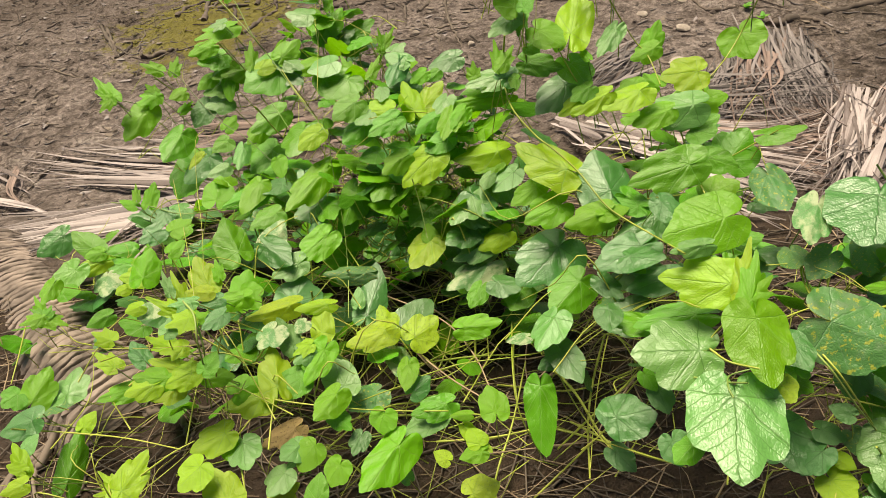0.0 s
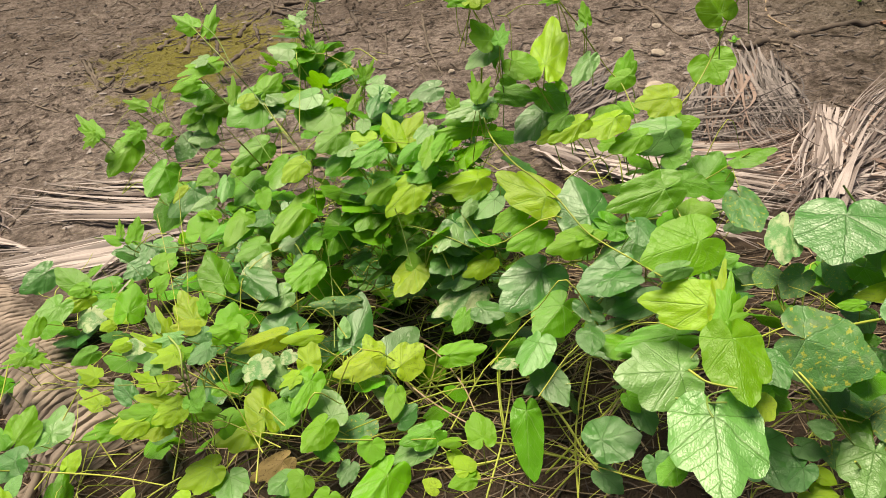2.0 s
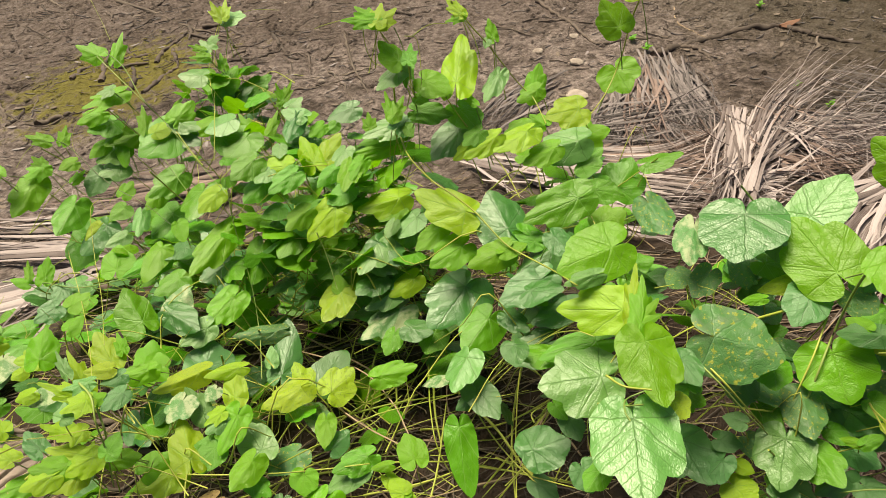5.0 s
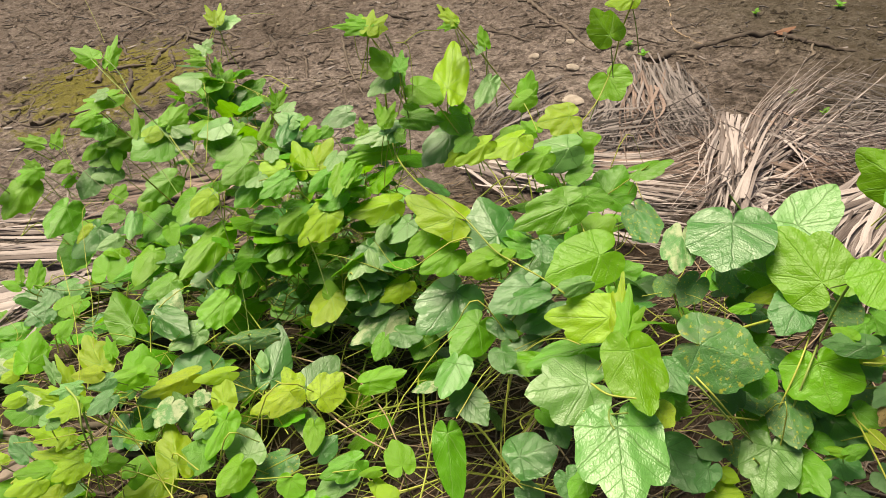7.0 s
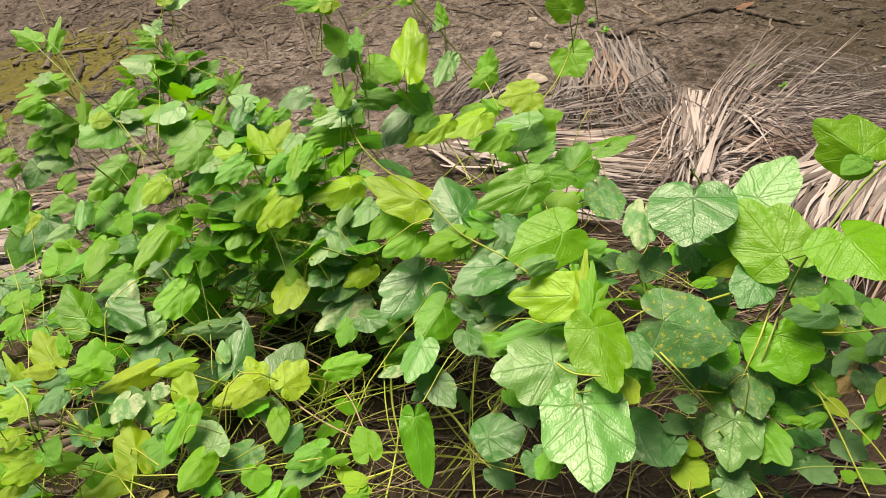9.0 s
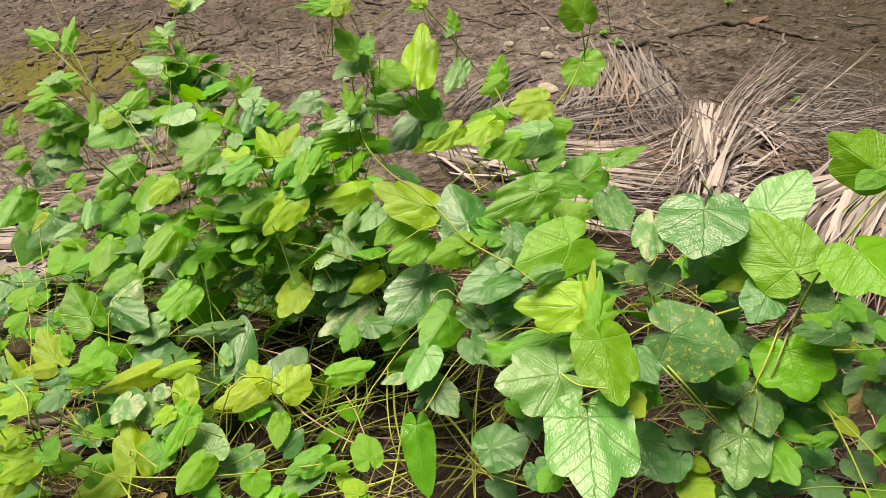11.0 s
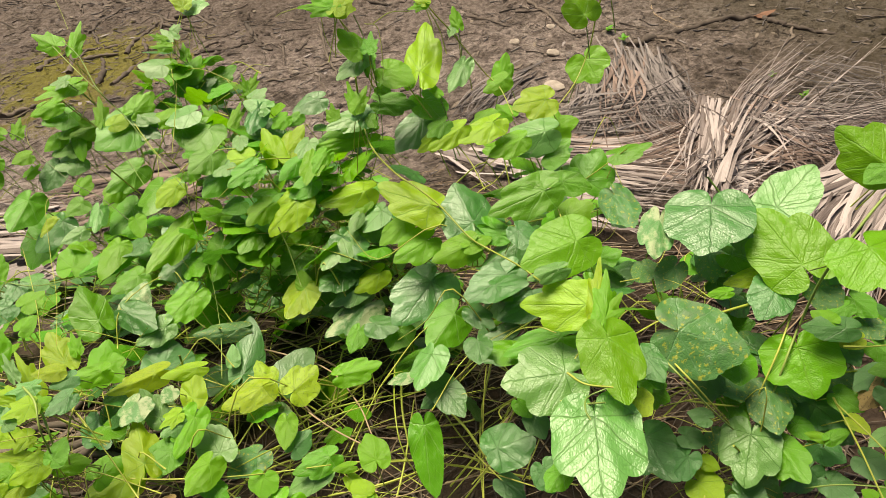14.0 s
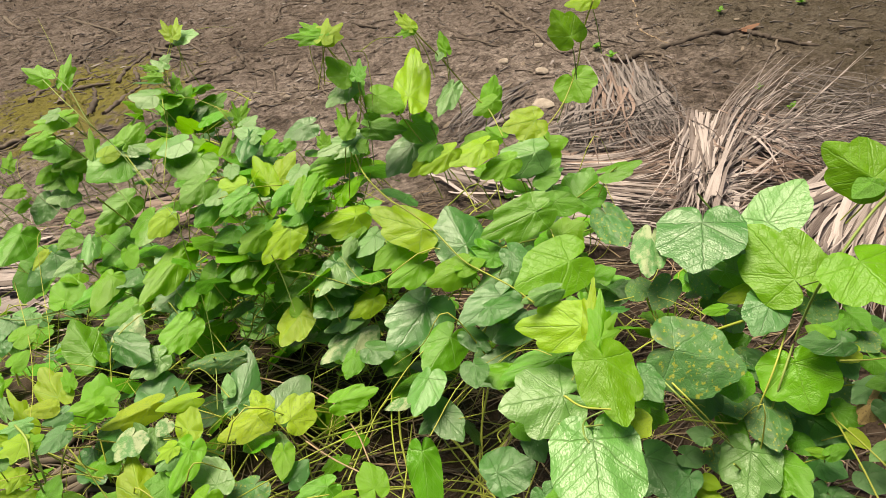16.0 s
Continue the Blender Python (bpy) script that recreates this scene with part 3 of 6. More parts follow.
stem(left_frond, 0.016, (-0.555, 1.401, 0.239), (-0.376, 1.523, 0.200), (-0.162, 1.676, 0.127), mat=PALM_BROWN, name="rachis")


# ---- roots, twigs and stones on the path ----
def ground_run(points, lift):
    return [Vector((x, y, ground_height(x, y) + lift)) for x, y in points]


def root(label, radius, *points, name="root", mat=TWIG, category="root"):
    radius *= 1.15 if mat is ROOT else 0.9
    path = spline(ground_run(points, radius * 0.2), 12)
    for i, p in enumerate(path):
        p.x += 0.010 * noise.noise((i * 0.4, p.y * 3, 1))
        p.y += 0.014 * noise.noise((i * 0.35, p.x * 3, 4))
        p.z += radius * 0.7 * noise.noise((i * 0.3, p.x * 4, 7))
    ob = thing(name, path[0], label, category)
    v, f = tube_data(path, radius, 7, 0.4, knobs=0.7)
    under(mesh_object("wood", v, f, mat), ob)


def stone(x, y, size, flat, turn, label):
    bm = bmesh.new()
    bmesh.ops.create_icosphere(bm, subdivisions=2, radius=size / 2)
    for q in bm.verts:
        q.co *= 1 + 0.35 * noise.noise(q.co * (2.2 / size) + Vector((x * 9, y * 9, 0)))
        q.co.z *= flat
    me = bpy.data.meshes.new("stone")
    bm.to_mesh(me)
    bm.free()
    me.materials.append(STONE)
    ob = new("stone", me)
    ob.matrix_world = pose(x, y, ground_height(x, y) + size * flat * 0.22, 0, 0, turn)
    tagged(ob, label, "stone")


root("long grey root in the moss", 0.011, (-1.352, 4.603), (-0.981, 4.137), (-0.706, 3.801), (-0.469, 3.531))
root("brown root along the soil", 0.006, (-1.390, 3.086), (-1.179, 2.888), (-1.058, 2.943), (-0.927, 2.976))
root("short broken stick on the soil", 0.008, (1.844, 2.415), (1.928, 2.547))
root("short flat stick in the moss", 0.012, (-0.974, 3.355), (-0.830, 3.391))
root("short flat stick on the soil", 0.011, (-1.492, 3.273), (-1.390, 3.078), (-1.329, 2.971))
root("dry twig on the soil", 0.005, (-1.338, 2.891), (-1.269, 3.039), (-1.278, 3.213))
root("thin dry stalk on the soil", 0.004, (-1.568, 2.862), (-1.381, 2.762), (-1.258, 2.688))
root("thin dry stalk on the soil", 0.004, (-1.698, 3.203), (-1.548, 3.100), (-1.437, 2.985))
stone(-0.009, 2.835, 0.030, 0.7, 20, "small white pebble on the soil")
stone(0.990, 2.615, 0.050, 0.45, 40, "flat pinkish-grey stone on the soil")
stone(0.913, 2.363, 0.075, 0.25, 10, "flat tan stone chip among dry fronds")
stone(1.065, 2.892, 0.040, 0.4, 70, "flat grey stone on the soil")
stone(0.882, 2.798, 0.045, 0.4, 70, "flat grey stone on the soil")
stone(0.210, 2.695, 0.030, 0.6, 70, "small grey pebble on the soil")
root("dark crooked root running across the soil", 0.013, (1.286, 2.580), (1.377, 2.609), (1.534, 2.646), (1.698, 2.656), (1.831, 2.637), (1.866, 2.565), (1.926, 2.484), (1.981, 2.406), (2.058, 2.276), mat=ROOT)
root("dark side root on the soil", 0.007, (1.390, 2.612), (1.452, 2.571), (1.461, 2.481), (1.425, 2.395), mat=ROOT)
root("dark root on the soil", 0.009, (1.007, 3.449), (1.018, 3.359), (1.061, 3.185), (1.088, 3.025), (1.105, 2.860), (1.124, 2.771), mat=ROOT)
root("thin dark root on the soil", 0.006, (0.971, 3.102), (1.067, 3.067), (1.180, 2.986), mat=ROOT)
root("thin dark root on the soil", 0.006, (1.124, 2.771), (1.199, 2.748), (1.272, 2.734), (1.405, 2.673), mat=ROOT)
root("thin dark root on the soil", 0.006, (0.755, 3.174), (0.833, 3.055), (0.929, 2.931), mat=ROOT)
root("thin dark root on the soil", 0.005, (0.703, 3.322), (0.786, 3.195), (0.906, 3.039), (0.928, 2.976), mat=ROOT)
root("pale thread of dry stem on the soil", 0.0035, (1.637, 3.233), (1.516, 2.912), (1.503, 2.818), (1.506, 2.759), (1.542, 2.661), mat=STRAW)
root("dark root in the moss", 0.009, (-1.034, 3.720), (-1.032, 3.850), (-0.938, 3.949), (-0.899, 3.966), mat=ROOT)
root("dark root in the moss", 0.01, (-1.166, 3.321), (-1.143, 3.434), (-1.049, 3.470), (-0.949, 3.492), mat=ROOT)
root("dark root in the moss", 0.013, (-1.002, 3.224), (-1.048, 3.448), (-1.080, 3.657), mat=ROOT)
root("thick dark root in the moss", 0.014, (-0.828, 3.019), (-0.854, 3.206), (-0.890, 3.342), mat=ROOT)
root("dark root in the moss", 0.011, (-0.770, 3.014), (-0.736, 3.109), (-0.702, 3.215), (-0.665, 3.250), mat=ROOT)
root("dark root in the moss", 0.009, (-0.801, 3.392), (-0.776, 3.534), (-0.734, 3.640), (-0.701, 3.733), mat=ROOT)
root("dark root in the moss", 0.009, (-0.742, 3.519), (-0.690, 3.349), (-0.669, 3.271), mat=ROOT)
root("short dark root in the moss", 0.009, (-0.699, 3.812), (-0.668, 3.598), mat=ROOT)
root("dark root in the moss", 0.008, (-0.625, 3.766), (-0.523, 3.722), (-0.410, 3.544), (-0.289, 3.378), mat=ROOT)
root("dark root on the soil", 0.009, (-0.448, 3.217), (-0.413, 3.292), (-0.364, 3.324), mat=ROOT)
root("dark root on the soil", 0.008, (-0.436, 3.242), (-0.319, 3.202), (-0.248, 3.207), (-0.194, 3.246), mat=ROOT)
root("dark root on the soil", 0.01, (-0.250, 3.483), (-0.196, 3.298), (-0.159, 3.173), (-0.116, 3.123), mat=ROOT)
root("dark root on the soil", 0.009, (-0.001, 3.067), (0.030, 3.135), (0.054, 3.218), mat=ROOT)
root("pale dry stalk on the soil", 0.009, (0.100, 3.324), (0.108, 3.105), (0.141, 2.859), (0.174, 2.662))
root("thin dry stalk on the soil", 0.005, (0.017, 2.972), (0.074, 2.794), (0.108, 2.614), (0.114, 2.484))
root("thin dry stalk on the soil", 0.006, (-0.145, 2.807), (-0.016, 2.799), (0.075, 2.825), (0.205, 2.861))
root("thin dry stalk on the soil", 0.005, (0.075, 2.868), (0.172, 2.913), (0.293, 2.923), (0.424, 2.905))
root("short dark root on the soil", 0.008, (-1.229, 4.238), (-1.184, 4.127), (-1.139, 4.020), mat=ROOT)
root("short dark root on the soil", 0.007, (-0.984, 4.184), (-0.945, 4.244), (-0.924, 4.302), mat=ROOT)
root("grey stick on the soil", 0.016, (-1.747, 4.768), (-1.643, 4.603), (-1.546, 4.457))
root("thin root on the soil", 0.006, (-1.727, 4.601), (-1.630, 4.438), (-1.536, 4.358), mat=ROOT)
root("thin root on the soil", 0.007, (-1.800, 4.253), (-1.660, 4.167), (-1.485, 3.985), mat=ROOT)
root("dark root on the soil", 0.009, (-1.332, 2.953), (-1.304, 2.994), (-1.303, 3.098), mat=ROOT)
root("flat weathered piece of wood on the soil", 0.016, (-1.184, 2.905), (-1.112, 2.929), (-1.049, 2.957))
root("dark root on the soil", 0.008, (-0.070, 3.770), (-0.057, 3.873), (-0.040, 3.992), mat=ROOT)
root("thin dark root on the soil", 0.006, (-0.072, 3.176), (-0.065, 3.060), (-0.056, 2.957), mat=ROOT)
root("thin dark root on the soil", 0.006, (0.312, 3.516), (0.442, 3.413), (0.526, 3.424), mat=ROOT)
root("dark root on the soil", 0.008, (-0.692, 3.714), (-0.553, 3.542), (-0.464, 3.485), (-0.426, 3.385), mat=ROOT)
root("dark root in the moss", 0.008, (-0.847, 3.520), (-0.904, 3.508), (-0.994, 3.488), (-1.002, 3.361), mat=ROOT)
root("dark root in the moss", 0.007, (-1.027, 3.740), (-0.958, 3.565), (-0.904, 3.508), mat=ROOT)
root("curved brown root beside the fallen palm", 0.008, (-0.480, 0.974), (-0.423, 0.980), (-0.367, 0.960), (-0.338, 0.927), (-0.319, 0.889))
root("curved brown root beside the fallen palm", 0.009, (-0.463, 0.922), (-0.404, 0.932), (-0.356, 0.916), (-0.328, 0.880))
root("dark root beside the fallen palm", 0.007, (-0.547, 0.929), (-0.484, 0.939), (-0.442, 0.914), (-0.404, 0.856))
root("dark root beside the fallen palm", 0.006, (-0.608, 0.933), (-0.544, 0.943), (-0.491, 0.923), (-0.449, 0.883))
root("brown root beside the fallen palm", 0.008, (-0.404, 0.885), (-0.342, 0.893), (-0.281, 0.871), (-0.239, 0.834))
root("thin dark twig among the dry leaflets", 0.005, (-1.216, 2.173), (-1.228, 1.992), (-1.209, 1.786))
root("thin dark twig among the dry leaflets", 0.006, (-1.409, 2.132), (-1.281, 1.955), (-1.093, 1.783), (-0.949, 1.683))
root("flat stick on the soil", 0.012, (-1.519, 3.283), (-1.413, 3.100), (-1.335, 2.969))
root("thin dry stalk on the soil", 0.005, (-1.852, 3.034), (-1.631, 2.908), (-1.395, 2.776))



def scatter_litter():
    """Loose bits of twig, bark and dry stalk on the soil, too many to count."""
    rng = random.Random(11)
    for name, label, mat, count, box, size, rad in (
            ("twig_litter", "scattered dark broken twigs and bark bits", TWIG, 6000, (-3.0, 3.4, 1.7, 5.4), (0.006, 0.05), 0.0013),
            ("root_litter", "scattered dark rootlets and bark strips on the soil", ROOT, 900, (-3.0, 3.2, 1.9, 5.4), (0.03, 0.13), 0.0021),
            ("chip_litter", "scattered pale dry leaf scraps and stalk pieces", PALM_GREY, 3000, (-3.0, 3.4, 1.5, 5.4), (0.008, 0.06), 0.0021),
            ("stalk_litter", "pale dry stalks strewn on the dark soil", STRAW, 900, (-0.7, 0.95, 0.4, 1.95), (0.04, 0.20), 0.0010),
            ("brown_twigs", "thin dead brown twigs on the dark soil", TWIG, 1900, (-0.7, 0.95, 0.45, 1.95), (0.04, 0.20), 0.0013)):
        verts, faces = [], []
        for _ in range(count):
            x, y = rng.uniform(box[0], box[1]), rng.uniform(box[2], box[3])
            if box[2] < 1 and y > 1.22 and not -0.25 < x < 0.50:
                continue
            far, a = rng.uniform(*size), rng.gauss(0.1, 0.8)
            run = []
            for k in range(4):
                s = far * (k / 3 - 0.5)
                px, py = x + math.cos(a) * s, y + math.sin(a) * s * 0.9
                run.append(Vector((px, py, ground_height(px, py) + rad + rng.random() * (0.006 if rad < 0.0020 else 0.003))))
                a += rng.gauss(0, 0.12)
            tube_data(run, rad * rng.uniform(0.5, 1.6), 4, 0.7, verts, faces)
        ob = mesh_object(name, verts, faces, mat, uvs=[(0.5, 0.5)] * len(verts))
        tagged(ob, label, "litter", kind="stuff")


scatter_litter()


def scatter_flakes():
    """Flat scraps of dry leaf and bark pressed into the path."""
    rng = random.Random(12)
    for name, label, mat, count in (("leaf_flakes", "flat pale scraps of dry leaf on the soil", PALM_GREY, 160), ("bark_flakes", "flat dark scraps of bark on the soil", TWIG, 420)):
        verts, faces = [], []
        for _ in range(count):
            x, y = rng.uniform(-2.2, 2.8), rng.uniform(1.75, 4.1)
            far, wide, a = rng.uniform(0.006, 0.03), rng.uniform(0.003, 0.011), rng.uniform(0, math.pi)
            base, z = len(verts), ground_height(x, y) + 0.004
            for i in range(7):
                w = 2 * math.pi * i / 7
                px, py = far * math.cos(w) * rng.uniform(0.6, 1.1), wide * math.sin(w) * rng.uniform(0.6, 1.2)
                qx, qy = x + px * math.cos(a) - py * math.sin(a), y + px * math.sin(a) + py * math.cos(a)
                verts.append((qx, qy, z - 0.002 + rng.uniform(0, 0.003)))
            verts.append((x, y, z + 0.001))
            verts.append((x, y, z - 0.004))
            faces += [(base + i, base + (i + 1) % 7, base + 7) for i in range(7)] + [(base + (i + 1) % 7, base + i, base + 8) for i in range(7)]
        tagged(mesh_object(name, verts, faces, mat, uvs=[(0.5, 0.5)] * len(verts), smooth=False), label, "litter", kind="stuff")


scatter_flakes()


def scatter_crumbs():
    """Crumbs and clods of soil on the path."""
    rng = random.Random(14)
    verts, faces = [], []
    for _ in range(14000):
        x, y = rng.uniform(-3.0, 3.2), rng.uniform(1.7, 5.4)
        r = 0.0020 + 0.0130 * rng.random() ** 4
        z, k = ground_height(x, y) + r * 0.2, len(verts)
        for dx, dy, dz in ((1, 0, 0), (0, 1, 0), (-1, 0, 0), (0, -1, 0), (0, 0, 0.8), (0, 0, -0.8)):
            verts.append((x + r * dx * rng.uniform(0.6, 1.4), y + r * dy * rng.uniform(0.6, 1.4), z + r * dz * rng.uniform(0.6, 1.3)))
        for i in range(4):
            faces += [(k + i, k + (i + 1) % 4, k + 4), (k + (i + 1) % 4, k + i, k + 5)]
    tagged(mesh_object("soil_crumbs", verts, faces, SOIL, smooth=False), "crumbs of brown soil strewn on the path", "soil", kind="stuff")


scatter_crumbs()

# ---- vines ----
SHAPE = {  # half outlines: degrees from the midrib, reach
    "lobed": ((0, 1.0), (4, 0.97), (12, 0.92), (20, 0.85), (26, 0.785), (30, 0.76), (35, 0.80), (42, 0.86), (49, 0.875), (57, 0.855), (67, 0.80), (76, 0.745), (82, 0.725), (90, 0.735), (98, 0.72), (107, 0.66), (117, 0.58), (132, 0.47), (150, 0.36), (165, 0.24), (175, 0.10), (180, 0.03)),
    "round": ((0, 1.0), (4, 0.97), (13, 0.92), (22, 0.86), (30, 0.825), (38, 0.855), (47, 0.88), (56, 0.87), (67, 0.82), (78, 0.77), (85, 0.755), (94, 0.76), (103, 0.73), (113, 0.67), (130, 0.55), (150, 0.42), (165, 0.28), (175, 0.12), (180, 0.04)),
    "young": ((0, 1.0), (7, 0.87), (15, 0.70), (23, 0.60), (31, 0.64), (40, 0.79), (46, 0.77), (58, 0.58), (76, 0.54), (90, 0.58), (104, 0.50), (125, 0.41), (150, 0.34), (172, 0.16), (180, 0.03)),
    "heart": ((0, 1.0), (9, 0.91), (22, 0.80), (38, 0.73), (56, 0.68), (75, 0.63), (95, 0.58), (115, 0.50), (135, 0.42), (152, 0.35), (166, 0.24), (176, 0.11), (180, 0.03)),
    "narrow": ((0, 1.0), (8, 0.90), (18, 0.72), (30, 0.55), (50, 0.41), (75, 0.33), (105, 0.28), (135, 0.26), (158, 0.22), (174, 0.11), (180, 0.03)),
}
MADE = {}


def leaf_mesh(shape, tone, variant):
    """One blade of unit length and width: folded along its midrib, lobes drooping, quilted between the veins."""
    key = (shape, tone, variant)
    if key in MADE:
        return MADE[key]
    rng = random.Random(repr((shape, variant)))
    deg, reach = zip(*SHAPE[shape])
    fold, droop, wave, curl = rng.uniform(0.10, 0.60), rng.uniform(0.0, 0.22), rng.uniform(0.02, 0.045), rng.uniform(-0.14, 0.10)
    if shape == "narrow":
        fold = rng.uniform(0.4, 0.7)
    bend = rng.gauss(0, 0.10)  # the midrib sways to one side
    lop = [rng.uniform(0.88, 1.10) for _ in range(3)]
    rings, spokes = (0.0, 0.14, 0.28, 0.42, 0.56, 0.69, 0.80, 0.90, 1.0), 72
    rib = (-100, -48, 0, 48, 100)
    verts, faces = [], []
    for r in rings:
        for k in range(spokes if r else 1):
            a = 360 * k / spokes - 180
            out = float(np.interp(abs(a), deg, reach))
            out *= float(np.interp(a, (-180, -108, -36, 36, 108, 180), (lop[0], lop[1], 1, 1, lop[2], lop[0])))
            if r == 1.0:
                out *= 1 + (0.034 if shape == "young" else 0.010) * (1 if k % 2 else -1) * (0.4 + abs(noise.noise((k * 0.9, variant, 5)))) + 0.026 * noise.noise((a * 0.09, variant * 3.0, 1.0))
            x, y = r * out * math.sin(radians(a)), r * out * math.cos(radians(a))
            z = -fold * 0.5 * (math.sqrt(x * x + 0.0006) - 0.025) * (1.1 - 0.5 * y) - droop * 0.5 * max(0.0, y) ** 2 + curl * x * x * (0.4 + y)
            z += wave * r * r * 1.4 * noise.noise((math.cos(radians(a)) * 2.2, math.sin(radians(a)) * 2.2, variant * 2.3)) + wave * noise.noise((x * 4.5, y * 4.5, variant * 1.7))
            gap = min(abs(a - v) for v in rib)
            z += 0.020 * r * (1 - 0.5 * r) * min(1.0, gap / 16)
            z += 0.005 * noise.noise((x * 11, y * 11, variant * 0.7 + 3))
            verts.append((x + bend * y * abs(y), y, z))
    wide = max(v[0] for v in verts) - min(v[0] for v in verts)
    verts = [(x / wide, y, z) for x, y, z in verts]
    for k in range(spokes):
        faces.append((0, 1 + k, 1 + (k + 1) % spokes))
    for i in range(len(rings) - 2):
        for k in range(spokes):
            p, q = 1 + i * spokes, (k + 1) % spokes
            faces.append((p + k, p + spokes + k, p + spokes + q, p + q))
    me = bpy.data.meshes.new("leaf")
    me.from_pydata(verts, [], faces)
    me.materials.append(LEAF[tone])
    me.polygons.foreach_set("use_smooth", [True] * len(me.polygons))
    MADE[key] = me
    return me


picks = random.Random(5)


def leaf(vine, shape, tone, x, y, z, length, width, rx, ry, rz, stalk=True):
    """One leaf blade on its stalk: base at x, y, z, midrib of that length, turned by the angles."""
    ob = new("leaf", leaf_mesh(shape, tone, picks.randrange(8)))
    ob.parent = vine
    m = pose(x, y, z, rx, ry, rz) @ Matrix.Diagonal((length * width, length, length, 1))
    ob.matrix_parent_inverse = vine.matrix_world.inverted()
    ob.matrix_basis = m
    if not stalk:
        return ob
    back = -(m.to_3x3() @ Vector((0, 1, 0))).normalized()
    far = min(0.13, 0.045 + length * picks.uniform(0.6, 1.3))
    under_side = -Vector(m.to_3x3() @ Vector((0, 0, 1))).normalized()
    p0 = Vector((x, y, z)) + under_side * 0.0015
    low = max(ground_height(x, y) + 0.02, z - far * picks.uniform(0.7, 1.2))
    p2 = Vector((x + back.x * far * 0.35, y + max(back.y, 0.0) * far * 0.35 + picks.uniform(0, 0.03), min(z - 0.02, low)))
    p1 = p0.lerp(p2, 0.4) + back * far * 0.06 + under_side * far * 0.16
    v, f = tube_data(spline((p0, p1, p2), 4), 0.0005 + length * 0.0035, 5, 1.2)
    st = mesh_object("stalk", v, f, STEM_PALE if picks.random() < 0.75 else STEM)
    st.parent = ob
    st.matrix_parent_inverse = m.inverted() @ vine.matrix_world.inverted() @ vine.matrix_world
    return ob


vines = {}
for key, place, label in (
        ("near_left", (-0.12, 0.72), "sprawling vine with crowded lime-green young leaves"),
        ("near_middle", (0.14, 0.72), "thin vine with scattered heart-shaped and yellowing leaves"),
        ("near_right", (0.45, 0.66), "vine with large glossy pale-veined lobed leaves"),
        ("mid_left", (-0.15, 0.92), "vine with bluish-green lobed leaves over dry stems"),
        ("mid_middle", (0.20, 0.92), "vine with glossy deep green lobed leaves"),
        ("mid_right", (0.55, 0.86), "vine with broad dark glossy leaves and spotted old ones"),
        ("back_left", (-0.25, 1.25), "vine with pointed bright green young leaves on thin shoots"),
        ("back_middle", (0.10, 1.15), "dense vine with mid-green lobed leaves and climbing shoots"),
        ("back_right", (0.45, 1.10), "vine with large bright green leaves and arching shoots")):
    vines[key] = thing("vine", (*place, ground_height(*place)), label, "vine", "vines on the bank")

on = vines["back_left"]
leaf(on, "young", "bright", -0.284, 1.594, 0.686, 0.051, 0.85, 27, -30, 52)
leaf(on, "young", "bright", -0.258, 1.595, 0.673, 0.065, 0.46, 34, 21, -7)
leaf(on, "young", "bright", -0.179, 1.353, 0.704, 0.065, 0.65, 4, -21, 131)
leaf(on, "young", "pale", -0.182, 1.339, 0.716, 0.026, 1.18, -4, -17, 87)
leaf(on, "lobed", "bright", -0.220, 1.350, 0.677, 0.042, 0.79, -11, -35, 110)
leaf(on, "young", "bright", -0.325, 1.352, 0.643, 0.036, 0.70, 30, -33, 64)
leaf(on, "young", "bright", -0.305, 1.359, 0.634, 0.033, 0.66, 37, 22, 2)
leaf(on, "young", "bright", -0.309, 1.274, 0.640, 0.022, 1.06, 43, -15, 30)
leaf(on, "heart", "bright", -0.274, 1.301, 0.623, 0.026, 1.03, 6, -34, 116)
leaf(on, "lobed", "mid", -0.208, 1.352, 0.657, 0.043, 1.07, -4, -28, 126)
leaf(on, "lobed", "bright", -0.198, 1.345, 0.645, 0.039, 1.19, -22, -19, 139)
leaf(on, "heart", "bright", -0.231, 1.335, 0.627, 0.033, 0.78, -14, -41, 141)
leaf(on, "young", "bright", -0.146, 1.308, 0.655, 0.047, 0.52, 38, 16, 14)
leaf(on, "lobed", "bright", -0.094, 1.313, 0.661, 0.046, 0.85, 18, 40, -28)
leaf(on, "lobed", "pale", -0.096, 1.313, 0.657, 0.042, 0.89, -17, 12, -117)
leaf(on, "heart", "lime", -0.128, 1.296, 0.653, 0.034, 0.88, 5, 33, -58)
leaf(on, "round", "mid", -0.102, 1.308, 0.644, 0.071, 1.06, -14, -30, 142)
leaf(on, "lobed", "deep", -0.105, 1.311, 0.643, 0.054, 0.84, -21, 17, -132)
leaf(on, "round", "bright", -0.160, 1.343, 0.633, 0.054, 0.71, -0, -39, 115)
leaf(on, "lobed", "mid", -0.210, 1.341, 0.619, 0.048, 1.11, -13, -23, 136)
leaf(on, "narrow", "bright", -0.205, 1.330, 0.625, 0.042, 0.63, -41, 9, -174)
leaf(on, "lobed", "bright", -0.324, 1.254, 0.622, 0.063, 0.79, -24, -30, 163)
leaf(on, "young", "bright", -0.307, 1.272, 0.639, 0.035, 0.97, -14, -32, 134)
leaf(on, "young", "bright", -0.282, 1.287, 0.597, 0.026, 0.73, 22, 32, -36)
leaf(on, "round", "deep", -0.245, 1.304, 0.591, 0.043, 1.04, -31, -20, 152)
leaf(on, "lobed", "pale", -0.214, 1.318, 0.592, 0.039, 1.16, 3, -24, 124)
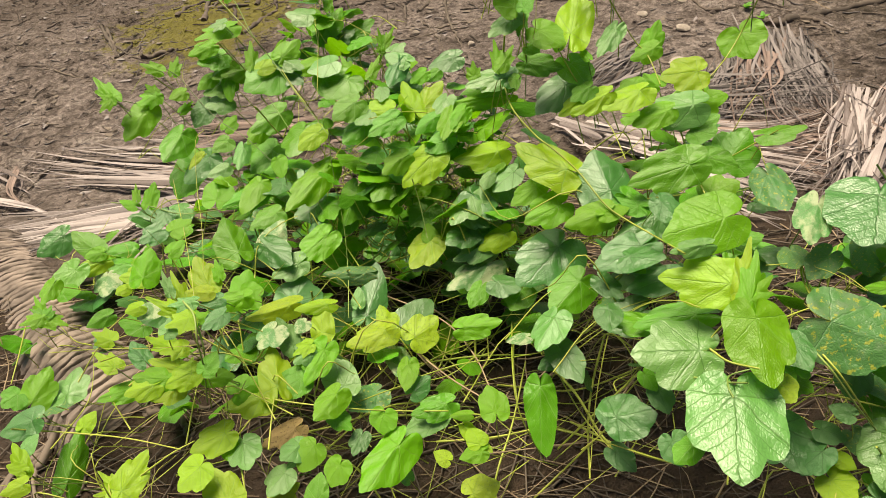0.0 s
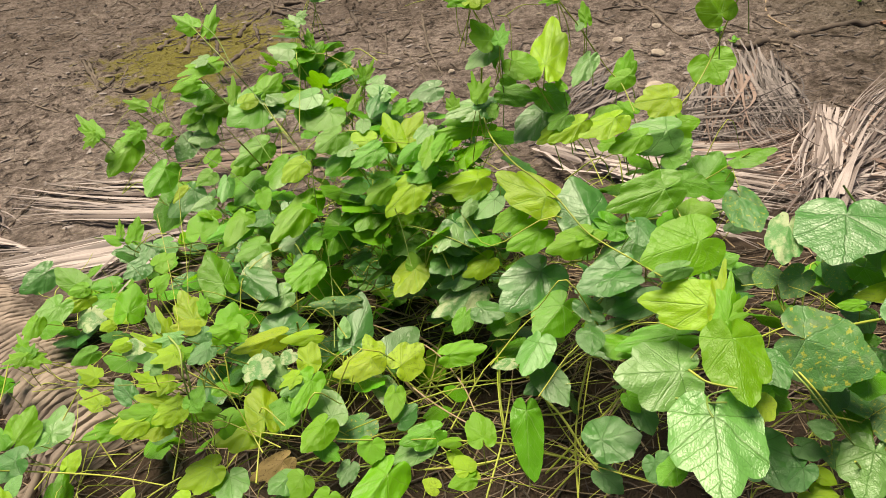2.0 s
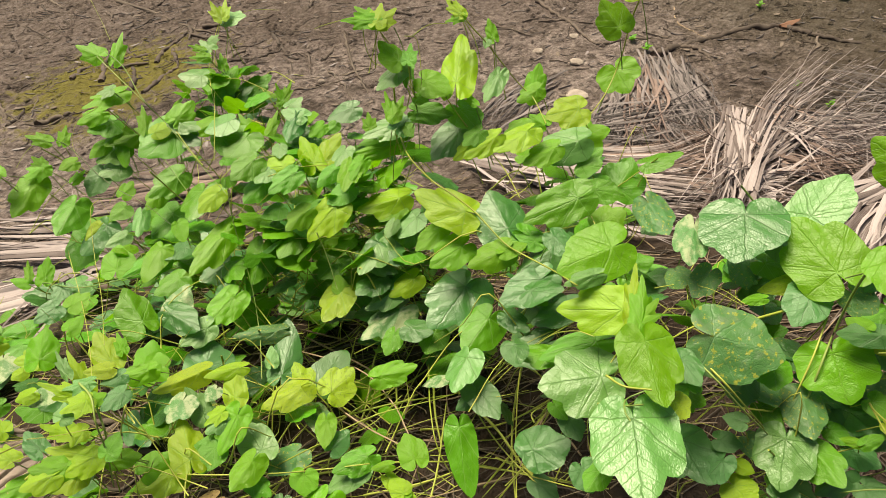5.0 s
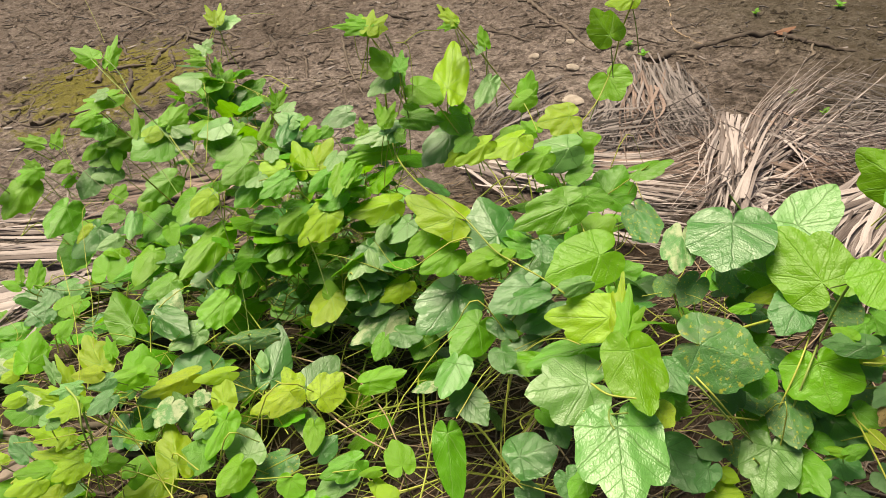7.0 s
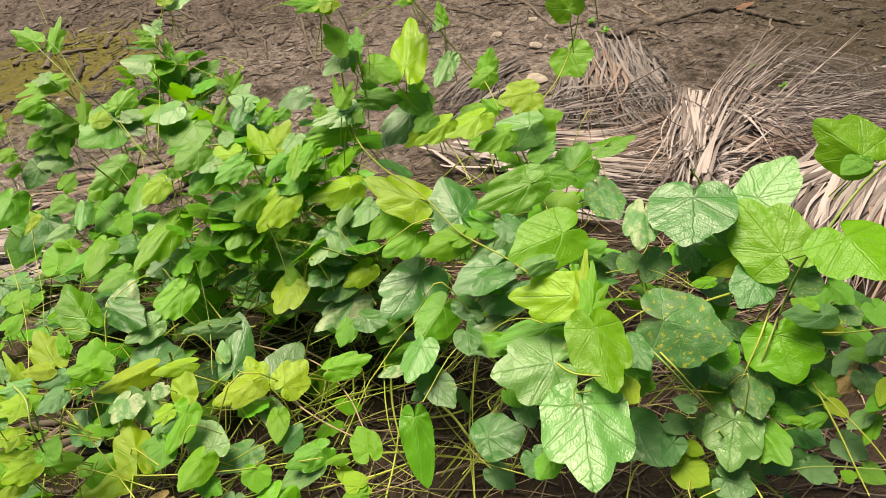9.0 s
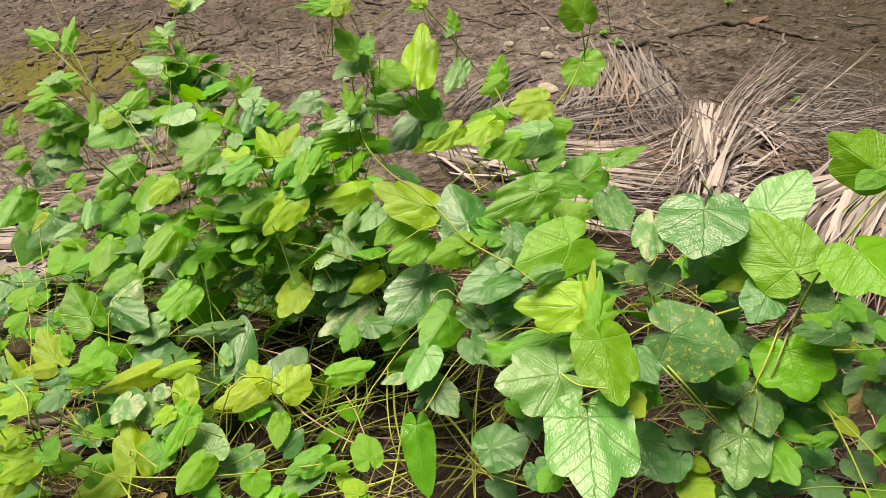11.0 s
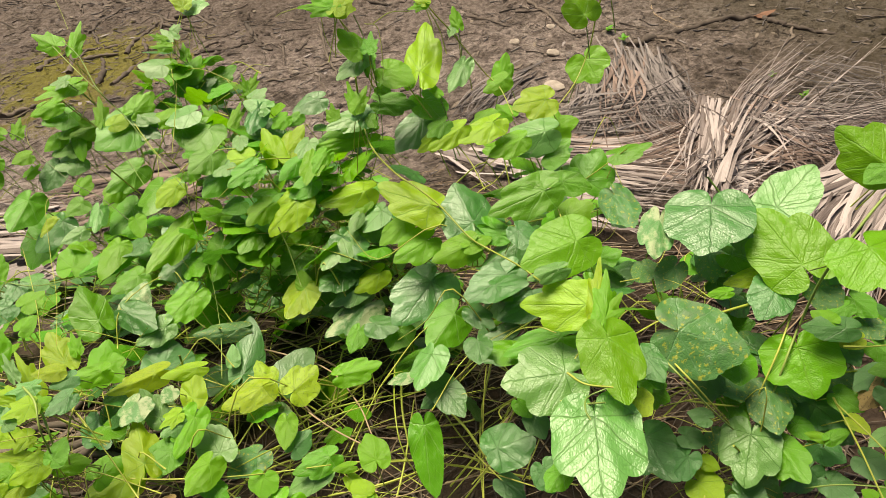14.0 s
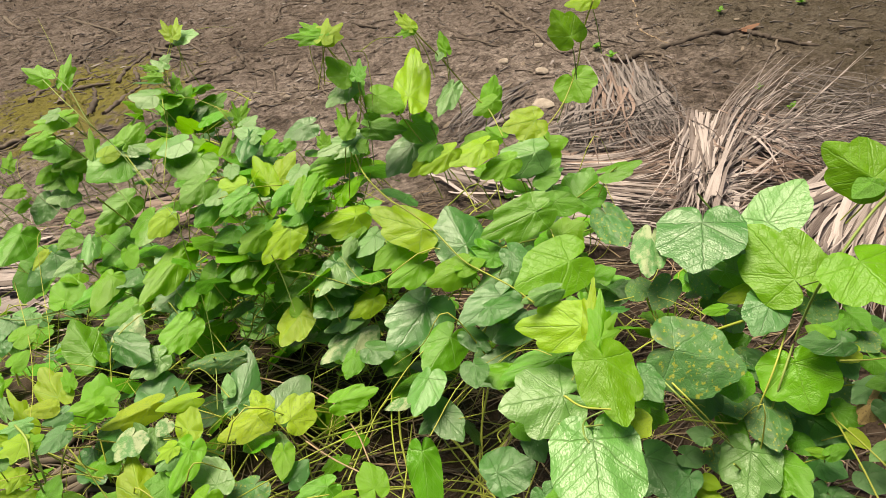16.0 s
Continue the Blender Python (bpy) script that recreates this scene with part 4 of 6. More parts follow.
leaf(on, "lobed", "bright", -0.209, 1.267, 0.568, 0.028, 1.03, 21, 26, -30)
leaf(on, "lobed", "mid", -0.100, 1.234, 0.603, 0.056, 0.85, -16, -38, 128)
leaf(on, "lobed", "bright", -0.134, 1.230, 0.582, 0.038, 0.87, -20, -36, 149)
leaf(on, "round", "mid", -0.274, 1.236, 0.582, 0.059, 0.86, -20, -26, 168)
leaf(on, "heart", "mid", -0.201, 1.231, 0.564, 0.029, 1.28, -18, -22, 139)
leaf(on, "lobed", "pale", -0.167, 1.204, 0.565, 0.050, 0.53, -12, -15, -176)
leaf(on, "round", "mid", -0.129, 1.223, 0.543, 0.053, 1.09, -21, -15, 136)
leaf(on, "narrow", "deep", -0.231, 1.212, 0.549, 0.061, 0.86, -25, -17, 144)
leaf(on, "heart", "yellow", -0.245, 1.216, 0.548, 0.031, 0.91, -22, -25, 151)
leaf(on, "round", "bright", -0.206, 1.125, 0.523, 0.045, 1.14, 23, 11, -2)
leaf(on, "heart", "pale", -0.201, 1.188, 0.539, 0.033, 0.84, -2, -30, 132)
leaf(on, "lobed", "mid", -0.133, 1.115, 0.538, 0.060, 0.68, -12, -31, 115)
leaf(on, "narrow", "bright", -0.127, 1.124, 0.549, 0.060, 0.68, -12, -13, 156)
leaf(on, "round", "mid", -0.285, 1.247, 0.515, 0.068, 0.92, -26, -9, 163)
leaf(on, "lobed", "bright", -0.332, 1.153, 0.509, 0.039, 0.68, 32, 15, -3)
leaf(on, "young", "bright", -0.354, 1.160, 0.516, 0.031, 0.45, 25, 15, 19)
leaf(on, "heart", "bright", -0.360, 1.154, 0.506, 0.028, 0.71, 21, -9, 64)
leaf(on, "lobed", "deep", -0.296, 1.129, 0.505, 0.030, 1.00, -14, -15, 170)
leaf(on, "lobed", "bright", -0.258, 1.065, 0.519, 0.030, 1.19, 3, 16, -47)
leaf(on, "lobed", "pale", -0.277, 1.150, 0.493, 0.033, 1.22, 11, -17, 125)
leaf(on, "lobed", "deep", -0.294, 1.083, 0.505, 0.035, 1.06, -6, -27, 126)
leaf(on, "lobed", "mid", -0.095, 1.064, 0.533, 0.042, 1.03, -8, -19, 123)
leaf(on, "young", "bright", -0.355, 1.236, 0.661, 0.053, 0.56, 27, -11, 43)
leaf(on, "young", "bright", -0.356, 1.231, 0.660, 0.029, 0.84, -26, -28, 146)
leaf(on, "round", "deep", -0.621, 1.281, 0.356, 0.062, 0.98, -15, -29, 138)
leaf(on, "round", "mid", -0.512, 1.202, 0.383, 0.056, 0.82, 25, -8, 51)
leaf(on, "heart", "bright", -0.495, 1.193, 0.378, 0.030, 1.03, 12, -34, 110)
leaf(on, "lobed", "lime", -0.496, 1.181, 0.366, 0.053, 0.68, 9, -30, 123)
leaf(on, "round", "mid", -0.527, 1.150, 0.380, 0.058, 0.91, -12, -21, 157)
leaf(on, "lobed", "bright", -0.480, 1.041, 0.449, 0.037, 0.76, -14, -25, 173)
leaf(on, "lobed", "blotch", -0.485, 1.162, 0.349, 0.050, 1.03, -10, -4, -169)
on = vines["back_middle"]
leaf(on, "lobed", "pale", -0.069, 1.446, 0.673, 0.041, 1.20, 8, -17, 84)
leaf(on, "heart", "bright", -0.067, 1.503, 0.649, 0.020, 1.11, 37, -17, 41)
leaf(on, "young", "pale", -0.062, 1.541, 0.683, 0.035, 0.90, 21, -6, 41)
leaf(on, "young", "pale", -0.063, 1.575, 0.686, 0.020, 1.06, 15, 20, -36)
leaf(on, "young", "bright", -0.069, 1.521, 0.675, 0.032, 0.64, 17, -43, 85)
leaf(on, "young", "bright", -0.075, 1.534, 0.685, 0.028, 0.59, 30, -32, 55)
leaf(on, "young", "lime", -0.036, 1.586, 0.721, 0.041, 0.69, 39, -6, 27)
leaf(on, "young", "lime", -0.033, 1.592, 0.721, 0.044, 0.63, 26, 5, -14)
leaf(on, "lobed", "pale", -0.029, 1.606, 0.711, 0.039, 1.26, 2, 14, -103)
leaf(on, "lobed", "bright", -0.065, 1.513, 0.613, 0.063, 0.78, 25, 21, -31)
leaf(on, "round", "mid", -0.061, 1.494, 0.616, 0.030, 0.88, -33, -19, 170)
leaf(on, "round", "pale", -0.061, 1.525, 0.603, 0.042, 0.66, -12, 12, -160)
leaf(on, "round", "pale", -0.027, 1.354, 0.622, 0.044, 1.29, -4, -11, 110)
leaf(on, "round", "bright", -0.071, 1.353, 0.620, 0.047, 0.79, -1, 34, -55)
leaf(on, "young", "bright", -0.048, 1.531, 0.648, 0.035, 0.59, 34, 7, 13)
leaf(on, "lobed", "mid", -0.043, 1.339, 0.603, 0.048, 0.88, -28, 7, -152)
leaf(on, "young", "bright", 0.248, 1.074, 0.852, 0.039, 0.60, 15, -41, 74)
leaf(on, "young", "bright", 0.250, 1.080, 0.849, 0.035, 0.64, 31, -27, 27)
leaf(on, "young", "lime", 0.251, 1.071, 0.851, 0.031, 0.82, 28, 12, -21)
leaf(on, "young", "lime", 0.255, 1.073, 0.849, 0.029, 0.90, 25, 32, -48)
leaf(on, "lobed", "bright", 0.270, 1.059, 0.806, 0.035, 0.94, 38, -12, 39)
leaf(on, "young", "mid", 0.280, 1.049, 0.808, 0.024, 0.97, 37, -2, -33)
leaf(on, "young", "mid", 0.278, 1.079, 0.789, 0.029, 0.85, -45, -8, 168)
leaf(on, "young", "bright", 0.278, 1.064, 0.807, 0.016, 1.21, -13, 30, -124)
leaf(on, "lobed", "pale", 0.268, 1.068, 0.792, 0.040, 0.77, -20, -10, 134)
leaf(on, "young", "bright", 0.251, 1.101, 0.713, 0.039, 0.48, 40, 1, 10)
leaf(on, "young", "bright", 0.253, 1.092, 0.718, 0.034, 0.65, 32, 24, -24)
leaf(on, "heart", "bright", 0.285, 1.064, 0.752, 0.019, 0.93, -6, 33, -137)
leaf(on, "lobed", "mid", -0.016, 1.532, 0.595, 0.054, 0.83, 15, 31, -58)
leaf(on, "lobed", "mid", -0.037, 1.527, 0.577, 0.053, 0.78, -19, 44, -104)
leaf(on, "lobed", "deep", -0.051, 1.525, 0.592, 0.045, 1.01, 9, 28, -76)
leaf(on, "young", "bright", 0.042, 1.530, 0.562, 0.048, 0.49, 36, 20, -30)
leaf(on, "young", "bright", 0.040, 1.529, 0.563, 0.039, 0.47, 45, 1, 11)
leaf(on, "young", "bright", 0.041, 1.529, 0.556, 0.021, 0.96, 1, -36, 109)
leaf(on, "lobed", "pale", 0.082, 1.345, 0.636, 0.028, 1.08, 12, 14, -61)
leaf(on, "heart", "pale", 0.114, 1.240, 0.666, 0.040, 0.82, 7, -20, 56)
leaf(on, "round", "deep", 0.103, 1.240, 0.666, 0.047, 0.72, -24, -10, 164)
leaf(on, "young", "bright", 0.042, 1.320, 0.609, 0.043, 0.50, 31, 17, -21)
leaf(on, "young", "bright", -0.000, 1.362, 0.593, 0.045, 0.57, 34, -16, 15)
leaf(on, "heart", "bright", -0.001, 1.369, 0.591, 0.030, 0.97, -5, -41, 93)
leaf(on, "heart", "deep", 0.187, 1.327, 0.621, 0.049, 0.93, -9, -24, 98)
leaf(on, "lobed", "bright", 0.140, 1.231, 0.648, 0.027, 0.99, -17, -27, 128)
leaf(on, "heart", "mid", 0.160, 1.238, 0.643, 0.023, 0.95, -23, -30, 147)
leaf(on, "young", "bright", 0.215, 1.160, 0.670, 0.024, 0.96, 45, 2, -11)
leaf(on, "lobed", "lime", 0.125, 1.146, 0.636, 0.053, 0.66, 28, -13, 13)
leaf(on, "lobed", "lime", 0.137, 1.153, 0.631, 0.053, 0.80, 31, 13, -41)
leaf(on, "round", "mid", -0.001, 1.332, 0.599, 0.051, 1.38, -20, -15, 141)
leaf(on, "lobed", "pale", 0.084, 1.150, 0.670, 0.022, 1.06, -22, -0, 173)
leaf(on, "lobed", "pale", 0.258, 1.158, 0.670, 0.058, 0.75, -5, -18, 102)
leaf(on, "heart", "mid", 0.256, 1.147, 0.662, 0.062, 0.45, 2, -36, 99)
leaf(on, "lobed", "bright", 0.253, 1.147, 0.643, 0.074, 0.44, -5, -39, 96)
leaf(on, "lobed", "deep", 0.256, 1.088, 0.702, 0.031, 1.06, 9, 19, -49)
leaf(on, "heart", "mid", 0.266, 1.087, 0.701, 0.017, 1.21, -28, 16, -154)
leaf(on, "lobed", "mid", 0.285, 1.069, 0.730, 0.046, 0.69, -9, 39, -116)
leaf(on, "lobed", "pale", 0.174, 1.146, 0.648, 0.032, 1.06, -15, 5, 151)
leaf(on, "lobed", "mid", -0.042, 1.150, 0.619, 0.055, 1.19, -15, 0, 160)
leaf(on, "round", "lime", -0.016, 1.122, 0.628, 0.038, 0.89, -16, -31, 133)
leaf(on, "narrow", "bright", -0.084, 1.116, 0.593, 0.031, 0.89, -31, 12, -166)
leaf(on, "lobed", "mid", -0.087, 1.110, 0.580, 0.022, 0.95, -4, -34, 98)
leaf(on, "lobed", "bright", -0.012, 1.087, 0.584, 0.086, 0.53, -9, -27, 148)
leaf(on, "round", "deep", -0.026, 1.067, 0.539, 0.043, 1.14, -13, -23, 124)
leaf(on, "round", "mid", 0.048, 1.120, 0.670, 0.040, 1.03, -12, -30, 137)
leaf(on, "lobed", "lime", 0.090, 1.119, 0.655, 0.041, 1.00, -2, -31, 82)
leaf(on, "lobed", "pale", 0.066, 1.109, 0.657, 0.027, 1.19, -6, -8, 135)
leaf(on, "lobed", "mid", 0.104, 1.083, 0.661, 0.043, 0.82, -13, -29, 125)
leaf(on, "round", "mid", 0.058, 1.104, 0.645, 0.042, 0.96, -23, -26, 139)
leaf(on, "heart", "mid", 0.071, 1.085, 0.608, 0.028, 1.13, -7, -22, 119)
leaf(on, "heart", "mid", 0.068, 1.078, 0.588, 0.030, 1.08, -21, -17, 147)
leaf(on, "lobed", "bright", 0.111, 1.055, 0.616, 0.039, 0.84, -13, -37, 135)
leaf(on, "heart", "bright", 0.101, 1.078, 0.585, 0.030, 0.79, -18, -18, 152)
leaf(on, "lobed", "lime", 0.151, 1.056, 0.615, 0.061, 0.84, -28, -20, 131)
leaf(on, "heart", "mid", 0.155, 1.114, 0.637, 0.035, 0.76, -14, -33, 131)
leaf(on, "lobed", "bright", 0.183, 1.092, 0.656, 0.047, 0.80, -18, 6, 156)
leaf(on, "lobed", "bright", 0.199, 1.087, 0.660, 0.033, 0.75, -23, -27, 150)
leaf(on, "lobed", "lime", 0.240, 1.064, 0.606, 0.062, 0.76, -2, -25, 100)
leaf(on, "lobed", "bright", 0.237, 1.059, 0.594, 0.036, 0.86, -9, -21, 119)
leaf(on, "heart", "mid", 0.174, 1.070, 0.630, 0.037, 0.95, -17, -26, 113)
leaf(on, "round", "bright", 0.155, 1.053, 0.612, 0.029, 1.07, -37, 10, -164)
leaf(on, "heart", "pale", 0.259, 1.039, 0.586, 0.040, 0.99, -22, -7, 123)
leaf(on, "heart", "pale", 0.226, 1.034, 0.587, 0.027, 0.75, -15, -14, 146)
leaf(on, "round", "mid", 0.086, 1.068, 0.575, 0.049, 0.92, -6, -13, 153)
leaf(on, "round", "mid", 0.033, 1.061, 0.561, 0.053, 0.92, -31, -14, 165)
leaf(on, "heart", "mid", 0.018, 1.042, 0.526, 0.030, 0.99, -15, -17, 150)
leaf(on, "lobed", "deep", 0.061, 1.063, 0.535, 0.030, 1.05, -16, -18, 144)
leaf(on, "round", "mid", 0.137, 1.038, 0.537, 0.039, 1.17, -16, -15, 128)
on = vines["back_right"]
leaf(on, "young", "lime", 0.357, 1.117, 0.829, 0.032, 0.58, 33, -22, 22)
leaf(on, "young", "bright", 0.358, 1.115, 0.826, 0.023, 0.64, -16, -35, 94)
leaf(on, "round", "bright", 0.299, 1.069, 0.770, 0.037, 1.07, -22, 23, -138)
leaf(on, "lobed", "lime", 0.338, 1.076, 0.759, 0.089, 0.55, 20, -0, -18)
leaf(on, "round", "deep", 0.333, 1.073, 0.691, 0.056, 0.82, -16, -21, 129)
leaf(on, "lobed", "lime", 0.348, 1.036, 0.691, 0.036, 0.83, -34, -22, 117)
leaf(on, "lobed", "bright", 0.398, 1.122, 0.789, 0.027, 0.59, 44, -11, 1)
leaf(on, "heart", "pale", 0.392, 1.125, 0.787, 0.016, 0.84, -31, -5, 145)
leaf(on, "lobed", "bright", 0.451, 1.129, 0.701, 0.040, 0.75, 45, 12, -24)
leaf(on, "lobed", "bright", 0.454, 1.122, 0.704, 0.033, 0.91, -24, -32, 113)
leaf(on, "lobed", "pale", 0.396, 1.096, 0.748, 0.046, 0.62, -23, -4, 142)
leaf(on, "young", "bright", 0.356, 1.053, 0.736, 0.020, 0.62, 31, -19, 28)
leaf(on, "lobed", "bright", 0.543, 1.063, 0.800, 0.040, 1.06, 53, -29, 6)
leaf(on, "lobed", "lime", 0.570, 1.071, 0.838, 0.032, 0.74, -9, -32, 94)
leaf(on, "lobed", "bright", 0.599, 1.205, 0.672, 0.044, 1.48, -38, 26, 177)
leaf(on, "lobed", "lime", 0.499, 1.075, 0.690, 0.047, 1.07, -2, -30, 90)
leaf(on, "lobed", "bright", 0.495, 1.079, 0.639, 0.054, 1.00, 15, 37, -72)
leaf(on, "lobed", "bright", 0.420, 1.050, 0.689, 0.032, 1.04, -12, -44, 95)
leaf(on, "lobed", "lime", 0.417, 1.031, 0.696, 0.052, 0.78, -15, -14, 114)
leaf(on, "lobed", "mid", 0.356, 1.038, 0.703, 0.029, 0.95, -14, -23, 124)
leaf(on, "round", "mid", 0.340, 1.076, 0.719, 0.040, 1.24, -25, -0, -151)
leaf(on, "lobed", "bright", 0.448, 1.067, 0.681, 0.025, 0.96, 21, -35, 28)
leaf(on, "round", "bright", 0.478, 1.065, 0.650, 0.025, 1.06, 29, -7, -19)
leaf(on, "lobed", "mid", 0.547, 1.038, 0.574, 0.053, 1.28, 28, 12, -42)
on = vines["mid_left"]
leaf(on, "round", "mid", -0.146, 1.008, 0.514, 0.061, 0.89, 30, 11, 40)
leaf(on, "heart", "blotch", -0.096, 1.000, 0.525, 0.050, 0.85, 15, 15, -18)
leaf(on, "lobed", "bright", -0.010, 1.002, 0.533, 0.057, 0.82, -11, -22, 139)
leaf(on, "round", "deep", -0.090, 0.982, 0.542, 0.053, 0.81, -8, 18, -127)
leaf(on, "heart", "bright", -0.240, 1.005, 0.527, 0.025, 1.09, 6, 28, -49)
leaf(on, "heart", "deep", -0.028, 1.015, 0.532, 0.023, 1.12, 14, 23, -46)
leaf(on, "round", "bright", -0.277, 0.971, 0.513, 0.047, 0.90, 24, 15, 3)
leaf(on, "lobed", "lime", -0.321, 1.027, 0.461, 0.034, 1.15, 15, -21, 94)
leaf(on, "young", "lime", -0.157, 0.852, 0.568, 0.055, 0.42, 30, -1, 29)
leaf(on, "young", "pale", -0.167, 0.854, 0.593, 0.033, 0.41, 30, -3, 26)
leaf(on, "lobed", "lime", -0.170, 0.937, 0.518, 0.052, 0.78, 24, 2, 28)
leaf(on, "young", "bright", -0.154, 0.947, 0.525, 0.029, 0.63, 25, 3, 22)
leaf(on, "heart", "yellow", -0.120, 0.853, 0.589, 0.027, 0.83, 15, -23, 100)
leaf(on, "lobed", "bright", -0.105, 0.900, 0.537, 0.031, 1.41, -30, 14, -132)
leaf(on, "lobed", "bright", -0.109, 0.908, 0.531, 0.033, 1.14, 21, 20, 2)
leaf(on, "lobed", "bright", -0.091, 0.869, 0.558, 0.040, 0.69, -4, -35, 105)
leaf(on, "lobed", "pale", -0.045, 0.961, 0.523, 0.042, 0.93, -9, -24, 120)
leaf(on, "round", "deep", -0.050, 0.917, 0.494, 0.040, 1.71, 22, 10, -6)
leaf(on, "heart", "lime", 0.005, 0.880, 0.522, 0.043, 0.53, 8, -21, 94)
leaf(on, "lobed", "yellow", -0.044, 0.881, 0.525, 0.058, 0.58, -0, -24, 109)
leaf(on, "heart", "lime", -0.001, 0.847, 0.507, 0.046, 0.70, 18, -3, 4)
leaf(on, "lobed", "pale", -0.029, 0.815, 0.524, 0.041, 0.71, 29, 2, 31)
leaf(on, "lobed", "blotch", -0.049, 0.828, 0.541, 0.031, 1.25, -5, 0, 148)
leaf(on, "heart", "blotch", -0.015, 0.842, 0.533, 0.018, 1.22, -3, -12, 143)
leaf(on, "young", "lime", -0.005, 0.809, 0.529, 0.024, 0.94, -0, -16, 121)
leaf(on, "lobed", "bright", 0.012, 0.805, 0.524, 0.048, 0.76, -19, -14, 157)
leaf(on, "lobed", "pale", -0.005, 0.802, 0.526, 0.024, 0.97, -6, -23, 134)
leaf(on, "lobed", "deep", -0.109, 0.848, 0.580, 0.024, 0.97, 2, -20, 116)
leaf(on, "round", "lime", -0.359, 1.030, 0.438, 0.018, 1.21, -1, -29, 137)
leaf(on, "young", "bright", -0.493, 1.000, 0.422, 0.041, 0.49, 28, 0, 31)
leaf(on, "young", "bright", -0.464, 0.971, 0.449, 0.033, 0.88, 12, -23, 126)
leaf(on, "young", "bright", -0.462, 0.971, 0.445, 0.035, 0.83, -27, 8, -96)
leaf(on, "young", "mid", -0.466, 0.974, 0.448, 0.027, 0.60, 21, -16, 58)
leaf(on, "young", "mid", -0.460, 0.974, 0.447, 0.019, 0.97, 19, 19, -4)
leaf(on, "young", "lime", -0.251, 0.825, 0.548, 0.026, 1.00, 26, -17, 70)
leaf(on, "young", "lime", -0.264, 0.818, 0.505, 0.041, 0.67, 12, 5, 56)
leaf(on, "heart", "mid", -0.271, 0.867, 0.547, 0.029, 0.80, 1, -43, 122)
leaf(on, "lobed", "pale", -0.335, 0.802, 0.476, 0.046, 1.05, 0, 2, 12)
leaf(on, "lobed", "bright", -0.241, 0.803, 0.478, 0.047, 0.62, 15, -21, 113)
on = vines["mid_middle"]
leaf(on, "lobed", "lime", 0.373, 1.029, 0.696, 0.048, 0.68, -16, -29, 115)
leaf(on, "lobed", "lime", 0.319, 0.962, 0.639, 0.075, 0.77, 10, -18, 54)
leaf(on, "lobed", "pale", 0.199, 1.020, 0.568, 0.059, 0.84, -8, 2, 150)
leaf(on, "lobed", "deep", 0.202, 1.019, 0.568, 0.049, 0.98, -20, 4, -142)
leaf(on, "lobed", "pale", 0.189, 1.003, 0.549, 0.038, 0.81, -19, 12, -125)
leaf(on, "round", "bright", 0.284, 0.977, 0.605, 0.042, 0.70, -15, -25, 126)
leaf(on, "lobed", "bright", 0.308, 0.942, 0.600, 0.050, 0.90, -12, -28, 118)
leaf(on, "lobed", "lime", 0.136, 0.993, 0.515, 0.049, 1.06, -22, -6, 136)
leaf(on, "narrow", "bright", 0.135, 0.993, 0.515, 0.024, 1.20, 39, 10, -20)
leaf(on, "round", "deep", 0.191, 0.986, 0.532, 0.041, 0.98, 8, -12, 131)
leaf(on, "lobed", "deep", 0.220, 0.995, 0.521, 0.039, 0.92, 1, -2, 106)
leaf(on, "lobed", "pale", 0.211, 0.974, 0.517, 0.049, 0.75, -14, -12, 112)
leaf(on, "lobed", "lime", 0.240, 0.978, 0.529, 0.043, 0.81, -23, -23, 117)
leaf(on, "lobed", "deep", 0.305, 0.923, 0.548, 0.074, 1.06, -17, -14, 137)
leaf(on, "lobed", "blotch", 0.213, 0.960, 0.492, 0.069, 0.68, -4, -14, 121)
leaf(on, "round", "deep", 0.364, 0.923, 0.632, 0.065, 1.04, 17, -2, 11)
leaf(on, "lobed", "bright", 0.352, 0.895, 0.622, 0.048, 0.81, -22, -29, 102)
leaf(on, "heart", "bright", 0.353, 0.892, 0.622, 0.030, 0.81, 9, 17, -75)
leaf(on, "round", "mid", 0.392, 0.899, 0.624, 0.032, 0.88, 6, -30, 61)
leaf(on, "round", "mid", 0.381, 0.911, 0.630, 0.036, 0.76, -25, 32, -141)
leaf(on, "round", "deep", 0.387, 0.854, 0.603, 0.059, 0.78, -13, -17, 115)
leaf(on, "round", "mid", 0.364, 0.859, 0.594, 0.040, 0.92, -9, 17, -140)
leaf(on, "round", "mid", 0.324, 0.873, 0.535, 0.055, 0.97, -19, -19, 138)
leaf(on, "lobed", "deep", 0.343, 0.841, 0.568, 0.033, 0.85, -10, 12, -146)
leaf(on, "heart", "pale", 0.034, 0.914, 0.483, 0.027, 0.72, 16, 4, 2)
leaf(on, "narrow", "deep", 0.044, 0.902, 0.470, 0.082, 0.57, 18, 12, -16)
leaf(on, "lobed", "yellow", 0.074, 0.881, 0.457, 0.045, 0.94, 21, -1, 18)
leaf(on, "lobed", "yellow", 0.076, 0.858, 0.490, 0.056, 0.74, -13, -11, 110)
leaf(on, "narrow", "deep", 0.090, 0.885, 0.454, 0.068, 0.76, 3, 23, -33)
leaf(on, "lobed", "yellow", 0.113, 0.854, 0.476, 0.042, 1.16, 3, 26, -48)
leaf(on, "lobed", "bright", 0.178, 0.849, 0.493, 0.049, 0.68, 1, 25, -86)
leaf(on, "lobed", "blotch", 0.096, 0.826, 0.454, 0.052, 0.61, 1, -4, 31)
leaf(on, "lobed", "pale", 0.287, 0.826, 0.525, 0.050, 0.94, -10, 16, 144)
leaf(on, "heart", "blotch", 0.253, 0.835, 0.482, 0.026, 0.72, -0, -3, 99)
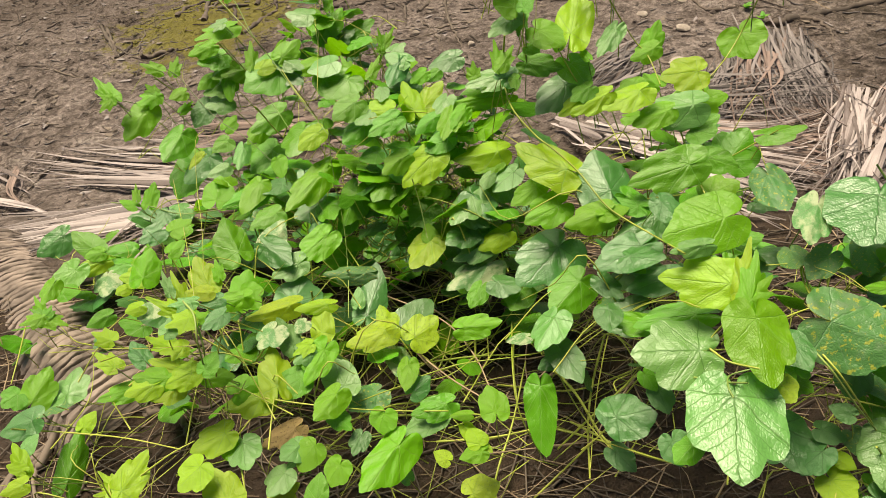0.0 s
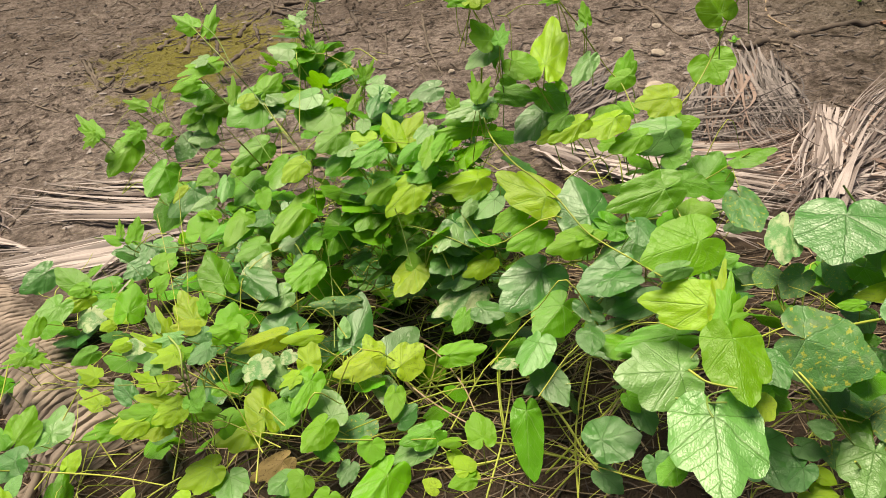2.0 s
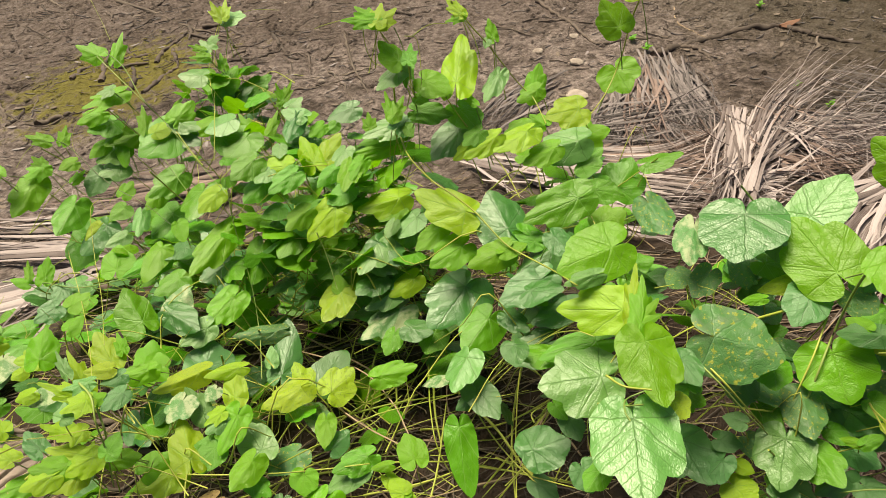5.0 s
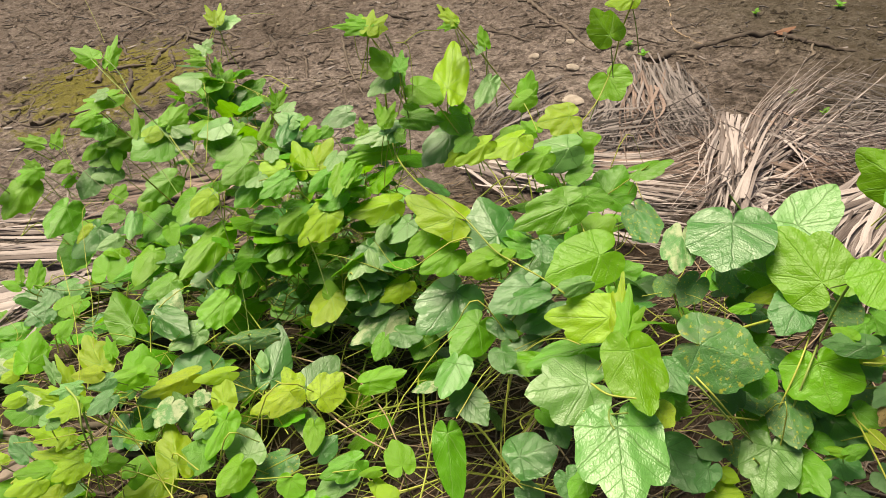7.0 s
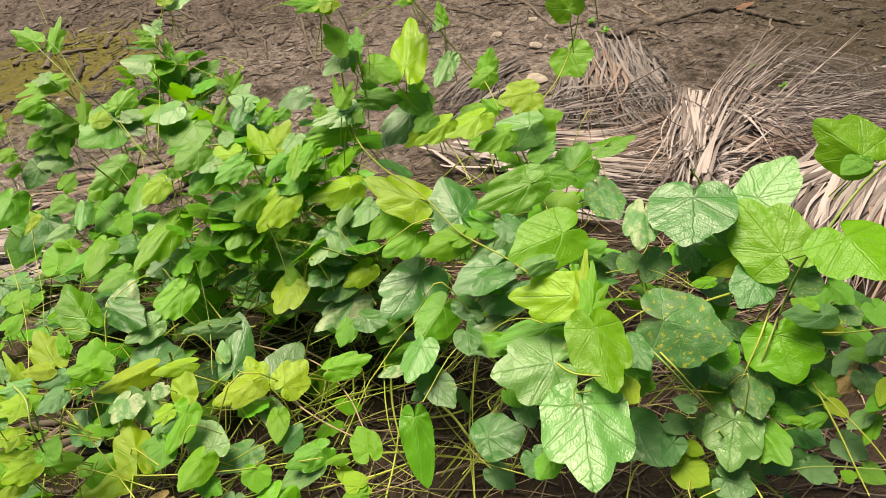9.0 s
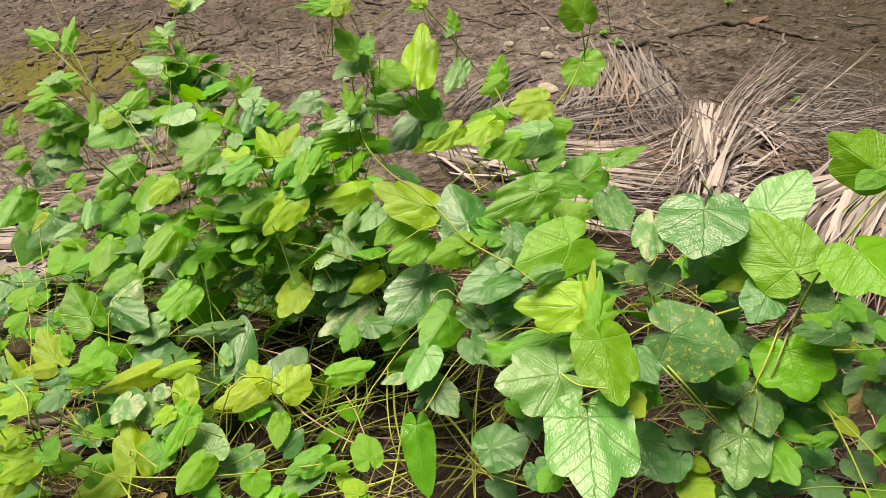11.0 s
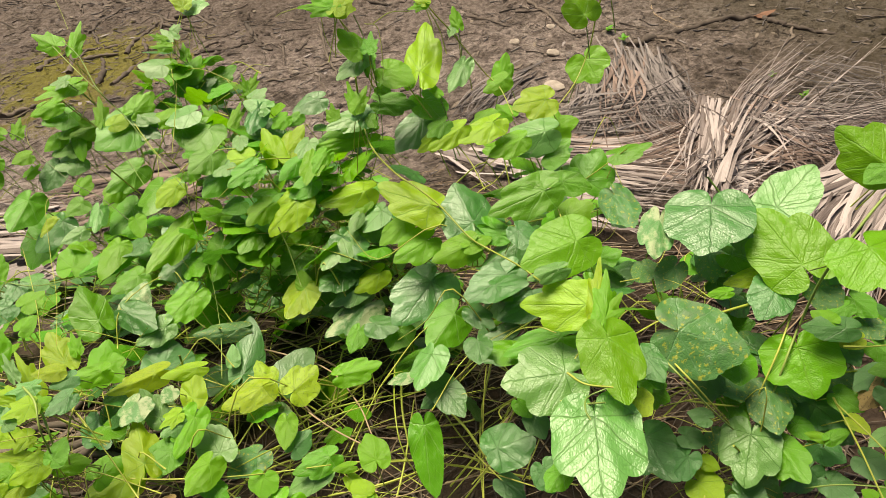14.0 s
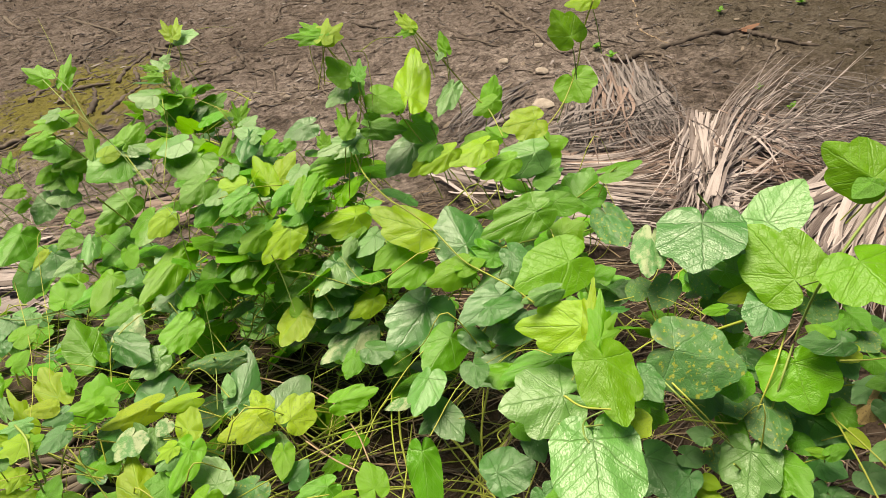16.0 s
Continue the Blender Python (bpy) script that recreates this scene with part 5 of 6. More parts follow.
leaf(on, "round", "mid", 0.254, 0.902, 0.496, 0.031, 1.33, -24, 3, 146)
leaf(on, "round", "mid", 0.201, 0.916, 0.492, 0.031, 0.94, -19, -5, 151)
leaf(on, "lobed", "spotted", 0.042, 0.958, 0.497, 0.058, 0.51, 12, -24, 92)
on = vines["mid_right"]
leaf(on, "lobed", "pale", 0.482, 1.023, 0.674, 0.064, 0.84, -10, -28, 91)
leaf(on, "lobed", "bright", 0.446, 1.013, 0.675, 0.044, 0.81, -16, -26, 104)
leaf(on, "lobed", "mid", 0.480, 1.011, 0.647, 0.039, 1.09, 19, 9, -68)
leaf(on, "lobed", "mid", 0.450, 0.919, 0.661, 0.072, 0.70, -15, -36, 106)
leaf(on, "round", "mid", 0.484, 0.954, 0.642, 0.037, 0.87, -12, 39, -123)
leaf(on, "lobed", "bright", 0.475, 0.906, 0.625, 0.035, 1.25, 26, 24, -71)
leaf(on, "round", "bright", 0.453, 0.813, 0.671, 0.064, 1.01, -10, -27, 102)
leaf(on, "round", "deep", 0.409, 0.887, 0.619, 0.054, 0.87, -19, -5, 110)
leaf(on, "round", "deep", 0.402, 0.850, 0.668, 0.031, 1.02, -15, 8, -150)
leaf(on, "round", "deep", 0.411, 0.820, 0.585, 0.048, 0.80, -14, -5, 101)
leaf(on, "round", "spotted", 0.515, 0.869, 0.676, 0.049, 0.81, -11, 15, -176)
leaf(on, "lobed", "blotch", 0.540, 0.811, 0.680, 0.055, 0.66, -8, -7, 150)
leaf(on, "round", "deep", 0.456, 0.816, 0.637, 0.030, 0.85, 19, 11, -61)
leaf(on, "round", "deep", 0.589, 0.802, 0.693, 0.063, 1.37, -11, 7, 153)
on = vines["near_left"]
leaf(on, "lobed", "lime", -0.039, 0.762, 0.517, 0.056, 0.73, 15, 16, 18)
leaf(on, "round", "mid", -0.015, 0.775, 0.510, 0.032, 1.18, 3, -24, 123)
leaf(on, "heart", "mid", -0.085, 0.726, 0.601, 0.023, 1.05, 14, 10, -28)
leaf(on, "round", "bright", -0.094, 0.739, 0.571, 0.027, 0.81, -7, 25, -85)
leaf(on, "lobed", "bright", -0.084, 0.755, 0.520, 0.032, 1.08, -4, 30, -50)
leaf(on, "lobed", "lime", -0.058, 0.759, 0.509, 0.046, 0.99, 7, -15, 115)
leaf(on, "heart", "yellow", -0.051, 0.750, 0.499, 0.020, 1.11, 5, -7, 136)
leaf(on, "lobed", "lime", -0.120, 0.744, 0.580, 0.044, 0.52, 15, -12, 71)
leaf(on, "lobed", "bright", -0.136, 0.734, 0.582, 0.035, 0.81, 17, -21, 94)
leaf(on, "lobed", "lime", -0.148, 0.725, 0.583, 0.029, 0.97, 16, -23, 113)
leaf(on, "lobed", "lime", -0.106, 0.734, 0.588, 0.031, 0.96, -8, -27, 116)
leaf(on, "lobed", "lime", -0.128, 0.728, 0.572, 0.028, 0.98, 2, -26, 129)
leaf(on, "young", "lime", -0.096, 0.763, 0.642, 0.026, 1.06, 6, -16, 118)
leaf(on, "young", "lime", -0.105, 0.776, 0.632, 0.052, 0.42, 24, -13, 67)
leaf(on, "young", "lime", -0.134, 0.762, 0.601, 0.028, 0.79, 30, -13, 75)
leaf(on, "young", "lime", -0.117, 0.758, 0.602, 0.025, 0.91, 17, -23, 114)
leaf(on, "young", "pale", -0.117, 0.748, 0.639, 0.023, 0.95, 11, 24, -33)
leaf(on, "round", "deep", -0.166, 0.756, 0.590, 0.027, 0.81, 26, 3, 46)
leaf(on, "lobed", "bright", -0.096, 0.761, 0.639, 0.019, 1.00, 0, 25, -51)
leaf(on, "lobed", "deep", -0.066, 0.770, 0.635, 0.025, 0.93, -0, -18, 133)
leaf(on, "round", "lime", -0.163, 0.792, 0.635, 0.016, 1.12, 4, -27, 121)
leaf(on, "heart", "blotch", -0.154, 0.799, 0.625, 0.021, 1.54, -1, -1, 137)
leaf(on, "young", "pale", -0.100, 0.785, 0.644, 0.029, 0.68, -3, -9, 96)
leaf(on, "young", "lime", -0.113, 0.735, 0.588, 0.019, 0.76, 17, 20, -12)
leaf(on, "lobed", "bright", -0.367, 0.789, 0.488, 0.046, 0.91, 13, 30, -6)
leaf(on, "lobed", "mid", -0.375, 0.784, 0.506, 0.021, 1.58, 8, -29, 140)
leaf(on, "round", "deep", -0.330, 0.740, 0.514, 0.039, 0.99, -6, -15, 109)
leaf(on, "heart", "pale", -0.325, 0.708, 0.508, 0.018, 1.32, 12, 8, -46)
leaf(on, "lobed", "lime", -0.316, 0.681, 0.507, 0.035, 0.54, 27, 3, 33)
leaf(on, "round", "lime", -0.313, 0.678, 0.511, 0.017, 0.79, 34, -8, 76)
leaf(on, "lobed", "mid", -0.300, 0.697, 0.451, 0.066, 0.49, 22, 31, 11)
leaf(on, "heart", "lime", -0.294, 0.754, 0.473, 0.023, 1.02, 11, 14, -24)
leaf(on, "lobed", "lime", -0.194, 0.652, 0.500, 0.048, 0.77, 13, 14, -21)
leaf(on, "young", "lime", -0.215, 0.668, 0.476, 0.038, 0.45, 11, 3, 56)
leaf(on, "young", "lime", -0.217, 0.667, 0.474, 0.025, 0.68, 15, -13, 108)
leaf(on, "lobed", "lime", -0.306, 0.662, 0.508, 0.024, 0.93, -2, -21, 116)
leaf(on, "lobed", "lime", -0.090, 0.707, 0.512, 0.041, 0.96, -2, -10, 117)
leaf(on, "lobed", "lime", -0.098, 0.658, 0.530, 0.030, 1.32, -10, -8, 140)
leaf(on, "lobed", "lime", -0.071, 0.634, 0.503, 0.043, 0.91, 14, 2, 38)
leaf(on, "lobed", "pale", -0.071, 0.700, 0.502, 0.037, 1.05, -0, 4, -162)
leaf(on, "lobed", "bright", -0.089, 0.699, 0.504, 0.026, 0.88, -22, 7, -143)
leaf(on, "lobed", "brown", -0.022, 0.727, 0.482, 0.041, 0.76, -3, -16, 125)
leaf(on, "round", "pale", -0.013, 0.707, 0.479, 0.029, 1.10, 13, -17, 145)
leaf(on, "lobed", "pale", -0.028, 0.676, 0.474, 0.030, 1.14, 1, -2, 150)
leaf(on, "lobed", "yellow", -0.037, 0.655, 0.461, 0.029, 0.95, 6, 23, -55)
on = vines["near_middle"]
leaf(on, "round", "pale", 0.032, 0.774, 0.492, 0.052, 0.83, 7, -5, 25)
leaf(on, "heart", "bright", 0.111, 0.790, 0.503, 0.034, 0.78, -14, -3, 174)
leaf(on, "round", "deep", 0.116, 0.764, 0.486, 0.028, 0.95, -3, 25, -46)
leaf(on, "lobed", "mid", 0.153, 0.747, 0.480, 0.043, 0.75, -3, -23, 110)
leaf(on, "round", "bright", 0.033, 0.743, 0.520, 0.038, 0.90, -9, -15, 146)
leaf(on, "round", "bright", 0.081, 0.738, 0.482, 0.023, 1.47, -22, -10, 168)
leaf(on, "lobed", "mid", 0.029, 0.729, 0.502, 0.027, 0.90, -24, 5, -130)
leaf(on, "round", "pale", 0.140, 0.740, 0.469, 0.046, 0.76, -17, -8, 107)
leaf(on, "heart", "bright", 0.178, 0.725, 0.489, 0.022, 0.60, -5, -20, 84)
leaf(on, "round", "bright", 0.210, 0.702, 0.527, 0.031, 1.06, 16, 6, 7)
leaf(on, "narrow", "lime", 0.189, 0.699, 0.470, 0.022, 1.20, 16, -7, 27)
leaf(on, "round", "deep", 0.292, 0.798, 0.498, 0.046, 0.85, -11, 9, -152)
leaf(on, "round", "deep", 0.283, 0.797, 0.486, 0.024, 0.85, -21, -9, 118)
leaf(on, "heart", "mid", 0.363, 0.712, 0.560, 0.020, 0.95, -28, 12, -155)
leaf(on, "round", "deep", 0.335, 0.699, 0.507, 0.042, 1.31, 12, 7, -85)
leaf(on, "round", "deep", 0.331, 0.729, 0.471, 0.023, 0.94, -7, 8, -160)
leaf(on, "narrow", "bright", 0.004, 0.705, 0.479, 0.032, 1.12, -12, -19, 147)
leaf(on, "heart", "mid", 0.014, 0.642, 0.477, 0.029, 0.92, 19, 9, -1)
leaf(on, "round", "bright", 0.038, 0.674, 0.488, 0.024, 1.32, -17, -10, 149)
leaf(on, "lobed", "deep", 0.056, 0.714, 0.478, 0.024, 0.99, -11, -8, 157)
leaf(on, "round", "bright", 0.098, 0.704, 0.470, 0.067, 0.74, -1, -14, 148)
leaf(on, "heart", "pale", 0.104, 0.683, 0.434, 0.022, 0.80, 12, -13, 36)
leaf(on, "heart", "yellow", 0.149, 0.701, 0.438, 0.019, 1.03, 6, -22, 59)
leaf(on, "heart", "bright", 0.190, 0.692, 0.467, 0.026, 0.91, -5, -14, 96)
leaf(on, "narrow", "lime", 0.174, 0.719, 0.474, 0.041, 0.46, -15, 8, -145)
leaf(on, "round", "yellow", 0.176, 0.675, 0.406, 0.033, 1.18, 6, 10, -68)
leaf(on, "narrow", "mid", 0.263, 0.765, 0.477, 0.080, 0.50, -28, -3, 176)
leaf(on, "round", "deep", 0.340, 0.701, 0.432, 0.030, 0.94, -7, 15, -144)
leaf(on, "round", "deep", 0.360, 0.614, 0.600, 0.022, 1.27, -19, 14, -173)
on = vines["near_right"]
leaf(on, "lobed", "pale", 0.423, 0.776, 0.672, 0.036, 0.55, 4, -27, 100)
leaf(on, "lobed", "lime", 0.439, 0.741, 0.652, 0.066, 0.80, -11, -30, 71)
leaf(on, "young", "lime", 0.443, 0.725, 0.660, 0.058, 0.37, 27, -8, -25)
leaf(on, "young", "bright", 0.446, 0.712, 0.661, 0.053, 0.46, 24, 12, -18)
leaf(on, "young", "bright", 0.444, 0.712, 0.660, 0.036, 0.66, 19, 16, -48)
leaf(on, "young", "bright", 0.444, 0.712, 0.660, 0.024, 0.83, 16, 25, -77)
leaf(on, "round", "pale", 0.658, 0.796, 0.680, 0.063, 0.96, 27, -5, -66)
leaf(on, "lobed", "bright", 0.640, 0.720, 0.672, 0.072, 1.02, 17, -27, 2)
leaf(on, "round", "spotted", 0.546, 0.777, 0.642, 0.032, 0.94, -22, -11, 128)
leaf(on, "round", "spotted", 0.593, 0.797, 0.635, 0.038, 0.84, -15, 20, 160)
leaf(on, "heart", "bright", 0.578, 0.729, 0.644, 0.021, 0.62, -7, -25, 81)
leaf(on, "heart", "yellow", 0.630, 0.744, 0.642, 0.046, 0.51, -11, -24, 87)
leaf(on, "lobed", "deep", 0.616, 0.783, 0.668, 0.037, 0.77, -3, 25, -172)
leaf(on, "round", "mid", 0.608, 0.777, 0.642, 0.037, 0.78, -6, 23, -135)
leaf(on, "round", "spotted", 0.509, 0.690, 0.650, 0.064, 1.17, -8, 24, -122)
leaf(on, "round", "deep", 0.377, 0.798, 0.555, 0.045, 1.07, -17, -11, 110)
leaf(on, "round", "mid", 0.419, 0.753, 0.598, 0.063, 0.54, -9, -22, 89)
leaf(on, "lobed", "pale", 0.408, 0.705, 0.602, 0.064, 1.16, -1, -14, 85)
leaf(on, "round", "deep", 0.375, 0.700, 0.548, 0.025, 1.02, -15, 11, -172)
leaf(on, "lobed", "bright", 0.433, 0.673, 0.682, 0.059, 0.92, -23, 3, 174)
leaf(on, "round", "mid", 0.374, 0.607, 0.603, 0.023, 0.98, -11, -10, 132)
leaf(on, "lobed", "deep", 0.477, 0.657, 0.540, 0.048, 1.14, -15, 10, -173)
leaf(on, "round", "deep", 0.510, 0.645, 0.548, 0.021, 1.07, 4, 11, -117)
leaf(on, "lobed", "pale", 0.562, 0.625, 0.561, 0.049, 1.11, -26, 10, 143)
leaf(on, "lobed", "mid", 0.583, 0.613, 0.554, 0.040, 1.00, 0, 20, -168)
leaf(on, "lobed", "bright", 0.619, 0.668, 0.619, 0.048, 1.45, -29, 17, 164)
leaf(on, "round", "deep", 0.652, 0.660, 0.645, 0.037, 0.69, 0, -22, 69)
leaf(on, "round", "spotted", 0.587, 0.652, 0.585, 0.042, 0.97, -18, 7, 170)
leaf(on, "round", "mid", 0.562, 0.669, 0.617, 0.024, 1.43, -24, 1, 163)
leaf(on, "round", "deep", 0.544, 0.683, 0.591, 0.037, 0.89, -9, -0, 155)
leaf(on, "heart", "deep", 0.522, 0.638, 0.584, 0.018, 1.06, 3, -17, 52)
leaf(on, "heart", "lime", 0.521, 0.624, 0.532, 0.015, 1.08, -3, 33, -138)
leaf(on, "round", "yellow", 0.448, 0.635, 0.641, 0.017, 1.57, -10, 12, -146)
leaf(on, "round", "deep", 0.608, 0.672, 0.568, 0.035, 1.06, -8, 17, -138)
leaf(on, "round", "deep", 0.637, 0.648, 0.555, 0.038, 1.28, 7, 13, -160)
leaf(on, "round", "deep", 0.624, 0.656, 0.557, 0.036, 1.08, -7, 6, 127)
leaf(on, "heart", "bright", 0.617, 0.603, 0.569, 0.016, 0.66, 1, -21, 50)
leaf(on, "round", "deep", 0.505, 0.628, 0.540, 0.029, 0.97, -28, 6, 113)
leaf(on, "round", "deep", 0.471, 0.676, 0.645, 0.031, 0.93, -4, 11, -168)
leaf(on, "round", "mid", 0.470, 0.656, 0.630, 0.023, 0.99, 9, -20, 2)
leaf(on, "lobed", "pale", 0.406, 0.623, 0.647, 0.073, 1.05, -8, 6, 165)
leaf(on, "lobed", "bright", 0.669, 0.703, 0.790, 0.048, 1.04, 26, -46, 13)
leaf(on, "heart", "mid", 0.666, 0.701, 0.788, 0.019, 1.15, -35, -8, 113)
leaf(on, "lobed", "bright", 0.631, 0.652, 0.753, 0.049, 1.46, -9, 8, -176)
leaf(on, "round", "deep", 0.619, 0.717, 0.652, 0.041, 1.03, -17, -4, 137)
leaf(on, "round", "spotted", 0.652, 0.704, 0.655, 0.031, 1.06, -19, 25, -164)
leaf(on, "round", "mid", 0.665, 0.681, 0.648, 0.021, 0.86, -14, -8, 105)
leaf(on, "round", "mid", 0.679, 0.688, 0.647, 0.025, 0.91, 2, 33, -160)
leaf(on, "narrow", "yellow", 0.669, 0.656, 0.630, 0.020, 0.91, -20, -26, 81)
leaf(on, "heart", "mid", 0.676, 0.620, 0.631, 0.022, 0.81, -30, -19, 78)
leaf(on, "round", "deep", 0.671, 0.629, 0.614, 0.026, 0.87, -21, -3, 101)
leaf(on, "round", "deep", 0.684, 0.623, 0.642, 0.022, 0.81, -15, -1, 118)
leaf(on, "round", "brown", 0.664, 0.617, 0.612, 0.027, 0.74, -33, -1, 120)
leaf(on, "heart", "yellow", 0.667, 0.588, 0.628, 0.021, 0.72, -26, 3, 123)
leaf(on, "narrow", "yellow", 0.637, 0.605, 0.590, 0.019, 0.79, 1, 25, -155)
leaf(on, "heart", "mid", 0.661, 0.582, 0.619, 0.019, 0.80, -23, 4, 102)
leaf(on, "lobed", "bright", 0.659, 0.577, 0.594, 0.024, 0.65, -33, 1, 130)
leaf(on, "heart", "pale", 0.653, 0.581, 0.597, 0.021, 0.75, -18, -1, 100)
leaf(on, "heart", "mid", 0.618, 0.598, 0.575, 0.020, 0.67, 19, 18, -79)
leaf(on, "heart", "bright", 0.637, 0.553, 0.547, 0.010, 1.31, 8, -16, 27)
leaf(on, "round", "deep", 0.622, 0.608, 0.547, 0.025, 1.07, -0, 25, -144)
leaf(on, "round", "lime", 0.512, 0.611, 0.519, 0.025, 1.44, -7, 13, -154)
leaf(on, "round", "deep", 0.541, 0.589, 0.523, 0.028, 1.27, -0, 12, -132)
leaf(on, "round", "deep", 0.608, 0.596, 0.531, 0.032, 0.88, -24, -2, 107)
leaf(on, "round", "spotted", 0.686, 0.674, 0.630, 0.024, 1.06, 5, 17, -172)
leaf(on, "round", "deep", 0.663, 0.665, 0.614, 0.024, 1.02, -11, 18, -179)
leaf(on, "round", "mid", 0.681, 0.649, 0.625, 0.021, 1.04, -7, 27, -160)
leaf(on, "round", "deep", 0.639, 0.668, 0.582, 0.027, 1.06, -18, 24, -165)
leaf(on, "lobed", "mid", 0.644, 0.631, 0.586, 0.024, 1.03, -5, 24, -151)
leaf(on, "round", "deep", 0.667, 0.609, 0.615, 0.022, 1.14, -11, 22, -168)
leaf(on, "heart", "mid", 0.612, 0.630, 0.553, 0.022, 0.93, -1, 27, -154)
leaf(on, "round", "deep", 0.649, 0.584, 0.552, 0.023, 1.23, 4, 17, -148)
leaf(on, "lobed", "deep", 0.622, 0.582, 0.528, 0.026, 1.06, -3, 19, -156)
leaf(on, "heart", "mid", 0.653, 0.557, 0.548, 0.019, 1.12, -3, 21, -156)
leaf(on, "round", "spotted", 0.618, 0.653, 0.564, 0.028, 1.02, 9, -13, 19)
leaf(on, "round", "deep", 0.599, 0.704, 0.588, 0.027, 0.95, -8, 4, -173)
leaf(on, "round", "mid", 0.556, 0.660, 0.567, 0.027, 0.85, -8, 31, -163)
leaf(on, "lobed", "spotted", 0.538, 0.640, 0.546, 0.027, 0.92, -3, 24, -159)
leaf(on, "round", "mid", 0.710, 0.663, 0.634, 0.024, 1.01, -10, 16, -173)
leaf(on, "heart", "bright", 0.644, 0.669, 0.646, 0.020, 0.89, -4, -40, 31)
leaf(on, "round", "deep", 0.688, 0.712, 0.667, 0.030, 0.76, -20, -7, 116)


on = vines["back_middle"]
stem(on, 0.0028, (0.259, 1.092, 0.758), (0.256, 1.124, 0.688), (0.262, 1.064, 0.672), (0.285, 0.999, 0.669), (0.306, 0.975, 0.660), (0.330, 0.947, 0.646), (0.355, 0.900, 0.629), (0.376, 0.876, 0.623), (0.394, 0.831, 0.637), (0.397, 0.754, 0.684), mat=STEM_PALE)
stem(on, 0.0020, (0.321, 1.060, 0.748), (0.343, 1.051, 0.707), (0.364, 1.032, 0.681), (0.380, 1.003, 0.663), (0.388, 0.958, 0.649), mat=STEM_PALE)
stem(on, 0.0016, (-0.035, 1.610, 0.716), (-0.058, 1.599, 0.678), (-0.068, 1.527, 0.640), (-0.056, 1.407, 0.626), (-0.013, 1.156, 0.662), mat=STEM_PALE)
stem(on, 0.0018, (0.283, 1.064, 0.767), (0.283, 1.069, 0.725), (0.278, 1.048, 0.687), mat=STEM)
stem(on, 0.0015, (0.121, 1.030, 0.597), (0.127, 1.018, 0.565), (0.133, 0.990, 0.524), mat=STEM)
stem(on, 0.0016, (0.271, 1.074, 0.841), (0.276, 1.070, 0.825), (0.281, 1.064, 0.797), (0.283, 1.064, 0.767), mat=STEM)
on = vines["back_right"]
stem(on, 0.0024, (0.567, 1.056, 0.841), (0.570, 1.093, 0.790), (0.594, 1.178, 0.701), (0.566, 1.156, 0.662), (0.514, 1.084, 0.667), mat=STEM_PALE)
stem(on, 0.0022, (0.348, 1.131, 0.841), (0.370, 1.123, 0.808), (0.388, 1.123, 0.783), (0.408, 1.132, 0.749), (0.432, 1.135, 0.711), (0.447, 1.116, 0.696), (0.451, 1.064, 0.683), mat=STEM_PALE)
stem(on, 0.0022, (0.469, 1.015, 0.641), (0.479, 0.980, 0.609), (0.458, 0.869, 0.648), mat=STEM_PALE)
on = vines["back_left"]
stem(on, 0.0018, (-0.248, 1.547, 0.706), (-0.182, 1.425, 0.718), (-0.130, 1.309, 0.706), (-0.106, 1.297, 0.663), (-0.045, 1.184, 0.651), (0.010, 1.081, 0.648), mat=STEM)
stem(on, 0.0016, (-0.186, 1.319, 0.690), (-0.167, 1.325, 0.642), (-0.126, 1.274, 0.618), (-0.064, 1.147, 0.626), mat=STEM)
stem(on, 0.0016, (-0.315, 1.359, 0.641), (-0.295, 1.352, 0.625), (-0.258, 1.313, 0.597), (-0.215, 1.266, 0.582), (-0.161, 1.214, 0.577), (-0.093, 1.124, 0.579), mat=STEM_DARK)
stem(on, 0.0014, (-0.359, 1.243, 0.653), (-0.335, 1.261, 0.631), (-0.313, 1.267, 0.612), (-0.273, 1.255, 0.585), (-0.212, 1.244, 0.576), mat=STEM_DARK)
stem(on, 0.0012, (-0.241, 1.250, 0.577), (-0.253, 1.231, 0.569), (-0.249, 1.165, 0.524), (-0.214, 1.066, 0.521), (-0.163, 0.934, 0.551), mat=STEM_PALE)
on = vines["mid_left"]
stem(on, 0.0016, (0.012, 1.085, 0.655), (0.008, 1.070, 0.617), (0.008, 1.056, 0.576), (0.013, 1.021, 0.530), (0.018, 0.962, 0.496), (0.027, 0.879, 0.495), mat=STEM)
stem(on, 0.0020, (-0.452, 1.232, 0.461), (-0.338, 1.152, 0.505), (-0.270, 1.118, 0.508), (-0.196, 1.100, 0.522), (-0.148, 1.099, 0.531), mat=STEM)
on = vines["near_left"]
stem(on, 0.0024, (-0.110, 0.787, 0.643), (-0.088, 0.760, 0.648), (-0.083, 0.737, 0.635), (-0.090, 0.733, 0.594), (-0.105, 0.729, 0.541), mat=STEM)
stem(on, 0.0012, (-0.377, 0.860, 0.493), (-0.278, 0.827, 0.531), (-0.137, 0.742, 0.623), (-0.083, 0.736, 0.630), mat=STEM_PALE)
stem(on, 0.0020, (-0.087, 0.819, 0.586), (-0.072, 0.767, 0.613), (-0.078, 0.744, 0.596), (-0.093, 0.740, 0.554), mat=STEM_PALE)
stem(on, 0.0022, (-0.342, 0.724, 0.523), (-0.312, 0.743, 0.482), (-0.206, 0.709, 0.513), (-0.127, 0.682, 0.526), mat=STEM_PALE)
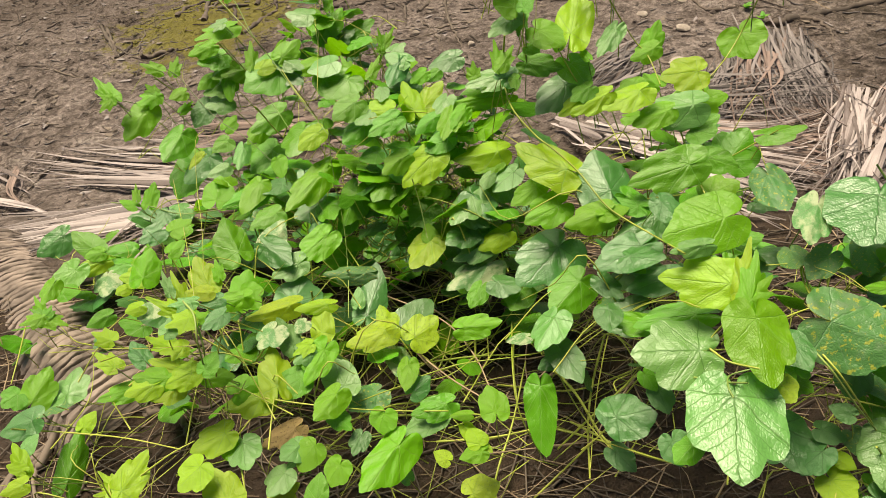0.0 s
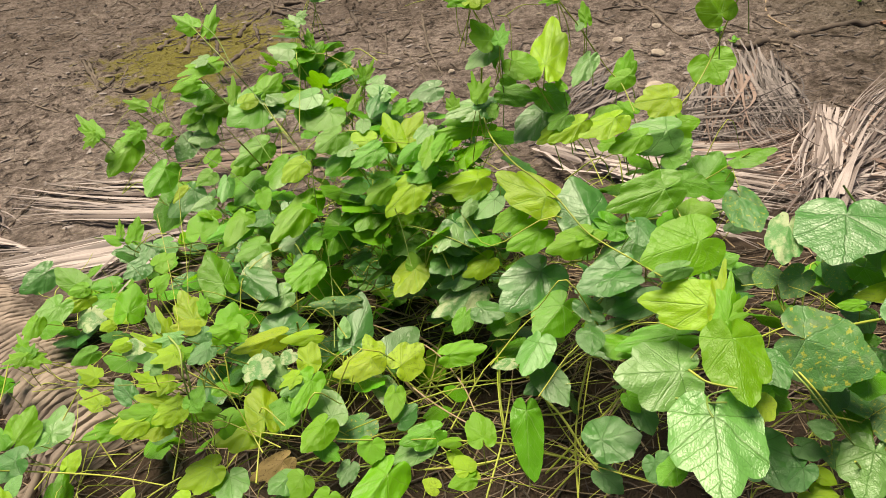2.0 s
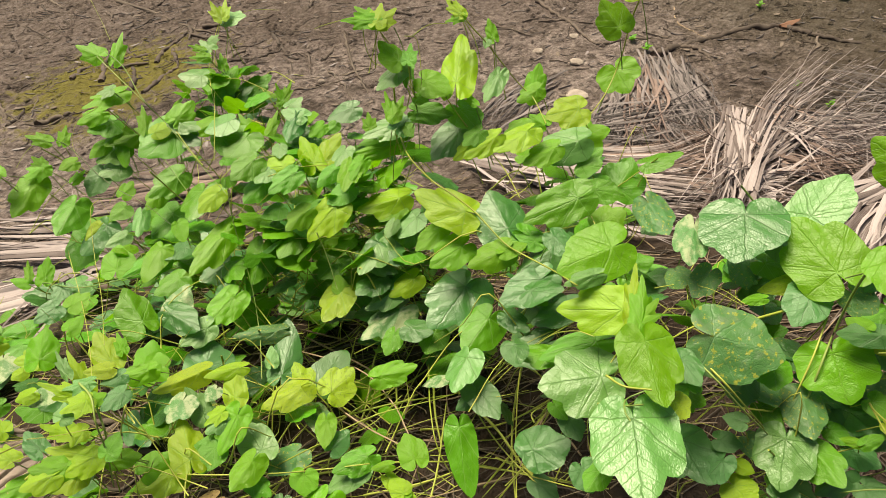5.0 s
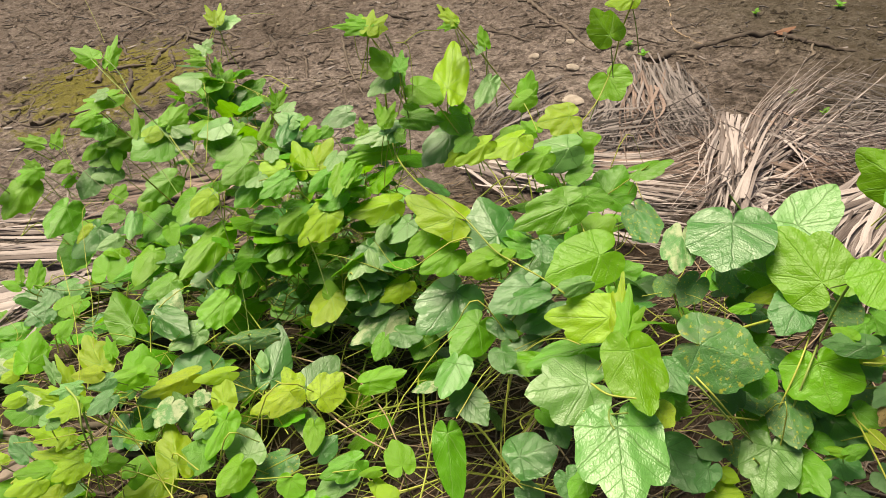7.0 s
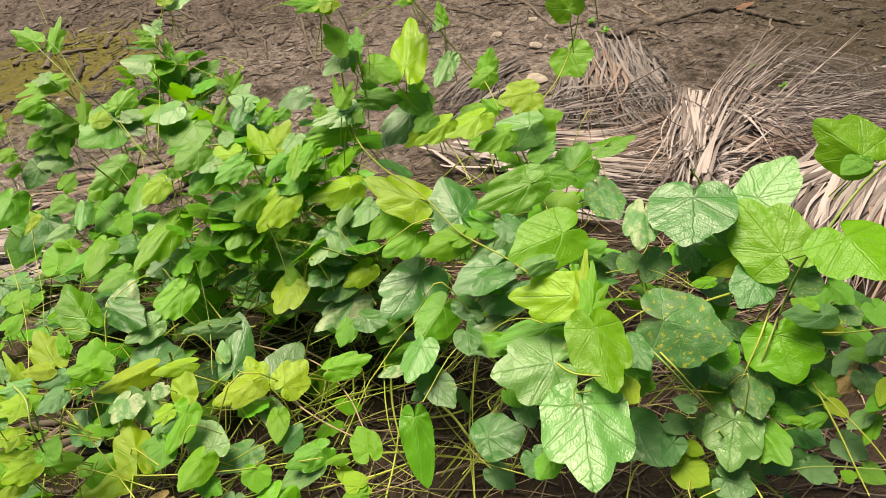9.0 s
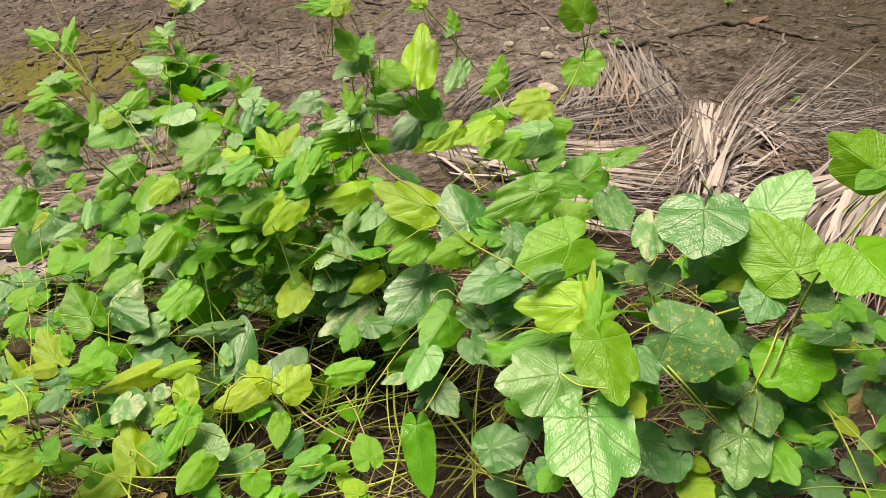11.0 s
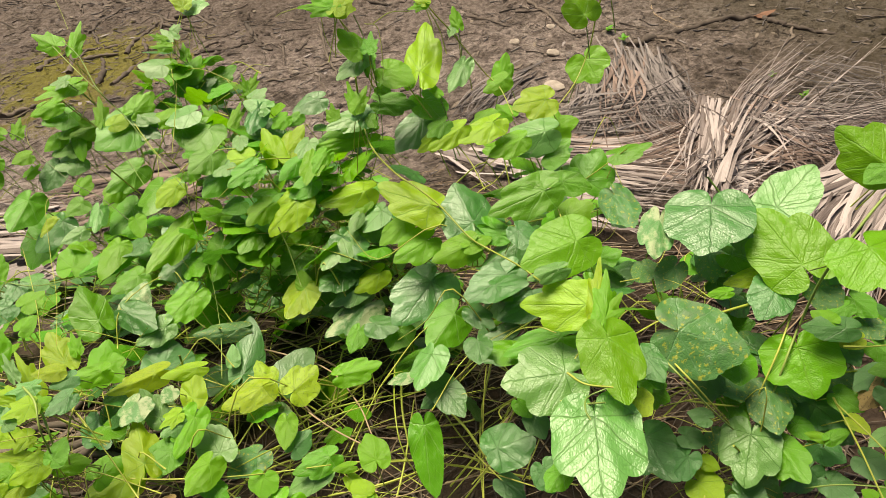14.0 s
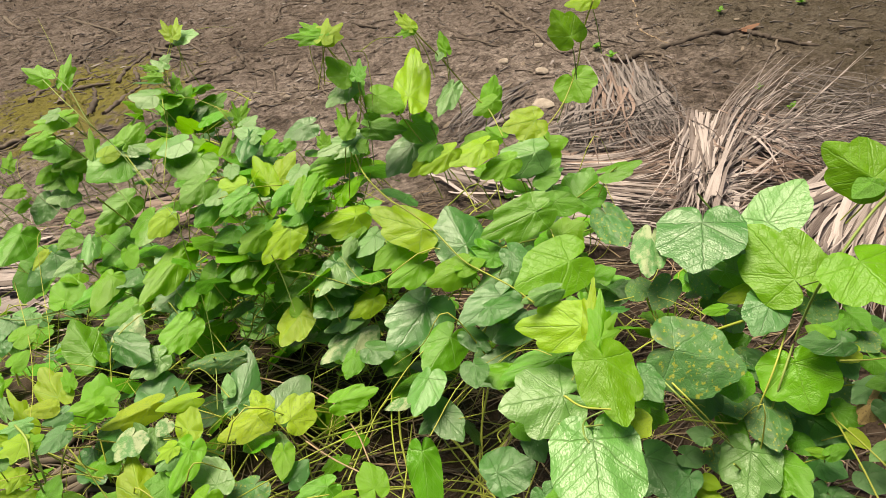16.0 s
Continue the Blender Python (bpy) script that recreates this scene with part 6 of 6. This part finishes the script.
stem(on, 0.0022, (-0.185, 0.667, 0.496), (-0.140, 0.679, 0.522), (-0.116, 0.693, 0.523), mat=STEM_PALE)
stem(on, 0.0022, (-0.543, 1.025, 0.399), (-0.414, 0.862, 0.501), (-0.391, 0.801, 0.508), mat=STEM_PALE)
stem(on, 0.0020, (-0.053, 0.750, 0.512), (-0.006, 0.738, 0.513), (0.055, 0.736, 0.498), (0.102, 0.745, 0.475), (0.156, 0.733, 0.487), mat=STEM_PALE)
on = vines["near_middle"]
stem(on, 0.0020, (0.349, 0.814, 0.499), (0.341, 0.798, 0.472), (0.330, 0.771, 0.418), (0.316, 0.713, 0.376), mat=STEM_PALE)
stem(on, 0.0022, (0.281, 0.809, 0.470), (0.298, 0.774, 0.445), (0.321, 0.749, 0.410), (0.347, 0.701, 0.415), mat=STEM_PALE)
stem(on, 0.0022, (0.239, 0.891, 0.448), (0.233, 0.788, 0.486), (0.236, 0.739, 0.466), (0.262, 0.718, 0.387), mat=STEM_PALE)
stem(on, 0.0020, (0.195, 0.723, 0.491), (0.252, 0.741, 0.444), (0.313, 0.748, 0.392), (0.362, 0.613, 0.564), mat=STEM_PALE)
stem(on, 0.0022, (0.377, 0.741, 0.535), (0.350, 0.755, 0.442), (0.313, 0.749, 0.393), (0.273, 0.721, 0.385), mat=STEM_PALE)
stem(on, 0.0018, (0.113, 0.798, 0.465), (0.172, 0.806, 0.476), (0.235, 0.812, 0.474), (0.288, 0.839, 0.447), mat=STEM_PALE)
stem(on, 0.0018, (0.047, 0.762, 0.475), (0.097, 0.794, 0.457), (0.157, 0.791, 0.476), (0.201, 0.828, 0.475), mat=STEM_PALE)
stem(on, 0.0016, (0.187, 0.706, 0.435), (0.236, 0.728, 0.434), (0.296, 0.768, 0.405), mat=STEM_PALE)
stem(on, 0.0022, (0.033, 0.914, 0.464), (0.040, 0.875, 0.462), (0.068, 0.818, 0.459), mat=STEM_PALE)
stem(on, 0.0024, (0.042, 0.722, 0.470), (0.071, 0.728, 0.452), (0.122, 0.749, 0.440), mat=STEM)
stem(on, 0.0026, (0.032, 0.981, 0.443), (0.139, 0.921, 0.433), (0.186, 0.827, 0.468), (0.205, 0.752, 0.498), mat=STRAW, name="dry_stem")
stem(on, 0.0026, (0.076, 0.907, 0.439), (0.108, 0.860, 0.442), (0.156, 0.792, 0.469), (0.209, 0.732, 0.494), mat=STRAW, name="dry_stem")
stem(on, 0.0022, (0.185, 0.721, 0.409), (0.255, 0.739, 0.385), (0.335, 0.749, 0.375), mat=STRAW, name="dry_stem")
stem(on, 0.0020, (0.409, 0.682, 0.589), (0.385, 0.698, 0.493), (0.352, 0.704, 0.396), mat=TWIG, name="dry_stem")
stem(on, 0.0012, (0.296, 0.791, 0.484), (0.304, 0.803, 0.495), (0.346, 0.797, 0.545), (0.375, 0.777, 0.595), mat=STEM_PALE, name="tendril", taper=0.4)
stem(on, 0.0012, (0.286, 0.793, 0.484), (0.315, 0.783, 0.496), (0.349, 0.757, 0.532), mat=STEM_PALE, name="tendril", taper=0.4)
on = vines["near_right"]
stem(on, 0.0032, (0.606, 0.716, 0.637), (0.544, 0.703, 0.644), (0.494, 0.693, 0.630), (0.462, 0.673, 0.648), mat=STEM_PALE)
stem(on, 0.0024, (0.487, 0.688, 0.633), (0.495, 0.652, 0.636), (0.525, 0.641, 0.593), (0.554, 0.637, 0.553), mat=STEM)
stem(on, 0.0026, (0.529, 0.796, 0.626), (0.530, 0.774, 0.610), (0.519, 0.723, 0.627), mat=STEM_PALE)
stem(on, 0.0024, (0.393, 0.657, 0.667), (0.402, 0.639, 0.672), (0.423, 0.631, 0.671), mat=STEM_PALE)
stem(on, 0.0022, (0.396, 0.608, 0.668), (0.395, 0.617, 0.669), (0.403, 0.634, 0.660), (0.421, 0.637, 0.663), mat=STEM)
stem(on, 0.0016, (0.590, 0.576, 0.540), (0.610, 0.559, 0.568), (0.651, 0.532, 0.589), mat=STEM)
stem(on, 0.0018, (0.603, 0.601, 0.638), (0.608, 0.564, 0.617), (0.610, 0.538, 0.602), (0.611, 0.518, 0.592), mat=STEM_PALE)
stem(on, 0.0016, (0.603, 0.596, 0.636), (0.617, 0.567, 0.626), (0.627, 0.541, 0.616), (0.632, 0.510, 0.605), mat=STEM_PALE)
stem(on, 0.0012, (0.491, 0.782, 0.631), (0.523, 0.785, 0.626), (0.536, 0.755, 0.644), (0.540, 0.706, 0.668), mat=STEM_PALE, name="tendril", taper=0.4)
on = vines["mid_right"]
stem(on, 0.0024, (0.606, 0.845, 0.696), (0.622, 0.824, 0.673), (0.626, 0.784, 0.663), (0.626, 0.739, 0.653), mat=STEM)
stem(on, 0.0030, (0.689, 0.681, 0.815), (0.657, 0.680, 0.780), (0.622, 0.665, 0.746), (0.622, 0.675, 0.699), (0.624, 0.681, 0.637), (0.601, 0.658, 0.608), (0.587, 0.642, 0.557), (0.579, 0.619, 0.568), mat=STEM)
stem(on, 0.0018, (0.642, 0.646, 0.639), (0.666, 0.636, 0.644), (0.700, 0.622, 0.659), mat=STEM_PALE)

on = vines["back_left"]
stem(on, 0.0017, (-0.250, 1.507, 0.714), (-0.188, 1.393, 0.722), (-0.139, 1.315, 0.714), (-0.113, 1.301, 0.672), mat=STEM)
stem(on, 0.0018, (-0.047, 1.606, 0.703), (-0.069, 1.573, 0.669), (-0.071, 1.501, 0.644), (-0.058, 1.419, 0.625), mat=STEM_PALE)
stem(on, 0.0024, (-0.194, 1.323, 0.692), (-0.177, 1.325, 0.657), (-0.153, 1.316, 0.630), mat=STEM_PALE)
stem(on, 0.0018, (-0.092, 1.284, 0.654), (-0.062, 1.224, 0.647), (-0.032, 1.161, 0.655), mat=STEM_PALE)
stem(on, 0.0011, (0.019, 1.554, 0.567), (0.031, 1.601, 0.571), (0.055, 1.606, 0.581), (0.094, 1.538, 0.601), mat=STEM_PALE, name="tendril")
stem(on, 0.0011, (-0.273, 1.653, 0.692), (-0.331, 1.801, 0.688), (-0.380, 1.919, 0.706), mat=STEM_PALE, name="tendril")
stem(on, 0.0011, (-0.022, 1.618, 0.711), (0.020, 1.637, 0.709), (0.068, 1.636, 0.701), mat=STEM_PALE, name="tendril")
stem(on, 0.0010, (-0.211, 1.332, 0.695), (-0.270, 1.369, 0.661), (-0.291, 1.361, 0.631), (-0.283, 1.335, 0.612), mat=STEM_PALE, name="tendril")
stem(on, 0.0010, (-0.334, 1.326, 0.652), (-0.338, 1.302, 0.653), (-0.343, 1.269, 0.647), mat=STEM_PALE, name="tendril")
on = vines["back_middle"]
stem(on, 0.0012, (0.282, 1.073, 0.829), (0.296, 1.077, 0.820), (0.295, 1.063, 0.784), (0.290, 1.061, 0.757), mat=STEM_PALE, name="tendril")
stem(on, 0.0012, (0.292, 1.077, 0.826), (0.314, 1.095, 0.829), (0.339, 1.110, 0.821), mat=STEM_PALE, name="tendril")
stem(on, 0.0012, (0.235, 1.080, 0.852), (0.234, 1.081, 0.820), (0.239, 1.089, 0.797), (0.249, 1.081, 0.793), mat=STEM_PALE, name="tendril")
stem(on, 0.0012, (0.250, 1.074, 0.841), (0.226, 1.083, 0.855), (0.186, 1.153, 0.829), (0.162, 1.265, 0.786), mat=STEM_PALE, name="tendril")
on = vines["mid_middle"]
stem(on, 0.0014, (0.307, 0.815, 0.468), (0.337, 0.807, 0.515), (0.373, 0.779, 0.588), (0.386, 0.728, 0.650), (0.394, 0.693, 0.678), mat=STEM_PALE, name="tendril")
stem(on, 0.0016, (0.068, 1.091, 0.660), (0.114, 1.111, 0.654), (0.176, 1.140, 0.626), (0.227, 1.137, 0.629), mat=STEM_PALE, name="tendril")
stem(on, 0.0014, (-0.004, 1.130, 0.647), (0.022, 1.147, 0.657), (0.064, 1.150, 0.658), (0.098, 1.132, 0.658), mat=STEM_PALE, name="tendril")
stem(on, 0.0014, (0.043, 1.082, 0.622), (0.070, 1.078, 0.645), (0.084, 1.089, 0.658), mat=STEM_PALE, name="tendril")
on = vines["mid_right"]
stem(on, 0.0024, (0.496, 0.694, 0.625), (0.504, 0.656, 0.628), (0.527, 0.646, 0.595), (0.558, 0.643, 0.546), mat=STEM_PALE)
stem(on, 0.0024, (0.536, 0.813, 0.618), (0.538, 0.790, 0.605), (0.524, 0.736, 0.617), mat=STEM_PALE)
stem(on, 0.0022, (0.482, 0.718, 0.623), (0.517, 0.738, 0.611), (0.529, 0.727, 0.628), mat=STEM_PALE)
stem(on, 0.0013, (0.520, 0.805, 0.602), (0.542, 0.796, 0.611), (0.552, 0.762, 0.634), (0.556, 0.723, 0.648), mat=STEM_PALE, name="tendril")
stem(on, 0.0022, (0.631, 0.702, 0.636), (0.604, 0.673, 0.618), (0.586, 0.657, 0.592), (0.572, 0.647, 0.555), mat=STEM_PALE)
stem(on, 0.0024, (0.393, 0.671, 0.608), (0.401, 0.641, 0.642), (0.416, 0.628, 0.657), mat=STEM)
stem(on, 0.0018, (0.343, 0.816, 0.513), (0.373, 0.804, 0.555), (0.393, 0.751, 0.636), mat=STEM_PALE)
on = vines["near_left"]
stem(on, 0.0026, (-0.108, 0.794, 0.629), (-0.088, 0.750, 0.617), (-0.096, 0.749, 0.572), (-0.084, 0.765, 0.519), mat=STEM)
stem(on, 0.0012, (-0.295, 1.188, 0.529), (-0.241, 1.060, 0.519), (-0.168, 0.914, 0.568), (-0.097, 0.783, 0.640), mat=STEM_PALE, name="tendril")


on = vines["near_middle"]
stem(on, 0.0040, (0.374, 0.929, 0.359), (0.342, 0.843, 0.372), (0.326, 0.785, 0.359), (0.314, 0.703, 0.370), mat=STEM_PALE)
stem(on, 0.0046, (0.282, 0.868, 0.385), (0.312, 0.807, 0.396), (0.336, 0.751, 0.384), (0.363, 0.702, 0.396), mat=STEM_PALE)
stem(on, 0.0042, (0.404, 0.850, 0.369), (0.367, 0.812, 0.382), (0.328, 0.786, 0.369), (0.280, 0.738, 0.381), mat=STEM_PALE)
stem(on, 0.0036, (0.068, 0.819, 0.354), (0.160, 0.808, 0.366), (0.248, 0.798, 0.355), mat=STEM_PALE)
stem(on, 0.0036, (0.280, 0.787, 0.350), (0.343, 0.755, 0.361), (0.416, 0.729, 0.350), mat=STEM_PALE)
stem(on, 0.0034, (0.082, 0.883, 0.359), (0.135, 0.905, 0.371), (0.185, 0.935, 0.359), mat=STEM_PALE)
stem(on, 0.0034, (0.092, 0.896, 0.364), (0.183, 0.894, 0.376), (0.264, 0.898, 0.365), mat=STEM_PALE)
stem(on, 0.0042, (0.244, 0.956, 0.369), (0.236, 0.864, 0.381), (0.237, 0.814, 0.370), mat=STEM_PALE)
stem(on, 0.0036, (0.131, 0.885, 0.360), (0.199, 0.900, 0.371), (0.214, 0.914, 0.360), mat=STEM_PALE)
stem(on, 0.0036, (0.284, 0.804, 0.344), (0.244, 0.781, 0.357), (0.183, 0.778, 0.344), mat=STEM_PALE)
stem(on, 0.0034, (0.306, 0.802, 0.338), (0.370, 0.748, 0.351), (0.438, 0.727, 0.339), mat=STEM_PALE)
stem(on, 0.0034, (0.126, 0.775, 0.354), (0.200, 0.769, 0.366), (0.269, 0.787, 0.354), mat=STEM_PALE)
stem(on, 0.0034, (0.185, 0.945, 0.359), (0.183, 0.885, 0.371), (0.178, 0.857, 0.359), mat=STEM_PALE)
stem(on, 0.0030, (0.080, 0.950, 0.345), (0.131, 0.890, 0.356), (0.173, 0.841, 0.344), mat=STEM_PALE)
stem(on, 0.0038, (0.050, 1.063, 0.367), (0.140, 0.969, 0.382), (0.163, 0.950, 0.369), mat=STRAW, name="dry_stem")
stem(on, 0.0034, (0.037, 1.092, 0.359), (0.123, 1.028, 0.376), (0.177, 1.005, 0.364), mat=STRAW, name="dry_stem")
stem(on, 0.0034, (0.065, 0.976, 0.360), (0.111, 0.894, 0.371), (0.162, 0.841, 0.360), mat=STRAW, name="dry_stem")
stem(on, 0.0036, (0.210, 0.920, 0.354), (0.178, 0.852, 0.366), (0.154, 0.812, 0.354), mat=STRAW, name="dry_stem")
stem(on, 0.0046, (0.275, 0.766, 0.340), (0.299, 0.761, 0.351), (0.326, 0.774, 0.338), mat=STRAW, name="dry_stem")
stem(on, 0.0034, (0.111, 0.878, 0.339), (0.175, 0.853, 0.352), (0.235, 0.842, 0.339), mat=STRAW, name="dry_stem")
stem(on, 0.0030, (0.244, 0.912, 0.339), (0.278, 0.904, 0.351), (0.385, 0.938, 0.339), mat=STRAW, name="dry_stem")
stem(on, 0.0030, (0.179, 0.772, 0.329), (0.200, 0.809, 0.342), (0.228, 0.864, 0.329), mat=STRAW, name="dry_stem")
stem(on, 0.0022, (0.271, 0.832, 0.450), (0.310, 0.858, 0.461), (0.374, 0.899, 0.449), (0.470, 0.915, 0.462), mat=STEM_PALE, name="tendril")


def understorey():
    """Older leaves that fill each vine from below, in the shade of its outer ones."""
    rng = random.Random(21)
    share = {"near_left": 0.1, "near_middle": 0.0, "near_right": 0.6, "mid_left": 0.9, "mid_middle": 0.5, "mid_right": 2.2, "back_left": 1.1, "back_middle": 2.6, "back_right": 2.4}
    for key, vine in vines.items():
        outer = [ob for ob in vine.children if ob.name.startswith("leaf") and ob.matrix_basis.translation.z < {"back_left": 0.62, "back_right": 0.66}.get(key, 0.70) and ob.scale.y > 0.024]
        for _ in range(int(len(outer) * share[key])):
            o = rng.choice(outer).matrix_basis.translation
            x, y = o.x + rng.gauss(0, 0.055), o.y + rng.uniform(-0.03, 0.06)
            z = max(ground_height(x, y) + 0.03, o.z - (rng.uniform(0.030, 0.100) if key.startswith("back") else rng.uniform(0.050, 0.120)))
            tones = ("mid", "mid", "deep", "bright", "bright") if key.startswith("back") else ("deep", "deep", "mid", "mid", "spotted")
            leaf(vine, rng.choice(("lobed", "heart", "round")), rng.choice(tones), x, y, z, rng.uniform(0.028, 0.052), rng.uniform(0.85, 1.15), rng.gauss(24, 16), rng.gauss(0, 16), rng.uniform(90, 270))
        if key.startswith("near"):
            continue
        # lower leaves on the slope behind
        for _ in range(int(len(outer) * (2.2 if key.startswith("back") else 0.8))):
            o = rng.choice(outer).matrix_basis.translation
            back = rng.uniform(0.02, 0.36)
            x, y = o.x + rng.gauss(0, 0.05), o.y + back
            z = max(ground_height(x, y) + 0.03, o.z - 0.09 - back * rng.uniform(0.95, 1.4))
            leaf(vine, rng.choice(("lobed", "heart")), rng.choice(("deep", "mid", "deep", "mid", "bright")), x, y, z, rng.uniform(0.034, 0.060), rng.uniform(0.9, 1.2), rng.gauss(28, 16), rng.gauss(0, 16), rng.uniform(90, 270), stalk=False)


understorey()


def sprout(x, y, size, turn):
    """A seedling of three or four small leaves on the path."""
    ob = thing("seedling", (x, y, ground_height(x, y)), "tiny green seedling in the bare soil", "seedling", "seedlings on the path")
    for k in range(4):
        leaf(ob, "heart", ("bright", "mid")[k % 2], x, y, ground_height(x, y) + 0.012 + 0.004 * k, size, 0.75, 12, 0, turn + 95 * k, stalk=False)


for spot in ((1.252, 2.718, 0.022, 10), (1.277, 2.627, 0.024, 60), (1.856, 2.851, 0.020, 30), (2.206, 2.814, 0.028, 80), (1.620, 1.990, 0.020, 15), (1.619, 2.171, 0.016, 50)):
    sprout(*spot)
fallen = thing("fallen_leaf", (1.860, 2.622, ground_height(1.860, 2.622)), "dry reddish-brown leaf lying on the soil", "leaf")
leaf(fallen, "narrow", "red", 1.836, 2.634, ground_height(1.836, 2.634) + 0.02, 0.075, 0.5, 5, 0, -80, stalk=False)


def tangle():
    """Thin stems that cross under the leaves, too many to count."""
    rng = random.Random(8)
    spots = [ob.matrix_basis.translation.copy() for key, vine in vines.items() if key != "near_middle" for ob in vine.children if ob.name.startswith("leaf") and ob.matrix_basis.translation.z < 0.62 and ob.scale.y > 0.024]
    for name, label, mat, count, drop in (("stem_tangle", "tangle of thin yellow-green stems under the leaves", STEM_PALE, 460, (0.015, 0.16)), ("petiole_tangle", "thin yellow-green leaf stalks between the leaves", STEM_PALE, 130, (-0.004, 0.02)), ("dry_stem_tangle", "tangle of thin dry brown stems under the leaves", STRAW, 300, (0.06, 0.30))):
        verts, faces = [], []
        for _ in range(count):
            o = rng.choice(spots)
            d = rng.uniform(*drop)
            x, y, z = o.x + rng.gauss(0, 0.03), o.y + d * rng.uniform(0.2, 0.8), o.z - d
            a, far = rng.uniform(0, math.pi), rng.uniform(0.04, 0.13)
            run = []
            for k in (-1, -0.3, 0.4, 1):
                px, py = x + math.cos(a) * far * k + rng.gauss(0, 0.01), y + math.sin(a) * far * k * 0.7 + rng.gauss(0, 0.01)
                run.append(Vector((px, py, max(ground_height(px, py) + 0.008, z + rng.gauss(0, 0.03) - 0.02 * abs(k)))))
            tube_data(spline(run, 4), rng.uniform(0.0007, 0.0014), 5, 0.3, verts, faces)
        tagged(mesh_object(name, verts, faces, mat), label, "stems", kind="stuff")


tangle()


def open_stems():
    """Single leafless stems that lean over the open dark soil."""
    rng = random.Random(17)
    on = vines["near_middle"]
    for _ in range(46):
        x, y, a = rng.uniform(-0.02, 0.44), rng.uniform(0.58, 0.97), rng.gauss(0.3, 0.75)
        far, run = rng.uniform(0.06, 0.19), []
        for k in (-1, -0.3, 0.4, 1):
            px, py = x + math.cos(a) * far * k + rng.gauss(0, 0.006), y + math.sin(a) * far * k + rng.gauss(0, 0.006)
            run.append(Vector((px, py, ground_height(px, py) + rng.uniform(0.015, 0.085))))
        stem(on, rng.choice((0.0013, 0.0016, 0.0022, 0.0034)), *run, mat=rng.choice((STEM_PALE, STEM_PALE, STEM_PALE, STRAW)))


open_stems()
